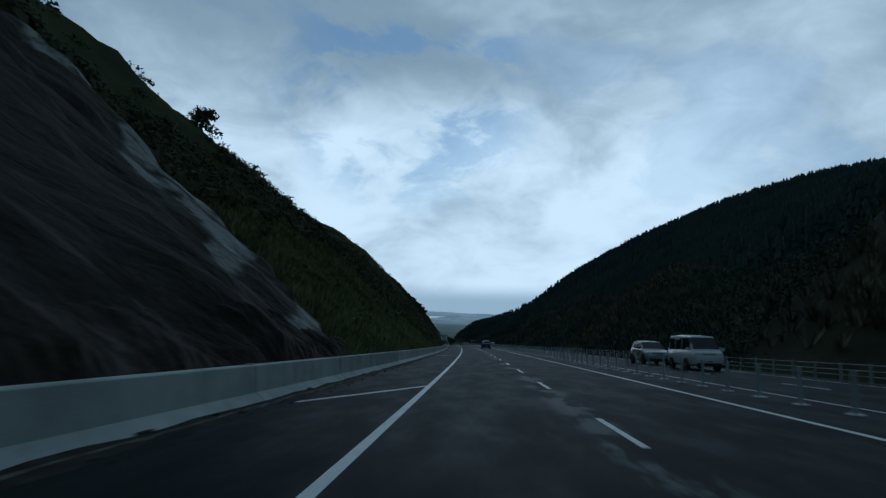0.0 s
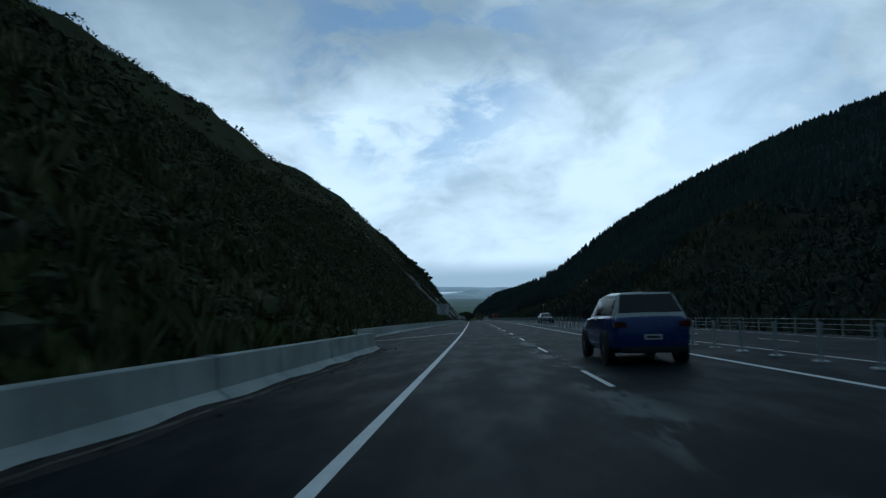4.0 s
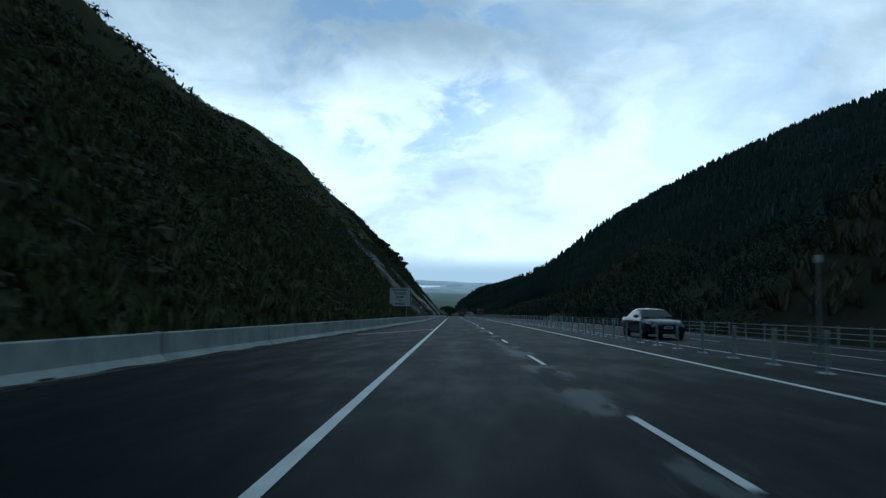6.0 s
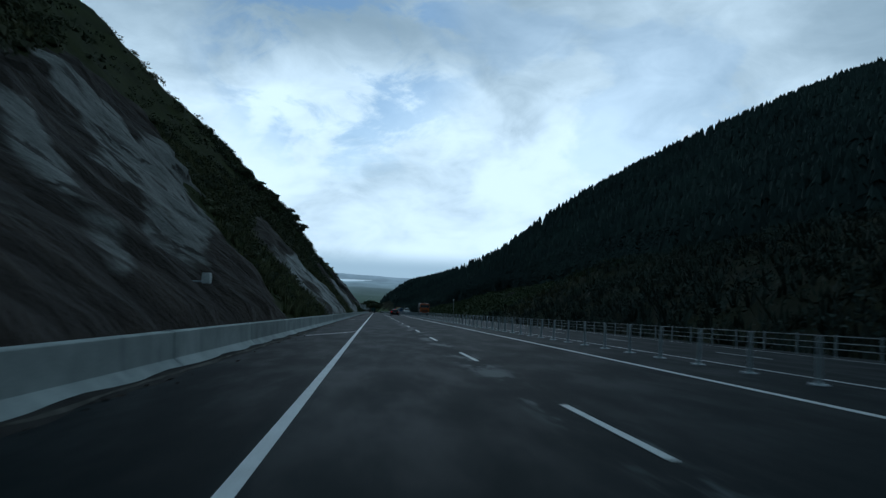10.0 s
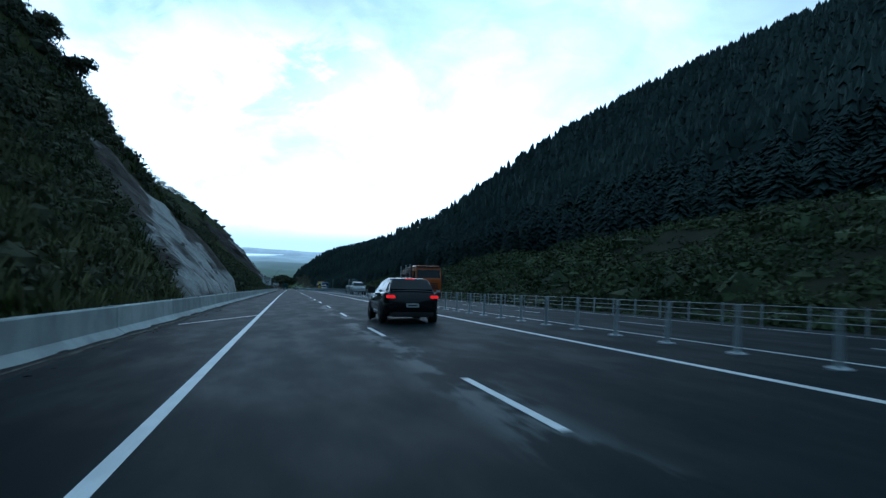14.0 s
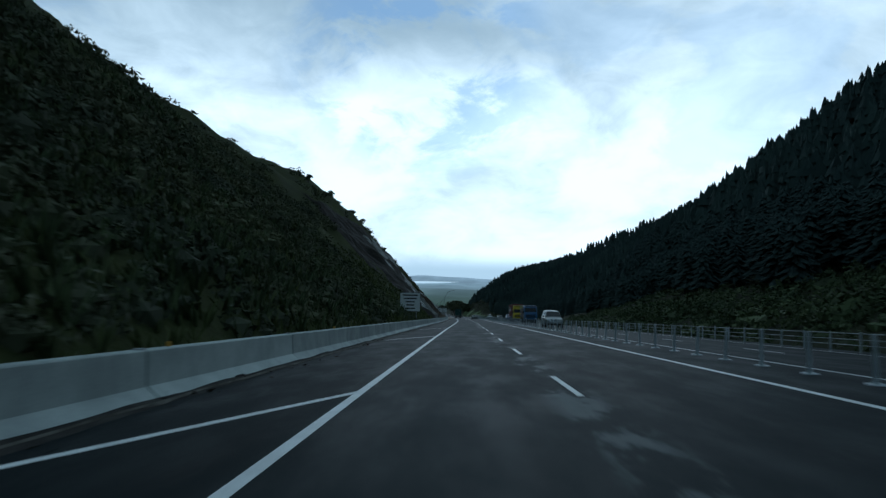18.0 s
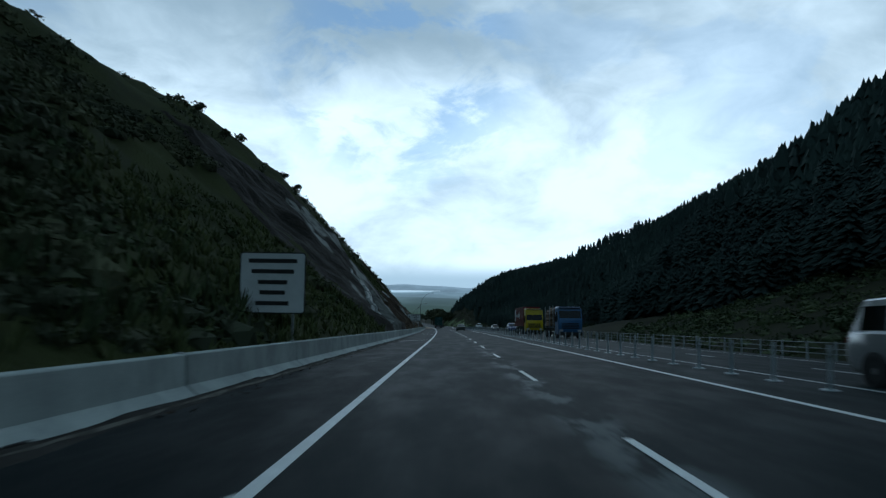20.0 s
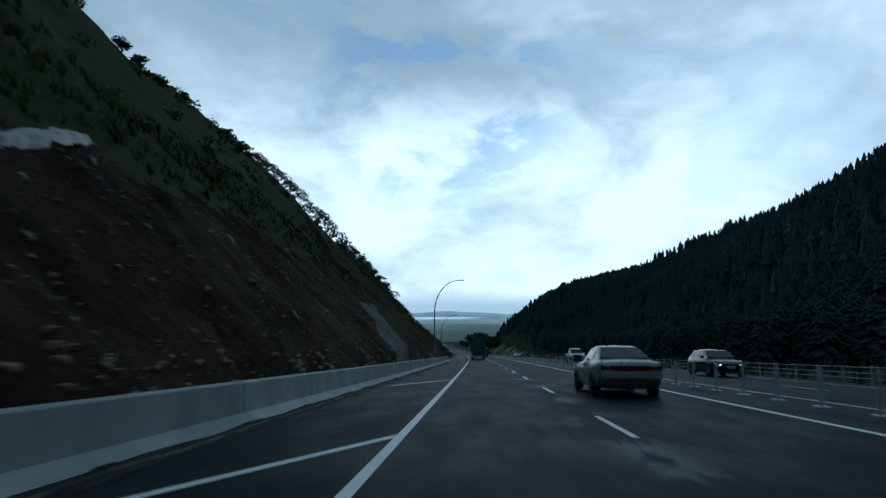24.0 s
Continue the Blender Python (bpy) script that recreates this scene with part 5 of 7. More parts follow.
def cable_mesh(xr, dz, y0, y1, r, name="cable", stepsize=4.0):
    ys = np.arange(y0, y1 + 0.1, stepsize)
    c = np.stack([road_x(ys) + xr, ys, deck(np.full(len(ys), xr), ys) + dz], -1)
    ring = np.array([(0, r), (r, 0), (0, -r), (-r, 0)])
    v = (c[:, None, :] + np.stack([ring[:, 0], np.zeros(4), ring[:, 1]], -1)[None]).reshape(-1, 3)
    f = []
    i = np.arange(len(ys) - 1)[:, None] * 4
    k = np.arange(4)[None]
    f = np.stack([i + k, i + (k + 1) % 4, i + 4 + (k + 1) % 4, i + 4 + k], -1).reshape(-1, 4)
    return mesh_from(name, v, f, GALV, True)


first = None
ys = [-19.4 + 1.95 * k for k in range(400)]
for k, y in enumerate(ys[:300]):
    m = Matrix.Translation(on_road(MEDIAN, y)) @ Matrix.Rotation(0.04 * math.sin(k * 7.3), 4, "Y")
    if first is None:
        first = thing("median_post", "pale flexible post on a round base plate in the median", "post", m, "median posts")
        part("post", rope_post, first)
        part("base_plate", rope_plate, first)
    else:
        o = copy_thing(first, m)
        o.matrix_world = m


def joined_posts(places):
    v, f, n = [], [], 0
    for me in (rope_post, rope_plate):
        co = np.array([tuple(p.co) for p in me.vertices])
        tris = [(q.vertices[0], q.vertices[i], q.vertices[i + 1]) for q in me.polygons for i in range(1, len(q.vertices) - 1)]
        for y in places:
            v.append(co + np.array(tuple(on_road(MEDIAN, y))))
            f.append(np.array(tris) + n)
            n += len(co)
    return mesh_from("median_posts", np.concatenate(v), np.concatenate(f), POST_WHITE)


tagged(part("far_median_posts", joined_posts(ys[300:])), "pale flexible posts farther down the median", "post", kind="stuff")

# ---- outer fence of the far side: posts and three rails ----
bm = bmesh.new()
box(bm, -0.03, 0.03, -0.028, 0.028, -0.2, 0.80, 0.008)
fence_post = keep_mesh("post", bm, POST_WHITE)


def rail_fence(y0, y1):
    e = thing("rail_fence", "grey steel rail fence along the outer edge of the far side", "safety barrier", group="outer fence runs")
    for dz in (0.28, 0.5, 0.74):
        part("rail", cable_mesh(17.2, dz, y0, y1, 0.014, "rail"), e)
    y = y0 + 1.0
    while y < y1:
        o = part("post", fence_post, e)
        o.matrix_world = Matrix.Translation(on_road(17.2, y))
        y += 2.0
    return e


rail_fence(-20, 400)
rail_fence(400, 820)

# ---- thin poles with a pale head in the median ----
HEAD = surface("white_plastic", (0.62, 0.63, 0.62), (0.75, 0.76, 0.75), 0.2, 0.4, 0.02, 0.05, 0.001)
for y in (100.0, 186.0, 344.0, 503.0):
    e = thing("marker_pole", "thin dark pole with a small white head in the median", "pole", Matrix.Translation(on_road(MEDIAN + 0.25, y)), "median poles")
    bm = bmesh.new()
    tube(bm, (0, 0, 0), (0, 0, 2.2), 0.024, 0.02, 8)
    part("pole", bm, e, GALV)
    bm = bmesh.new()
    box(bm, -0.06, 0.06, -0.05, 0.05, 2.18, 2.34, 0.02)
    part("head", bm, e, HEAD, "small white head")


# ---- signs ----
SIGN_WHITE = surface("sign_sheeting", (0.66, 0.67, 0.67), (0.76, 0.77, 0.77), 0.8, 0.5, 0.02, 0.05, 0.001)
SIGN_BLACK = surface("sign_black", (0.012, 0.012, 0.013), (0.02, 0.02, 0.021), 0.5, 0.5, 0.02, 0.05, 0.001)
SIGN_GREY = surface("sign_back", (0.25, 0.26, 0.27), (0.33, 0.34, 0.35), 0.5, 0.5, 0.02, 0.1, 0.001, metal=0.4)


def rounded_plate(bm, w, h, r, y0, y1, cz):
    pts = []
    for cx, cy, a0 in ((w / 2 - r, h / 2 - r, 0), (-w / 2 + r, h / 2 - r, 90), (-w / 2 + r, -h / 2 + r, 180), (w / 2 - r, -h / 2 + r, 270)):
        for k in range(5):
            a = radians(a0 + 22.5 * k)
            pts.append((cx + r * math.cos(a), cz + cy + r * math.sin(a)))
    f = [bm.verts.new((x, y0, z)) for x, z in pts]
    b = [bm.verts.new((x, y1, z)) for x, z in pts]
    bm.faces.new(f)
    bm.faces.new(b[::-1])
    n = len(pts)
    for i in range(n):
        bm.faces.new((f[i], f[(i + 1) % n], b[(i + 1) % n], b[i]))


def words(text, size, x, y, z, parent, material):
    cu = bpy.data.curves.new("words", "FONT")
    cu.body, cu.size, cu.align_x, cu.align_y, cu.extrude, cu.offset = text, size, "CENTER", "CENTER", 0.002, 0.008
    tmp = bpy.data.objects.new("words", cu)
    me = bpy.data.meshes.new_from_object(tmp)
    bpy.data.objects.remove(tmp)
    o = part("lettering", me, parent, material)
    me.materials.clear()
    me.materials.append(material)
    o.matrix_basis = Matrix.Translation((x, y, z)) @ Matrix.Rotation(radians(90), 4, "X")
    return o


def bars(rows, parent, y):
    for z, w in rows:
        bm = bmesh.new()
        box(bm, -w / 2, w / 2, y - 0.004, y, z - 0.085, z + 0.085)
        part("lettering", bm, parent, SIGN_BLACK)


def road_sign(xr, y, w, h, cz, posts, label, turn=0.0):
    e = thing("road_sign", label, "sign", Matrix.Translation(on_road(xr, y)) @ Matrix.Rotation(radians(turn), 4, "Z"), "white motorway signs")
    bm = bmesh.new()
    rounded_plate(bm, w, h, 0.14, 0.0, 0.03, cz)
    part("border", bm, e, SIGN_BLACK)
    bm = bmesh.new()
    rounded_plate(bm, w - 0.09, h - 0.09, 0.11, -0.006, 0.004, cz)
    part("panel", bm, e, SIGN_WHITE)
    for x in posts:
        bm = bmesh.new()
        tube(bm, (x, 0.075, -1.0), (x, 0.075, cz + h / 2 - 0.15), 0.05, 0.05, 10)
        part("post", bm, e, GALV)
    for dz in (-0.3, 0.3):
        bm = bmesh.new()
        box(bm, -w / 2 + 0.1, w / 2 - 0.1, 0.03, 0.07, cz + dz * h - 0.03, cz + dz * h + 0.03)
        part("bracket", bm, e, SIGN_GREY)
    return e


s = road_sign(-5.6, 252.2, 2.75, 2.45, 3.35, (-0.85, 0.85), "white sign with black words warning of a runaway vehicle ramp")
for t, z, size in (("RUNAWAY", 4.24, 0.40), ("VEHICLE", 3.80, 0.40), ("RAMP", 3.34, 0.40), ("1 km", 2.90, 0.36), ("AHEAD", 2.46, 0.40)):
    words(t, size, 0, -0.012, z, s, SIGN_BLACK)
s = road_sign(-5.7, 589.0, 2.7, 2.5, 3.05, (-0.85, 0.85), "white sign with black words, too far to read, above the barrier")
bars(((3.95, 2.0), (3.52, 1.75), (3.08, 1.2), (2.66, 1.05), (2.22, 1.35)), s, -0.008)
s = road_sign(-4.4, 683.5, 2.5, 1.28, 2.8, (-0.95, 0.0, 0.85), "white sign with arrow pointing to the runaway vehicle ramp")
for t, z in (("RUNAWAY", 3.17), ("VEHICLE", 2.80), ("RAMP", 2.43)):
    words(t, 0.30, 0.30, -0.012, z, s, SIGN_BLACK)
bm = bmesh.new()
pts = [(-0.24, 0.24), (0.10, 0.24), (0.02, 0.12), (0.24, -0.13), (0.11, -0.26), (-0.12, -0.02), (-0.24, -0.1)]
f = [bm.verts.new((x * 0.8 - 0.86, -0.012, 2.88 + z * 0.8)) for x, z in pts]
bm.faces.new(f)
r = bmesh.ops.extrude_face_region(bm, geom=bm.faces[:])
bmesh.ops.translate(bm, vec=(0, 0.008, 0), verts=[v for v in r["geom"] if isinstance(v, bmesh.types.BMVert)])
part("arrow", bm, s, SIGN_BLACK)

# small cabinet with a bracket on the rock face
e = thing("wall_box", "small white box fixed to the rock face", "box", Matrix.Translation(slope_point(308, 1.7, 0.85)))
bm = bmesh.new()
box(bm, -0.15, 0.15, -0.2, 0.2, -0.18, 0.25, 0.03)
part("case", bm, e, HEAD)
bm = bmesh.new()
tube(bm, (-0.9, 0, -0.1), (0, 0, -0.1), 0.03)
part("bracket", bm, e, GALV)


# ---- street lamps at the end of the barrier ----
def street_lamp(xr, y, h):
    e = thing("street_lamp", "tall grey curved-arm street lamp beside the ramp", "street lamp", Matrix.Translation(on_road(xr, y, -0.3)), "street lamps")
    bm = bmesh.new()
    tube(bm, (0, 0, 0), (0, 0, h * 0.62), 0.11, 0.085, 10)
    prev = (0, 0, h * 0.62)
    for k in range(1, 11):
        u = k / 10
        a = radians(90 * u)
        q = (3.6 * (1 - math.cos(a)), 0, h * 0.62 + h * 0.38 * math.sin(a))
        tube(bm, prev, q, 0.08 - 0.035 * u + 0.003, 0.08 - 0.035 * u, 8)
        prev = q
    part("column", bm, e, GALV)
    bm = bmesh.new()
    box(bm, prev[0] - 0.05, prev[0] + 0.75, -0.13, 0.13, prev[2] - 0.04, prev[2] + 0.09, 0.03)
    part("lantern", bm, e, SIGN_GREY)
    bm = bmesh.new()
    box(bm, -0.2, 0.2, -0.2, 0.2, 0, 0.25, 0.03)
    part("base", bm, e, GALV)


street_lamp(-4.9, 768, 12.2)
street_lamp(-7.0, 832, 11.0)
street_lamp(-9.5, 900, 11.0)

# ---- escape ramp, green bank and lowland ahead ----
GRAVEL = surface("ramp_gravel", (0.15, 0.11, 0.07), (0.24, 0.18, 0.12), 3.0, 0.95, 0.12, 0.8, 0.05, place="Position")
MEADOW = surface("meadow_grass", (0.06, 0.10, 0.025), (0.10, 0.15, 0.04), 9.0, 0.95, 0.3, 0.5, 0.1, place="Position")


def ramp_sheet():
    ys = np.arange(768, 960, 4.0)
    u = np.linspace(0, 1, 8)
    Y, U = np.meshgrid(ys, u, indexing="ij")
    wide = 2.6 + (Y - 768) * 0.045
    X = -0.35 - U * wide - np.clip((Y - 800) * 0.012, 0, 3)
    Zv = deck(X, Y) + 0.03 + 0.05 * wobble(X, Y, 3, 2)
    return mesh_from("escape_ramp", np.stack([X + road_x(Y), Y, Zv], -1).reshape(-1, 3), grid_faces(len(ys), 8), GRAVEL, True)


tagged(part("escape_ramp", ramp_sheet()), "brown gravel bed of the escape ramp beside the carriageway", "ramp", kind="structure")
tagged(part("grass_bank", sheet("grass_bank", np.linspace(17.7, 31, 9), np.arange(770, 1160, 8.0), lambda X, Y: right_hill(X, Y) + 0.12 - 0.9 * np.clip((X - 27) / 4, 0, 1), MEADOW)), "bright green grass bank below the end of the forest", "grass bank", kind="structure")


def painted_haze_material(name, near, far, y0, y1, glow):
    """Backdrop of far lowland: haze painted as colour and glow, paler towards the horizon."""
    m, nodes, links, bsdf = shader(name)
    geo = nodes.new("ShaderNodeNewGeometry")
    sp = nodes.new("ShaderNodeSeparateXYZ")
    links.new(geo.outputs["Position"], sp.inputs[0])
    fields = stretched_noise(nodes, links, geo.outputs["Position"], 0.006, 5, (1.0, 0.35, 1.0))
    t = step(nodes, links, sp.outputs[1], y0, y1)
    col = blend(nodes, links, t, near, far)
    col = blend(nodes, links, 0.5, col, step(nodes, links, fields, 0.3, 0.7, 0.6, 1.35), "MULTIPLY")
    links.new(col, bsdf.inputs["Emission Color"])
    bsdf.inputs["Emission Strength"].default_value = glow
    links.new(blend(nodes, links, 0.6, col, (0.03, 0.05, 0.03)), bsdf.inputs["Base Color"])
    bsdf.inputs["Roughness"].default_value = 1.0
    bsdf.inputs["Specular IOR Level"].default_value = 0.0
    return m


# air haze is painted into lowland, sea and hills, which also glow
LOWLAND = painted_haze_material("hazy_lowland", (0.030, 0.050, 0.036), (0.20, 0.28, 0.33), 1300, 4300, 0.9)
SEA = painted_haze_material("hazy_sea", (0.36, 0.47, 0.53), (0.50, 0.62, 0.68), 3000, 4800, 1.0)
FAR_HILL = painted_haze_material("hazy_hills", (0.17, 0.235, 0.28), (0.22, 0.30, 0.36), 4200, 4800, 1.0)
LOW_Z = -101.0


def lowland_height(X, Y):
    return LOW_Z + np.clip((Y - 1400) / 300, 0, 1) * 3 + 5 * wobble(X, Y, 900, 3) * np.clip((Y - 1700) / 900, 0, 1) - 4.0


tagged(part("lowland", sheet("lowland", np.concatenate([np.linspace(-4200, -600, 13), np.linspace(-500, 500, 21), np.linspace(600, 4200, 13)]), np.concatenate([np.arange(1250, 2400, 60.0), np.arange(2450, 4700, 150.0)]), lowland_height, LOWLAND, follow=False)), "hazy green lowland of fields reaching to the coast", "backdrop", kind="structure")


def sea_sheet():
    ys = np.linspace(3150, 4780, 26)
    u = np.linspace(0, 1, 12)
    Y, U = np.meshgrid(ys, u, indexing="ij")
    edge = -460 + 430 * np.sin(np.clip((Y - 3150) / 1630, 0, 1) * 2.4) + 25 * wobble(Y, Y, 300, 2)
    X = -2600 + U * (2600 + edge)
    return mesh_from("sea", np.stack([X, Y, np.full_like(X, LOW_Z + 6.5)], -1).reshape(-1, 3), grid_faces(26, 12), SEA, True)


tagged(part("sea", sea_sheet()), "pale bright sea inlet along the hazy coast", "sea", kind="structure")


def hill_range(y0, hmax, seed, x0, x1):
    xs = np.arange(x0, x1, 40.0)
    h = hmax * (0.55 + 0.3 * wobble(xs, xs * 0.2, 1500, seed) + 0.15 * wobble(xs, xs * 0.1, 420, seed + 2))
    rows = [np.stack([xs, np.full_like(xs, y0 + 220 * k), LOW_Z + h * f], -1) for k, f in enumerate((0.0, 0.7, 1.0, 0.9))]
    return mesh_from("far_hills", np.concatenate(rows), grid_faces(4, len(xs)), FAR_HILL, True)


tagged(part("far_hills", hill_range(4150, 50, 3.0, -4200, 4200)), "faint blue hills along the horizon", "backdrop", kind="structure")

# trees round the junction ahead
for k in range(26):
    y = 1230 + 260 * tr.random()
    x = float(road_x(y)) + tr.choice((-1, 1)) * (14 + 70 * tr.random())
    m = Matrix.Translation((x, y, float(road_z(y)) - 1.4)) @ Matrix.Rotation(tr.random() * 6.28, 4, "Z") @ Matrix.Scale(1.6 + 1.2 * tr.random(), 4)
    o = copy_thing(TREES[k % 3], m)
    o.matrix_world = m
    tagged(o, "rounded dark tree beside the junction in the lowland", "tree", "trees round the junction")

for k in range(14):
    y = 1120 + 95 * tr.random()
    m = Matrix.Translation(on_road(13 + 14 * tr.random(), y, -0.6)) @ Matrix.Rotation(tr.random() * 6.28, 4, "Z") @ Matrix.Scale(2.2 + 1.4 * tr.random(), 4)
    o = copy_thing(TREES[k % 3], m)
    o.matrix_world = m
    tagged(o, "rounded green tree at the end of the pine forest", "tree", "trees at the end of the forest")


# ---- small reflectors on the barrier's top ----
AMBER = surface("amber_lens", (0.55, 0.28, 0.04), (0.65, 0.36, 0.06), 0.05, 0.3, 0.01, 0.0)
for y in (519.0, 532.5):
    e = thing("barrier_reflector", "small amber reflector on a bracket on the barrier's top", "reflector", Matrix.Translation(on_road(float(left_line(y)) - 0.4, y, 0.775)), group="reflectors on the barrier")
    bm = bmesh.new()
    box(bm, -0.05, 0.05, -0.03, 0.03, 0.0, 0.025, 0.006)
    part("bracket", bm, e, GALV)
    bm = bmesh.new()
    box(bm, -0.045, 0.045, -0.012, 0.012, 0.025, 0.115, 0.01)
    part("lens", bm, e, AMBER, "amber lens")


# ---- vehicles ----
def paint(name, c, rough=0.28, metal=0.0):
    return surface(name, c, tuple(v * 0.8 for v in c), 0.9, rough, 0.05, 0.03, 0.001, metal, coat=0.15, spec=0.3)


GLASS = surface("dark_car_glass", (0.004, 0.006, 0.007), (0.010, 0.013, 0.015), 0.6, 0.10, 0.1, 0.0, spec=0.32, coat=0.0)
RUBBER = surface("tyre_rubber", (0.015, 0.015, 0.016), (0.03, 0.03, 0.03), 0.2, 0.85, 0.02, 0.3, 0.003)
RIM = surface("alloy_rim", (0.30, 0.31, 0.32), (0.42, 0.43, 0.44), 0.1, 0.35, 0.02, 0.05, 0.001, metal=0.8)
TRIM = surface("black_trim", (0.012, 0.012, 0.013), (0.022, 0.022, 0.024), 0.3, 0.55, 0.02, 0.1, 0.001)
PLATE = surface("number_plate", (0.55, 0.56, 0.57), (0.65, 0.66, 0.67), 0.2, 0.4, 0.02, 0.0)
LENS = surface("clear_lens", (0.45, 0.47, 0.5), (0.6, 0.62, 0.65), 0.05, 0.1, 0.01, 0.0)
RED_LENS = surface("red_lens", (0.065, 0.012, 0.010), (0.095, 0.016, 0.013), 0.05, 0.15, 0.01, 0.0)


def glowing(name, c, power):
    m, nodes, links, bsdf = shader(name)
    bsdf.inputs["Base Color"].default_value = rgba(c)
    bsdf.inputs["Emission Color"].default_value = rgba(c)
    bsdf.inputs["Emission Strength"].default_value = power
    bsdf.inputs["Roughness"].default_value = 0.2
    return m


BRAKE = glowing("lit_brake_lamp", (0.60, 0.012, 0.012), 0.55)
BEAM = glowing("lit_headlamp", (0.95, 0.97, 1.0), 1.6)


def loft(bm, rings, cap=True):
    vs = [[bm.verts.new(p) for p in r] for r in rings]
    n = len(vs[0])
    for a, b in zip(vs, vs[1:]):
        for i in range(n):
            bm.faces.new((a[i], a[(i + 1) % n], b[(i + 1) % n], b[i]))
    if cap:
        bm.faces.new(vs[0])
        bm.faces.new(vs[-1][::-1])
    return vs


def smooth_part(name, bm, parent, material, label=""):
    o = part(name, bm, parent, material, label)
    me = o.data
    me.polygons.foreach_set("use_smooth", np.ones(len(me.polygons), bool))
    me.set_sharp_from_angle(angle=radians(38))
    return o


def body_ring(y, zb, zt, w):
    half = [(0.0, zb), (w * 0.82, zb), (w * 0.95, zb + 0.08), (w, zb + 0.28 * (zt - zb) + 0.05), (w * 1.0, zb + 0.62 * (zt - zb)), (w * 0.965, zt - 0.07), (w * 0.90, zt - 0.012), (w * 0.55, zt + 0.012), (0.0, zt + 0.02)]
    pts = [(x, y, z) for x, z in half] + [(-x, y, z) for x, z in reversed(half[1:-1])]
    return pts


def wheel_mesh(r, w):
    bm = bmesh.new()
    prof = [(r * 0.62, -w / 2), (r * 0.93, -w / 2), (r, -w * 0.32), (r, w * 0.32), (r * 0.93, w / 2), (r * 0.62, w / 2)]
    rings = []
    for k in range(20):
        a = 2 * math.pi * k / 20
        rings.append([(x, q * math.cos(a), q * math.sin(a)) for q, x in prof])
    vs = [[bm.verts.new(p) for p in ring] for ring in rings]
    for a, b in zip(vs, vs[1:] + vs[:1]):
        for i in range(5):
            bm.faces.new((a[i], a[i + 1], b[i + 1], b[i]))
    tyre = keep_mesh("wheel", bm, RUBBER)
    bm = bmesh.new()
    tube(bm, (-w * 0.36, 0, 0), (w * 0.36, 0, 0), r * 0.63, r * 0.63, 18)
    for k in range(5):
        m = Matrix.Rotation(2 * math.pi * k / 5, 4, "X")
        box(bm, -w * 0.42, w * 0.42, -0.045, 0.045, 0.06, r * 0.6, 0.01, m)
    tube(bm, (-w * 0.45, 0, 0), (w * 0.45, 0, 0), 0.07, 0.07, 10)
    rim = keep_mesh("rim", bm, RIM)
    return tyre, rim


WHEELS = {}


def add_wheels(e, spots, r, w):
    key = (r, w)
    if key not in WHEELS:
        WHEELS[key] = wheel_mesh(r, w)
    tyre, rim = WHEELS[key]
    for x, y in spots:
        o = part("wheel", tyre, e)
        o.matrix_basis = Matrix.Translation((x, y, r))
        part("rim", rim, o)


def slab(bm, quad, thick):
    """A thin panel on four corners, pushed out along its normal."""
    q = [Vector(p) for p in quad]
    n = (q[1] - q[0]).cross(q[3] - q[0]).normalized()
    a = [bm.verts.new(p + n * thick) for p in q]
    b = [bm.verts.new(p - n * 0.01) for p in q]
    bm.faces.new(a)
    bm.faces.new(b[::-1])
    for i in range(4):
        bm.faces.new((a[i], b[i], b[(i + 1) % 4], a[(i + 1) % 4]))


def lerp(a, b, t):
    return tuple(x + (y - x) * t for x, y in zip(a, b))


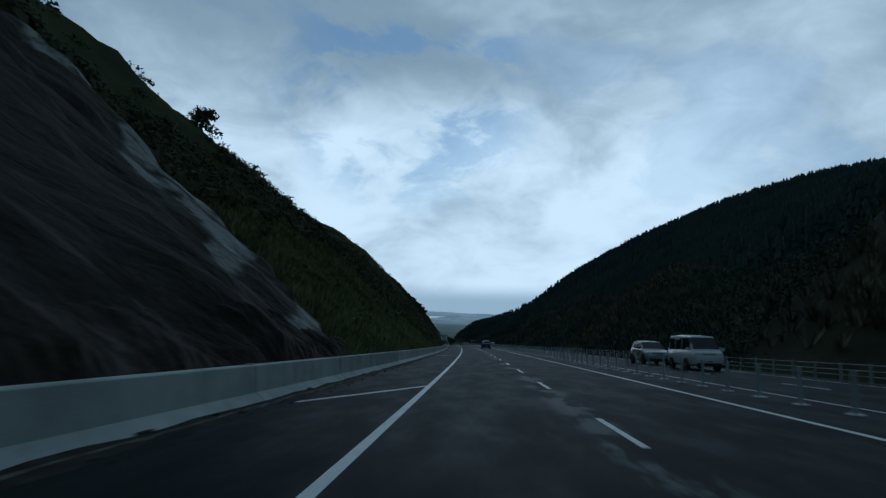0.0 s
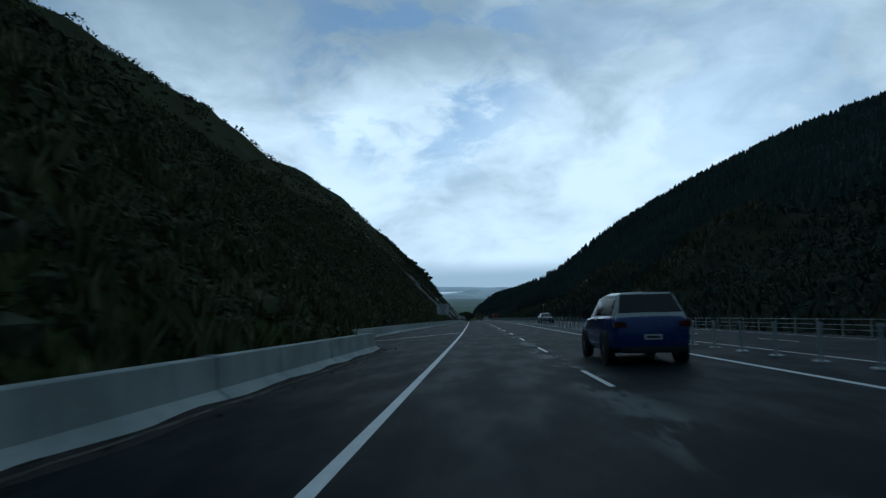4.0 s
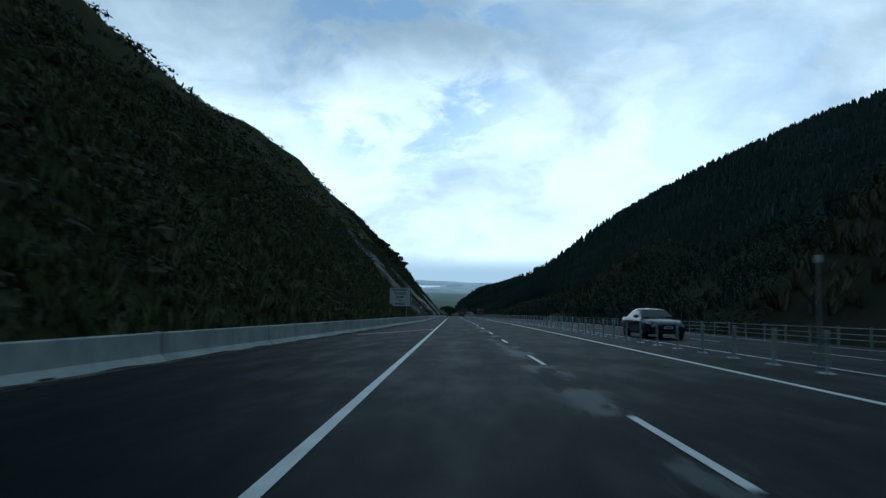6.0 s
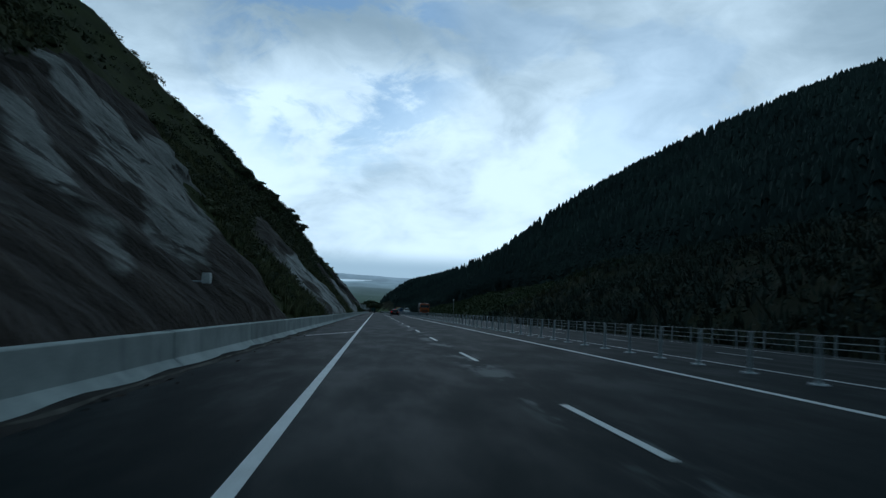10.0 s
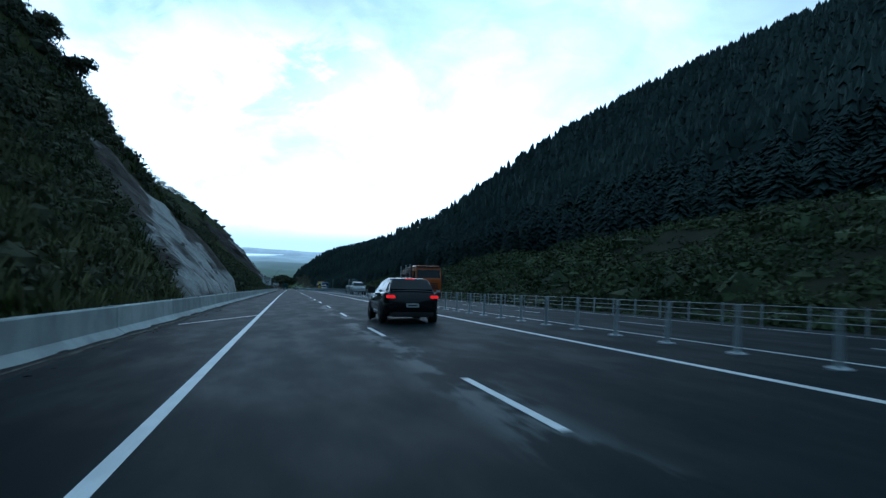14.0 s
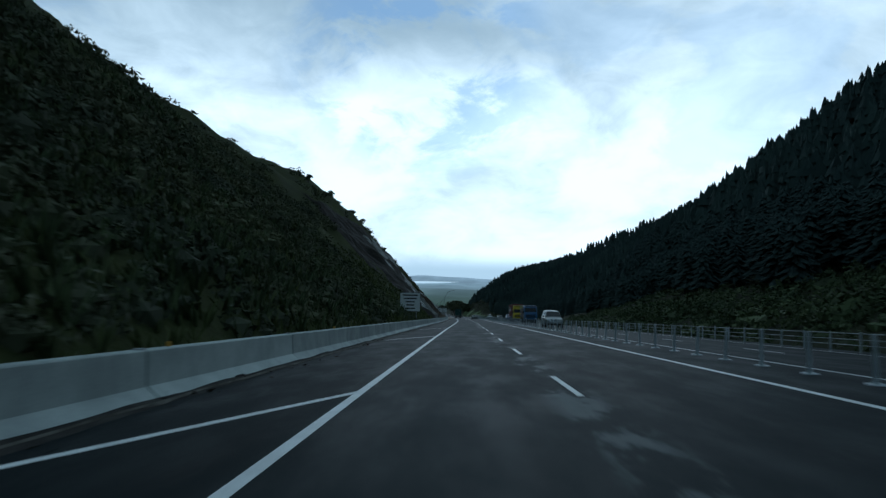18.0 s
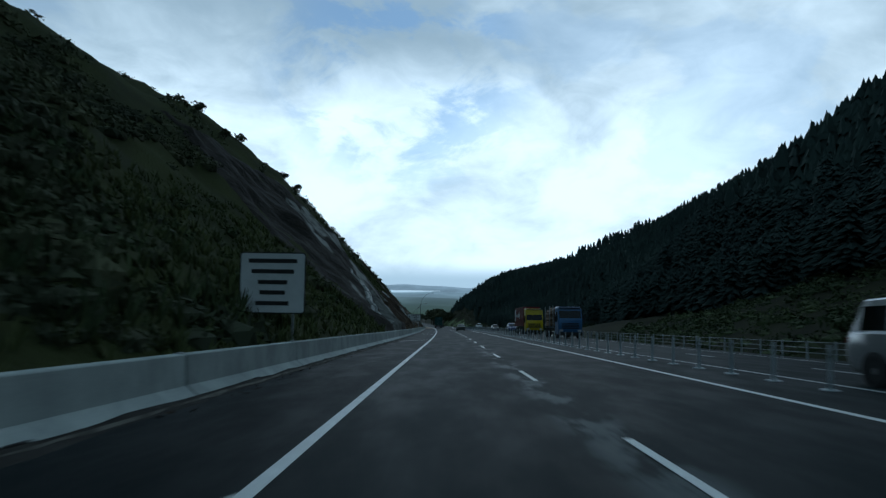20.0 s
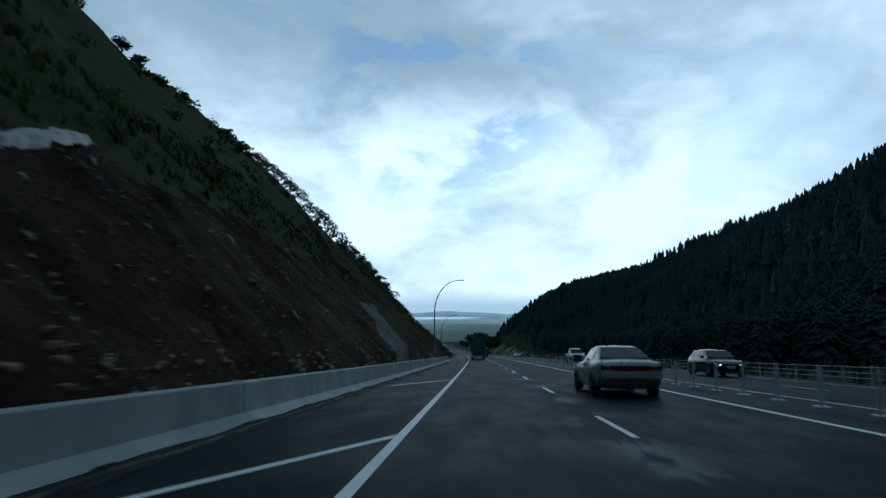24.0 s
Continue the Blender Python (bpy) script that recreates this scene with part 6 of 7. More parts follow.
SHAPES = {
    # length, half width, body stations (y, bottom, top, half width), roof line (windscreen foot, top, tail top, tail foot), roof half width, wheel radius, axles
    "hatch": (4.25, [(2.12, 0.34, 0.60, 0.60), (1.98, 0.22, 0.74, 0.80), (1.45, 0.19, 0.87, 0.89), (0.9, 0.19, 0.95, 0.905), (0, 0.19, 0.98, 0.905), (-1.2, 0.19, 1.01, 0.90), (-1.8, 0.22, 1.02, 0.875), (-2.06, 0.30, 0.97, 0.81), (-2.12, 0.42, 0.86, 0.76)], ((1.0, 0.95), (0.25, 1.40), (-1.55, 1.42), (-1.98, 1.02)), 0.80, 0.62, 0.32, (1.32, -1.29)),
    "suv": (4.5, [(2.25, 0.42, 0.72, 0.64), (2.1, 0.28, 0.90, 0.84), (1.5, 0.25, 1.03, 0.91), (0.95, 0.25, 1.10, 0.92), (0, 0.25, 1.12, 0.92), (-1.3, 0.25, 1.14, 0.915), (-1.95, 0.28, 1.14, 0.89), (-2.2, 0.36, 1.06, 0.83), (-2.25, 0.48, 0.95, 0.78)], ((1.05, 1.08), (0.3, 1.62), (-1.75, 1.65), (-2.12, 1.13)), 0.83, 0.66, 0.36, (1.38, -1.33)),
    "sedan": (4.75, [(2.37, 0.36, 0.60, 0.62), (2.22, 0.24, 0.72, 0.80), (1.5, 0.20, 0.85, 0.87), (0.95, 0.20, 0.92, 0.88), (0, 0.20, 0.93, 0.88), (-1.2, 0.20, 0.96, 0.88), (-1.75, 0.22, 0.99, 0.87), (-2.2, 0.26, 0.98, 0.84), (-2.34, 0.36, 0.92, 0.80), (-2.38, 0.44, 0.84, 0.77)], ((1.0, 0.92), (0.2, 1.34), (-0.95, 1.36), (-1.72, 0.99)), 0.79, 0.60, 0.31, (1.4, -1.35)),
    "van": (4.7, [(2.35, 0.42, 0.80, 0.72), (2.25, 0.28, 1.00, 0.82), (1.95, 0.25, 1.12, 0.845), (1.0, 0.25, 1.16, 0.85), (-1.0, 0.25, 1.16, 0.85), (-2.2, 0.27, 1.16, 0.845), (-2.32, 0.34, 1.10, 0.82), (-2.35, 0.5, 0.95, 0.8)], ((2.0, 1.10), (1.25, 1.90), (-2.1, 1.96), (-2.28, 1.14)), 0.80, 0.68, 0.32, (1.15, -1.4)),
    "mpv": (4.85, [(2.42, 0.40, 0.72, 0.66), (2.28, 0.26, 0.90, 0.84), (1.75, 0.22, 1.03, 0.905), (1.2, 0.22, 1.10, 0.92), (0, 0.22, 1.12, 0.92), (-1.5, 0.22, 1.14, 0.915), (-2.2, 0.26, 1.14, 0.89), (-2.38, 0.34, 1.06, 0.84), (-2.42, 0.46, 0.95, 0.8)], ((1.4, 1.08), (0.55, 1.74), (-2.0, 1.80), (-2.33, 1.12)), 0.83, 0.68, 0.33, (1.5, -1.4)),
    "ute": (5.3, [(2.65, 0.50, 0.85, 0.70), (2.5, 0.36, 1.02, 0.86), (1.7, 0.32, 1.12, 0.92), (1.15, 0.32, 1.15, 0.925), (0, 0.32, 1.16, 0.925), (-1.2, 0.32, 1.17, 0.92), (-2.4, 0.34, 1.18, 0.91), (-2.6, 0.42, 1.14, 0.88), (-2.65, 0.5, 1.0, 0.85)], ((1.15, 1.14), (0.4, 1.76), (-0.85, 1.80), (-1.15, 1.16)), 0.84, 0.68, 0.38, (1.65, -1.55)),
}


def car(kind, m, colour, label, braking=False, beams=False, pale_roof=None, group=""):
    length, stations, roof, half, top_half, wr, axles = SHAPES[kind]
    e = thing({"ute": "pickup_truck", "van": "van", "mpv": "minivan"}.get(kind, "car"), label, {"ute": "pickup", "van": "van", "mpv": "minivan"}.get(kind, "car"), m, group)
    bm = bmesh.new()
    loft(bm, [body_ring(*s) for s in stations])
    smooth_part("body", bm, e, colour)
    for y in axles:
        for s in (-1, 1):
            bm = bmesh.new()
            tube(bm, (s * (half + 0.055), y, wr), (s * (half + 0.115), y, wr), wr * 1.16, wr * 1.16, 22)
            part("wheel_arch", bm, e, TRIM)
    a, b, c, d = roof
    bm = bmesh.new()
    rings = []
    for (y, z), hw in ((a, half * 0.96), (b, top_half), ((b[0] * 0.5 + c[0] * 0.5, max(b[1], c[1]) + 0.035), top_half + 0.01), (c, top_half - 0.01), (d, half * 0.93)):
        zb = 0.9 if kind not in ("van", "mpv", "ute", "suv") else 1.0
        base = half
        rings.append([(-base, y, zb), (-hw, y, z - 0.05), (-hw * 0.86, y, z), (0, y, z + 0.02), (hw * 0.86, y, z), (hw, y, z - 0.05), (base, y, zb)])
    loft(bm, rings)
    smooth_part("roof", bm, e, pale_roof or colour, "pale roof" if pale_roof else "")
    belt_f = (half * 0.985, a[1] + 0.03)

    def side(s, y0, y1, z0, z1):
        def at(y, z):
            zt = np.interp(-y, [-a[0], -b[0], -c[0], -d[0]], [a[1], b[1], c[1], d[1]])
            lo = 0.9 if kind not in ("van", "mpv", "ute", "suv") else 1.0
            u = (z - lo) / max(float(zt) - 0.05 - lo, 0.05)
            return (s * (half + (top_half - half) * min(max(u, 0), 1)), y, z)
        return [at(y0, z0), at(y1, z0), at(y1 if y1 < b[0] else y1, z1), at(y0, z1)]

    zl, zh = a[1] + 0.06, min(b[1], c[1]) - 0.10
    span = [(b[0] + 0.02, (b[0] + c[0]) / 2 + 0.05), ((b[0] + c[0]) / 2 - 0.05, c[0] + 0.08)]
    if kind in ("van", "mpv"):
        t = (b[0] - c[0]) / 3
        span = [(b[0], b[0] - t + 0.05), (b[0] - t - 0.05, b[0] - 2 * t + 0.05), (b[0] - 2 * t - 0.05, c[0] + 0.05)]
    for s in (-1, 1):
        for y0, y1 in span:
            bm = bmesh.new()
            q = side(s, y0, y1, zl, zh)
            slab(bm, q if s < 0 else q[::-1], 0.014)
            part("side_window", bm, e, GLASS)
        bm = bmesh.new()
        q = [side(s, a[0] - 0.16, b[0] + 0.06, zl, zh)[0], side(s, a[0] - 0.16, b[0] + 0.06, zl, zh)[1], side(s, b[0] + 0.1, b[0] + 0.06, zl, zh)[2], side(s, b[0] + 0.12, b[0] + 0.1, zl, zh)[3]]
        slab(bm, q if s < 0 else q[::-1], 0.014)
        part("quarter_window", bm, e, GLASS)
        bm = bmesh.new()
        box(bm, s * (half + 0.06), s * (half + 0.24), a[0] - 0.42, a[0] - 0.27, a[1] + 0.02, a[1] + 0.17, 0.03)
        part("mirror", bm, e, TRIM if colour is not WHITE_CAR else colour)
        bm = bmesh.new()
        for yy in (span[0][0] + 0.02, span[0][1] - 0.05):
            box(bm, s * (half + 0.098), s * (half + 0.116), yy - 0.09, yy + 0.09, zl - 0.16, zl - 0.13, 0.005)
        part("door_handle", bm, e, TRIM)
    for p0, p1, w0, w1, nm in ((a, b, half * 0.90, top_half * 0.93, "windscreen"), (d, c, half * 0.86, top_half * 0.9, "rear_window")):
        lo, hi = lerp(p0, p1, 0.12), lerp(p0, p1, 0.90)
        bm = bmesh.new()
        q = [(-w0, lo[0], lo[1] + 0.0), (w0, lo[0], lo[1]), (w1, hi[0], hi[1]), (-w1, hi[0], hi[1])]
        slab(bm, q if nm == "rear_window" else [q[1], q[0], q[3], q[2]], 0.03)
        part(nm, bm, e, GLASS)
    yr, yf = -length / 2, length / 2
    zt = stations[-2][2]
    for s in (-1, 1):
        bm = bmesh.new()
        x0, x1 = s * half * 0.70, s * (half + 0.03)
        box(bm, min(x0, x1), max(x0, x1), yr - 0.02, yr + 0.16, zt - (0.17 if braking else 0.21), zt - 0.07, 0.02)
        part("tail_light", bm, e, BRAKE if braking else RED_LENS, "lit red tail light" if braking else "red tail light")
        bm = bmesh.new()
        x0, x1 = s * half * 0.52, s * half * 0.92
        zf = stations[1][2]
        box(bm, min(x0, x1), max(x0, x1), yf - 0.24, yf - 0.035, zf - 0.2, zf - 0.05, 0.03)
        lamp = part("headlight", bm, e, LENS)
        if beams:
            bm = bmesh.new()
            tube(bm, (s * half * 0.66, yf - 0.06, zf - 0.125), (s * half * 0.66, yf - 0.028, zf - 0.125), 0.055, 0.06, 14)
            part("bulb", bm, lamp, BEAM, "lit bulb of the headlight")
    if kind == "sedan":
        bm = bmesh.new()
        box(bm, -half * 0.71, half * 0.71, yr - 0.03, yr + 0.1, zt - 0.21, zt - 0.07, 0.015)
        part("tail_panel", bm, e, RED_LENS, "dark red strip between the tail lights")
        bm = bmesh.new()
        box(bm, -half * 1.0, half * 1.0, yr - 0.16, yr + 0.2, zt - 0.42, zt - 0.27, 0.035)
        part("bumper_strip", bm, e, colour)
    if braking:
        bm = bmesh.new()
        box(bm, -0.16, 0.16, c[0] - 0.06, c[0] - 0.02, c[1] - 0.03, c[1] + 0.01, 0.01)
        part("brake_light", bm, e, BRAKE, "lit high brake light")
    for y0, y1, z0, nm in ((yr - 0.012, yr + 0.05, stations[-1][1] + 0.10, "number_plate"), (yf - 0.03, yf + 0.012, 0.46, "number_plate")):
        bm = bmesh.new()
        box(bm, -0.2, 0.2, y0, y1, z0, z0 + 0.12, 0.008)
        p = part(nm, bm, e, PLATE)
        bm = bmesh.new()
        yy = (y0 - 0.004, y0) if y0 < 0 else (y1, y1 + 0.004)
        box(bm, -0.15, 0.15, yy[0], yy[1], z0 + 0.035, z0 + 0.085)
        part("lettering", bm, p, TRIM)
    for y0, y1, nm in ((yr - 0.005, yr + 0.2, "rear_bumper"), (yf - 0.2, yf + 0.005, "front_bumper")):
        bm = bmesh.new()
        box(bm, -half * 0.88, half * 0.88, y0, y1, stations[1][1] + 0.0, stations[1][1] + 0.2, 0.05)
        part(nm, bm, e, TRIM)
    bm = bmesh.new()
    for k in range(3):
        z = stations[1][2] - 0.2 + 0.055 * k
        box(bm, -half * 0.46, half * 0.46, yf - 0.12, yf - 0.02, z, z + 0.03, 0.008)
    part("grille", bm, e, TRIM)
    add_wheels(e, [(s * (half + 0.02), y) for s in (-1, 1) for y in axles], wr, 0.22)
    return e


WHITE_CAR = paint("white_car_paint", (0.62, 0.64, 0.65))
SILVER = paint("silver_car_paint", (0.36, 0.38, 0.39), 0.3, 0.5)
SAGE = paint("pale_green_silver_paint", (0.27, 0.31, 0.30), 0.3, 0.4)
BLACK_CAR = paint("black_car_paint", (0.010, 0.010, 0.012), 0.18)
BLUE_CAR = paint("blue_car_paint", (0.018, 0.045, 0.19), 0.22)
NAVY_CAR = paint("dark_blue_car_paint", (0.012, 0.020, 0.045), 0.22)

LANE_R, OPP_IN, OPP_OUT = 5.2, 11.0, 14.3
car("suv", stand(LANE_R, 133.6), BLUE_CAR, "dark blue family car with a pale roof in the overtaking lane", pale_roof=WHITE_CAR)
car("van", stand(OPP_OUT, 36.5, turn=180), WHITE_CAR, "white minibus van coming up the far side")
car("suv", stand(OPP_OUT, 45.6, turn=180), SILVER, "silver car coming up the far side behind the van")
car("sedan", stand(OPP_IN, 203.5, turn=180), NAVY_CAR, "dark blue sedan coming up the far side")
car("hatch", stand(5.0, 414.0), BLACK_CAR, "black hatchback braking with lit tail lights", braking=True)
car("mpv", stand(OPP_IN, 575.0, turn=180), SILVER, "silver minivan with a roof rail on the far side")
car("suv", stand(OPP_OUT, 680.0, turn=180), BLUE_CAR, "blue sport utility car coming up the far side")
car("sedan", stand(5.3, 697.8), SAGE, "older pale green-silver sedan in the overtaking lane")
car("hatch", stand(14.4, 714.0, turn=180), BLACK_CAR, "black car with lit headlights coming up the far side", beams=True)
car("ute", stand(13.9, 759.0, turn=180), WHITE_CAR, "white pickup coming up the far side")
car("hatch", stand(14.3, 862.0, turn=180), WHITE_CAR, "white car far down the opposite carriageway")
car("hatch", stand(4.9, 863.0), BLACK_CAR, "dark car ahead of the truck")
car("suv", stand(5.0, 905.0), BLUE_CAR, "blue car far ahead in the overtaking lane")
ute = car("ute", stand(OPP_IN, 483.0, turn=180), WHITE_CAR, "white pickup towing a boat trailer up the far side")


def boat_trailer(m):
    e = thing("boat_trailer", "boat trailer with a grey inflatable boat behind the pickup", "trailer", m)
    bm = bmesh.new()
    for s in (-0.75, 0.75):
        box(bm, s - 0.04, s + 0.04, -2.4, 1.6, 0.5, 0.6, 0.01)
    for y in (-2.2, -0.6, 1.2):
        box(bm, -0.8, 0.8, y - 0.04, y + 0.04, 0.5, 0.58, 0.01)
    tube(bm, (-0.7, 1.5, 0.55), (0, 3.0, 0.55), 0.04)
    tube(bm, (0.7, 1.5, 0.55), (0, 3.0, 0.55), 0.04)
    part("frame", bm, e, GALV)
    bm = bmesh.new()
    for s in (-0.72, 0.72):
        tube(bm, (s, -2.5, 1.05), (s, 1.2, 1.05), 0.27, 0.27, 12)
        tube(bm, (s, 1.2, 1.05), (0, 2.5, 1.25), 0.27, 0.2, 12)
    box(bm, -0.6, 0.6, -2.3, 1.3, 0.72, 0.86, 0.04)
    part("hull", bm, e, SIGN_GREY)
    bm = bmesh.new()
    for y in (-1.7, -0.2):
        for s in (-0.6, 0.6):
            tube(bm, (s, y, 1.0), (s, y, 2.25), 0.03)
    for z in (1.6, 1.95, 2.25):
        for s in (-0.6, 0.6):
            tube(bm, (s, -1.7, z), (s, -0.2, z), 0.025)
        tube(bm, (-0.6, -1.7, z), (0.6, -1.7, z), 0.025)
    part("rack", bm, e, GALV)
    bm = bmesh.new()
    box(bm, -0.25, 0.25, -2.95, -2.45, 0.8, 1.6, 0.08)
    part("outboard_motor", bm, e, TRIM)
    add_wheels(e, [(s * 0.98, y) for s in (-1, 1) for y in (-0.6,)], 0.32, 0.22)
    return e


boat_trailer(stand(OPP_IN, 489.3, turn=180))


# ---- trucks ----
def truck_cab(e, y, w, h, colour, label=""):
    """A cab-over tractor cab whose front face stands at y."""
    bm = bmesh.new()
    rings = []
    for yy, z0, z1, hw in ((y, 0.55, 2.0, w * 0.47), (y - 0.08, 0.42, 2.15, w * 0.5), (y - 0.35, 0.42, h - 0.18, w * 0.5), (y - 0.6, 0.42, h, w * 0.495), (y - 2.1, 0.6, h + 0.05, w * 0.49)):
        rings.append([(-hw, yy, z0), (-hw, yy, z1 - 0.12), (-hw * 0.92, yy, z1), (hw * 0.92, yy, z1), (hw, yy, z1 - 0.12), (hw, yy, z0)])
    loft(bm, rings)
    smooth_part("cab", bm, e, colour, label)
    bm = bmesh.new()
    slab(bm, [(w * 0.46, y - 0.075, 1.98), (-w * 0.46, y - 0.075, 1.98), (-w * 0.45, y - 0.08 - 0.27 * (0.72 / (h - 2.33)), 2.87), (w * 0.45, y - 0.08 - 0.27 * (0.72 / (h - 2.33)), 2.87)], 0.05)
    part("windscreen", bm, e, GLASS)
    for s in (-1, 1):
        bm = bmesh.new()
        box(bm, s * w * 0.5 - 0.008, s * w * 0.5 + 0.008, y - 1.35, y - 0.5, 1.9, 2.75, 0.005)
        part("side_window", bm, e, GLASS)
        bm = bmesh.new()
        box(bm, s * (w * 0.5 + 0.08), s * (w * 0.5 + 0.3), y - 0.3, y - 0.18, 1.7, 2.35, 0.03)
        part("mirror", bm, e, TRIM)
        bm = bmesh.new()
        box(bm, s * w * 0.3, s * w * 0.46, y - 0.05, y + 0.03, 0.72, 0.92, 0.02) if s > 0 else box(bm, s * w * 0.46, s * w * 0.3, y - 0.05, y + 0.03, 0.72, 0.92, 0.02)
        part("headlight", bm, e, LENS)
    bm = bmesh.new()
    for k in range(4):
        box(bm, -w * 0.36, w * 0.36, y - 0.02, y + 0.025, 1.02 + 0.16 * k, 1.12 + 0.16 * k, 0.012)
    part("grille", bm, e, TRIM)
    bm = bmesh.new()
    box(bm, -w * 0.5, w * 0.5, y - 0.25, y + 0.06, 0.32, 0.66, 0.05)
    part("front_bumper", bm, e, TRIM)
    bm = bmesh.new()
    box(bm, -w * 0.46, w * 0.46, y - 0.62, y - 0.2, h - 0.16, h - 0.06, 0.02)
    part("sun_visor", bm, e, TRIM)


def chassis(e, y0, y1, axles, r=0.5, w=2.45):
    bm = bmesh.new()
    for s in (-0.42, 0.42):
        box(bm, s - 0.05, s + 0.05, y0, y1, 0.75, 1.0, 0.01)
    for y in axles:
        box(bm, -0.95, 0.95, y - 0.08, y + 0.08, r - 0.08, r + 0.08, 0.02)
    part("chassis", bm, e, TRIM)
    add_wheels(e, [(s * (w / 2 - 0.16), y) for s in (-1, 1) for y in axles], r, 0.3)


def box_body(e, y0, y1, z0, z1, w, colour, label, ribs=0.6):
    bm = bmesh.new()
    box(bm, -w / 2, w / 2, y0, y1, z0, z1, 0.04)
    part("box_body", bm, e, colour, label)
    for s in (-1, 1):
        y = y0 + 0.3
        bm = bmesh.new()
        while y < y1 - 0.2:
            box(bm, s * w / 2 - 0.012, s * w / 2 + 0.012, y - 0.02, y + 0.02, z0 + 0.1, z1 - 0.12)
            y += ribs
        part("curtain_ribs", bm, e, colour)
    bm = bmesh.new()
    for x in (-w / 2 + 0.06, -0.04, 0.04, w / 2 - 0.06):
        box(bm, x - 0.03, x + 0.03, y0 - 0.025, y0 + 0.01, z0 + 0.05, z1 - 0.05)
    for z in (z0 + 0.08, (z0 + z1) / 2, z1 - 0.1):
        box(bm, -w / 2 + 0.04, w / 2 - 0.04, y0 - 0.02, y0 + 0.01, z - 0.05, z + 0.05)
    part("door_frame", bm, e, colour)
    bm = bmesh.new()
    for x in (-0.45, -0.2, 0.2, 0.45):
        tube(bm, (x, y0 - 0.04, z0 + 0.1), (x, y0 - 0.04, z1 - 0.1), 0.018, None, 6)
    part("door_bars", bm, e, GALV)


TEAL = paint("teal_curtain", (0.018, 0.085, 0.080), 0.6)
RED_BOX = paint("red_curtain", (0.16, 0.020, 0.024), 0.6)
YELLOW = paint("yellow_cab_paint", (0.62, 0.46, 0.012), 0.35)
ORANGE = paint("orange_cab_paint", (0.48, 0.10, 0.015), 0.35)
CAB_BLUE = paint("blue_white_cab_paint", (0.06, 0.16, 0.33), 0.35)
LOG_BARK = surface("log_bark", (0.14, 0.085, 0.055), (0.26, 0.18, 0.12), 0.5, 0.85, 0.05, 0.6, 0.02, vary=0.5)
LOG_END = surface("log_end", (0.42, 0.30, 0.18), (0.55, 0.41, 0.26), 0.15, 0.8, 0.02, 0.2, 0.004, vary=0.4)

e = thing("curtainsider_truck", "teal curtain-sided truck and trailer with its rear doors shut", "truck", stand(1.75, 792.5))
box_body(e, 0, 9.2, 1.15, 4.15, 2.5, TEAL, "teal rear doors and curtain sides")
box_body(e, 10.4, 18.0, 1.15, 4.15, 2.5, TEAL, "")
truck_cab(e, 20.6, 2.45, 3.4, WHITE_CAR)
chassis(e, 0.1, 20.2, (1.0, 2.3, 7.6, 8.9, 11.6, 12.9, 19.2))
for s in (-1, 1):
    bm = bmesh.new()
    box(bm, s * 0.95 - 0.25, s * 0.95 + 0.25, -0.02, 0.04, 0.3, 0.95, 0.01)
    part("mud_flap", bm, e, TRIM)
    bm = bmesh.new()
    box(bm, s * 0.95 - 0.22, s * 0.95 + 0.22, -0.05, 0.02, 1.0, 1.13, 0.015)
    part("tail_light", bm, e, RED_LENS, "red tail lights")
bm = bmesh.new()
box(bm, -1.1, 1.1, -0.03, 0.06, 0.55, 0.68, 0.015)
part("rear_bar", bm, e, PLATE, "pale reflective bar")

e = thing("delivery_truck", "yellow cab pulling a long red curtain-sided trailer", "truck", stand(OPP_OUT, 653.0, turn=180))
truck_cab(e, 0.0, 2.5, 3.75, YELLOW, "bright yellow cab")
box_body(e, -13.4, -2.9, 1.2, 4.1, 2.5, RED_BOX, "dark red curtain sides")
chassis(e, -13.2, -0.6, (-1.3, -4.6, -5.9, -10.6, -11.9))
for s in (-1, 1):
    bm = bmesh.new()
    box(bm, min(s * 1.255, s * 1.275), max(s * 1.255, s * 1.275), -12.8, -11.6, 2.0, 3.8, 0.004)
    part("panel_sign", bm, e, PLATE, "white panel on the red side")
    for k, (w0, z0, z1) in enumerate(((-8.6, 2.6, 3.1),)):
        for j in range(8):
            bm = bmesh.new()
            y0 = w0 - 0.55 * j - (0.3 if j > 2 else 0)
            box(bm, min(s * 1.255, s * 1.27), max(s * 1.255, s * 1.27), y0, y0 + 0.38, z0, z1 - (0.1 if j not in (0, 3) else 0), 0.004)
            part("lettering", bm, e, PLATE, "white lettering shape")
    bm = bmesh.new()
    r = bmesh.ops.create_cone(bm, cap_ends=True, segments=4, radius1=0.62, radius2=0.62, depth=0.02)
    bmesh.ops.transform(bm, matrix=Matrix.Translation((s * 1.265, -7.4, 2.85)) @ Matrix.Rotation(radians(90), 4, "Y"), verts=r["verts"])
    part("emblem", bm, e, PLATE, "white diamond emblem")

log_mesh = {}


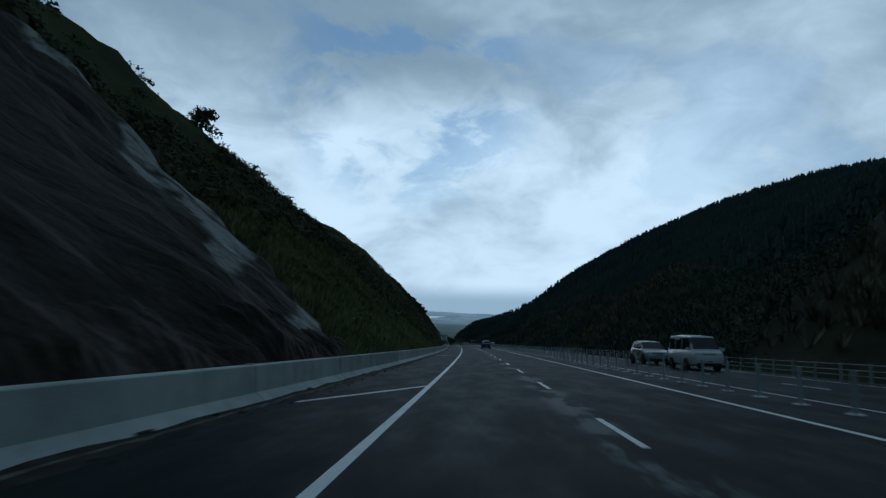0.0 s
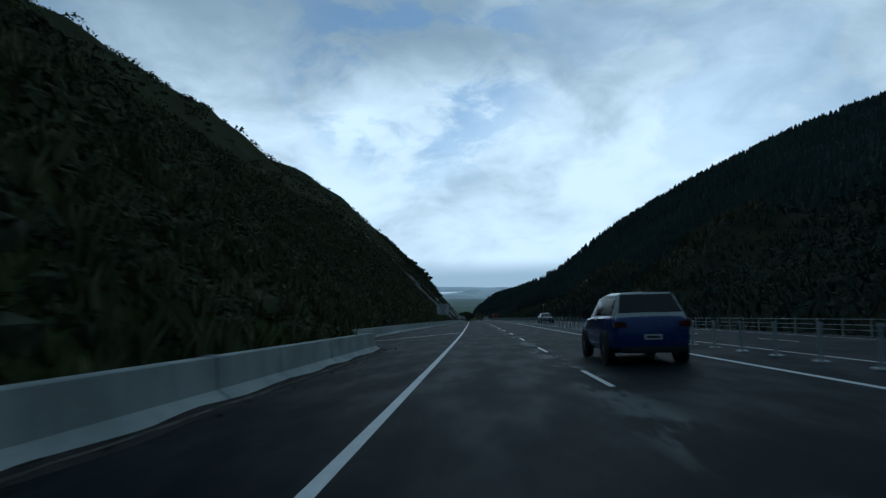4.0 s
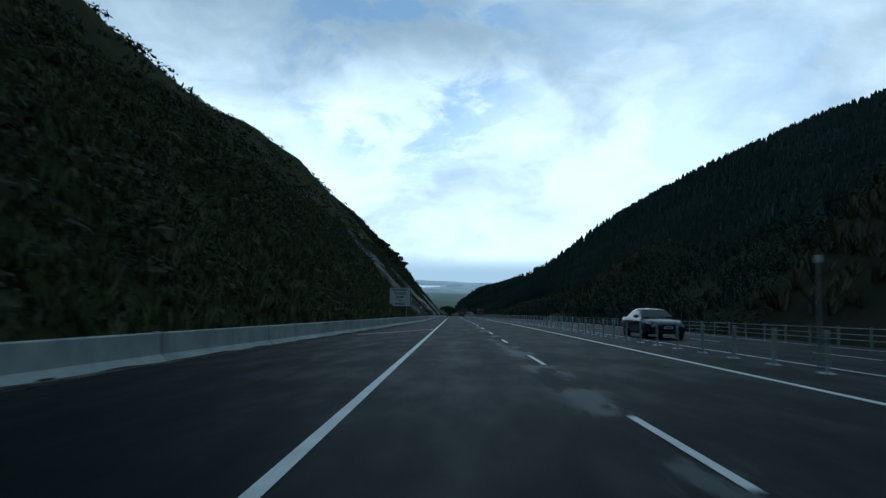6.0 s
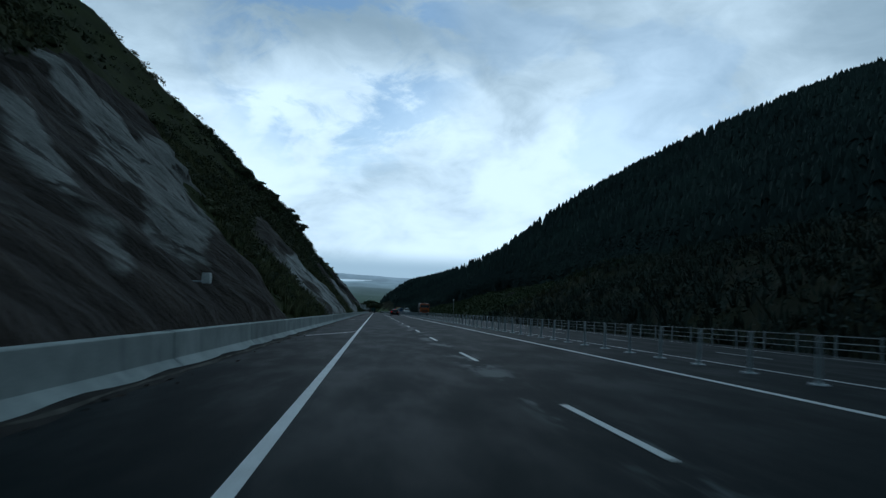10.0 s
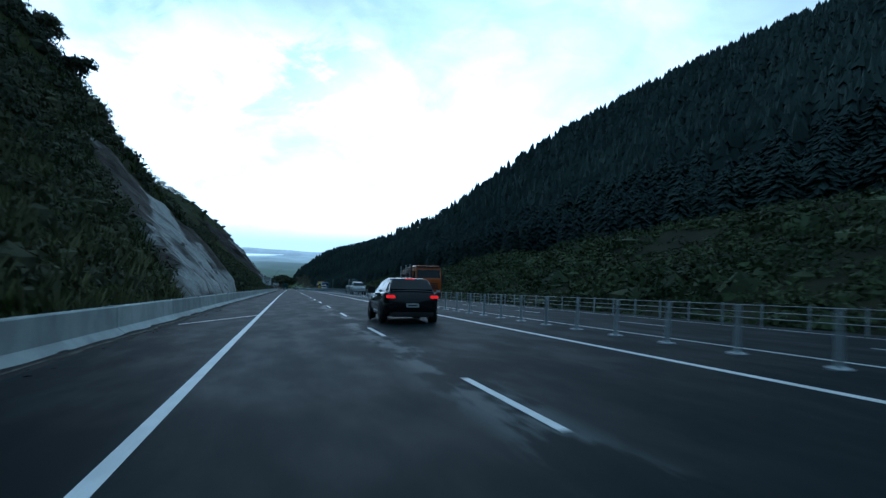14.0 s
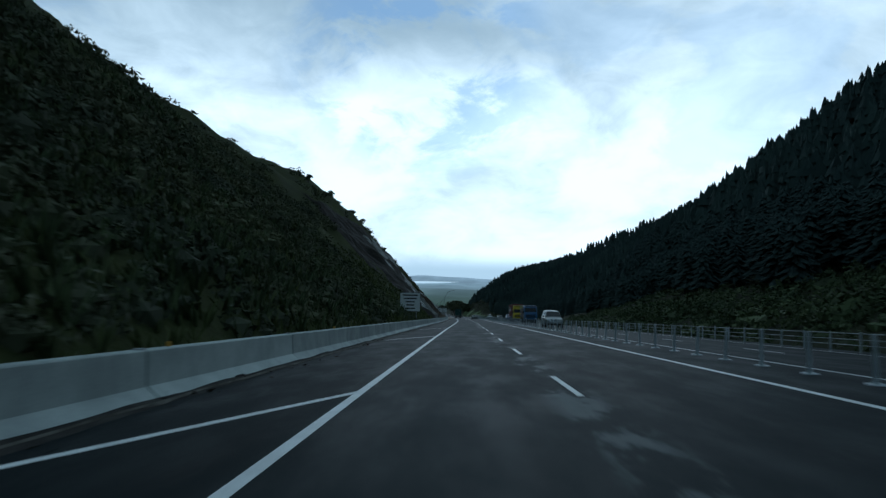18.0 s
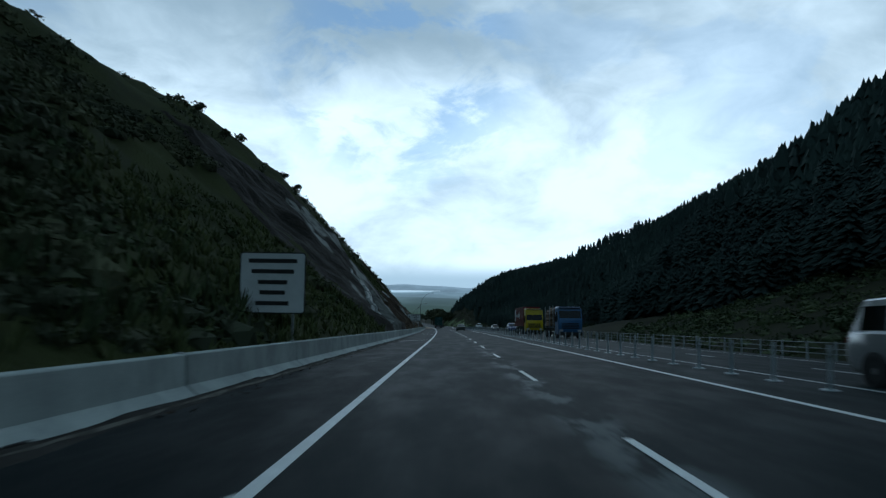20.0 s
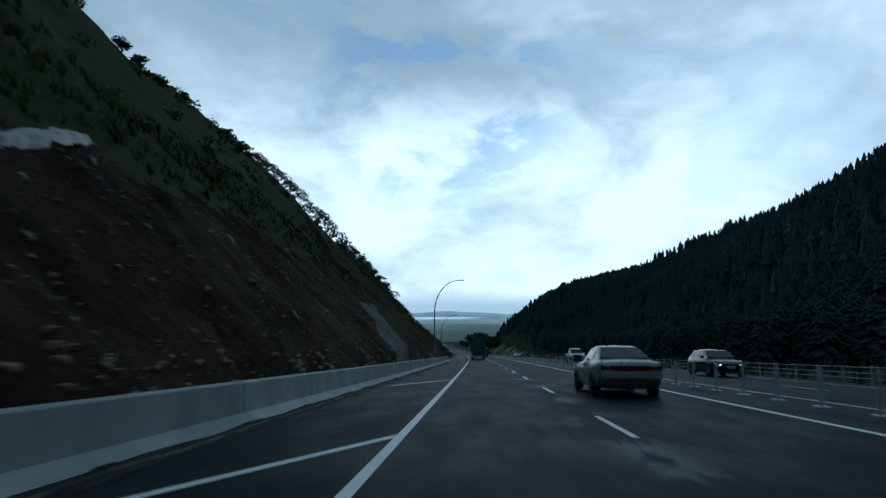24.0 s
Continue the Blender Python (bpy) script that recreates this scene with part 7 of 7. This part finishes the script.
def log_data(r, length):
    key = (r, length)
    if key not in log_mesh:
        bm = bmesh.new()
        tube(bm, (0, -length / 2, 0), (0, length / 2, 0), r, r * 0.86, 10)
        me = keep_mesh("log", bm, LOG_BARK)
        me.materials.append(LOG_END)
        for p in me.polygons:
            if len(p.vertices) > 4:
                p.material_index = 1
            else:
                p.use_smooth = True
        log_mesh[key] = me
    return log_mesh[key]


def log_load(base, y0, y1, label, seed):
    rr = random.Random(seed)
    e = thing("log_load", label, "logs", base, "log loads")
    length = y1 - y0
    for row in range(7):
        n = 7 if row % 2 == 0 else 6
        if row == 6:
            n = 4
        for k in range(n):
            x = (k - (n - 1) / 2) * 0.335
            o = part("log", log_data(0.165, round(length, 1)), e)
            o.matrix_basis = Matrix.Translation((x + 0.02 * rr.random(), (y0 + y1) / 2 + 0.35 * (rr.random() - 0.5), 1.42 + row * 0.30)) @ Matrix.Rotation(rr.random() * 6, 4, "Y")
    return e


def log_truck(m, colour, label, trailer=True):
    e = thing("log_truck", label, "truck", m, "log trucks")
    truck_cab(e, 0.0, 2.5, 3.3, colour)
    axles = (-1.4, -6.6, -7.9, -13.4, -14.7, -20.4, -21.7)
    chassis(e, -22.6 if trailer else -9.3, -0.6, axles if trailer else axles[:3])
    for y in (-3.4, -5.6, -8.6, -12.2, -15.6, -18.6, -21.8)[:7 if trailer else 3]:
        bm = bmesh.new()
        box(bm, -1.22, 1.22, y - 0.07, y + 0.07, 1.05, 1.22, 0.01)
        for s in (-1.2, 1.2):
            box(bm, s - 0.05, s + 0.05, y - 0.06, y + 0.06, 1.1, 3.5, 0.01)
        part("bolster", bm, e, GALV)
    bm = bmesh.new()
    box(bm, -1.2, 1.2, -2.55, -2.4, 1.0, 3.4, 0.03)
    part("headboard", bm, e, TRIM)
    log_load(m, -9.2, -2.9, "load of pale cut logs held by steel stakes", 1)
    if trailer:
        log_load(m, -22.4, -11.6, "long load of brown logs on the trailer", 2)
    return e


log_truck(stand(OPP_OUT, 450.5, turn=180), ORANGE, "orange log truck loaded with logs", trailer=False)
log_truck(stand(OPP_OUT, 628.0, turn=180), CAB_BLUE, "blue and white log truck loaded with logs", trailer=False)
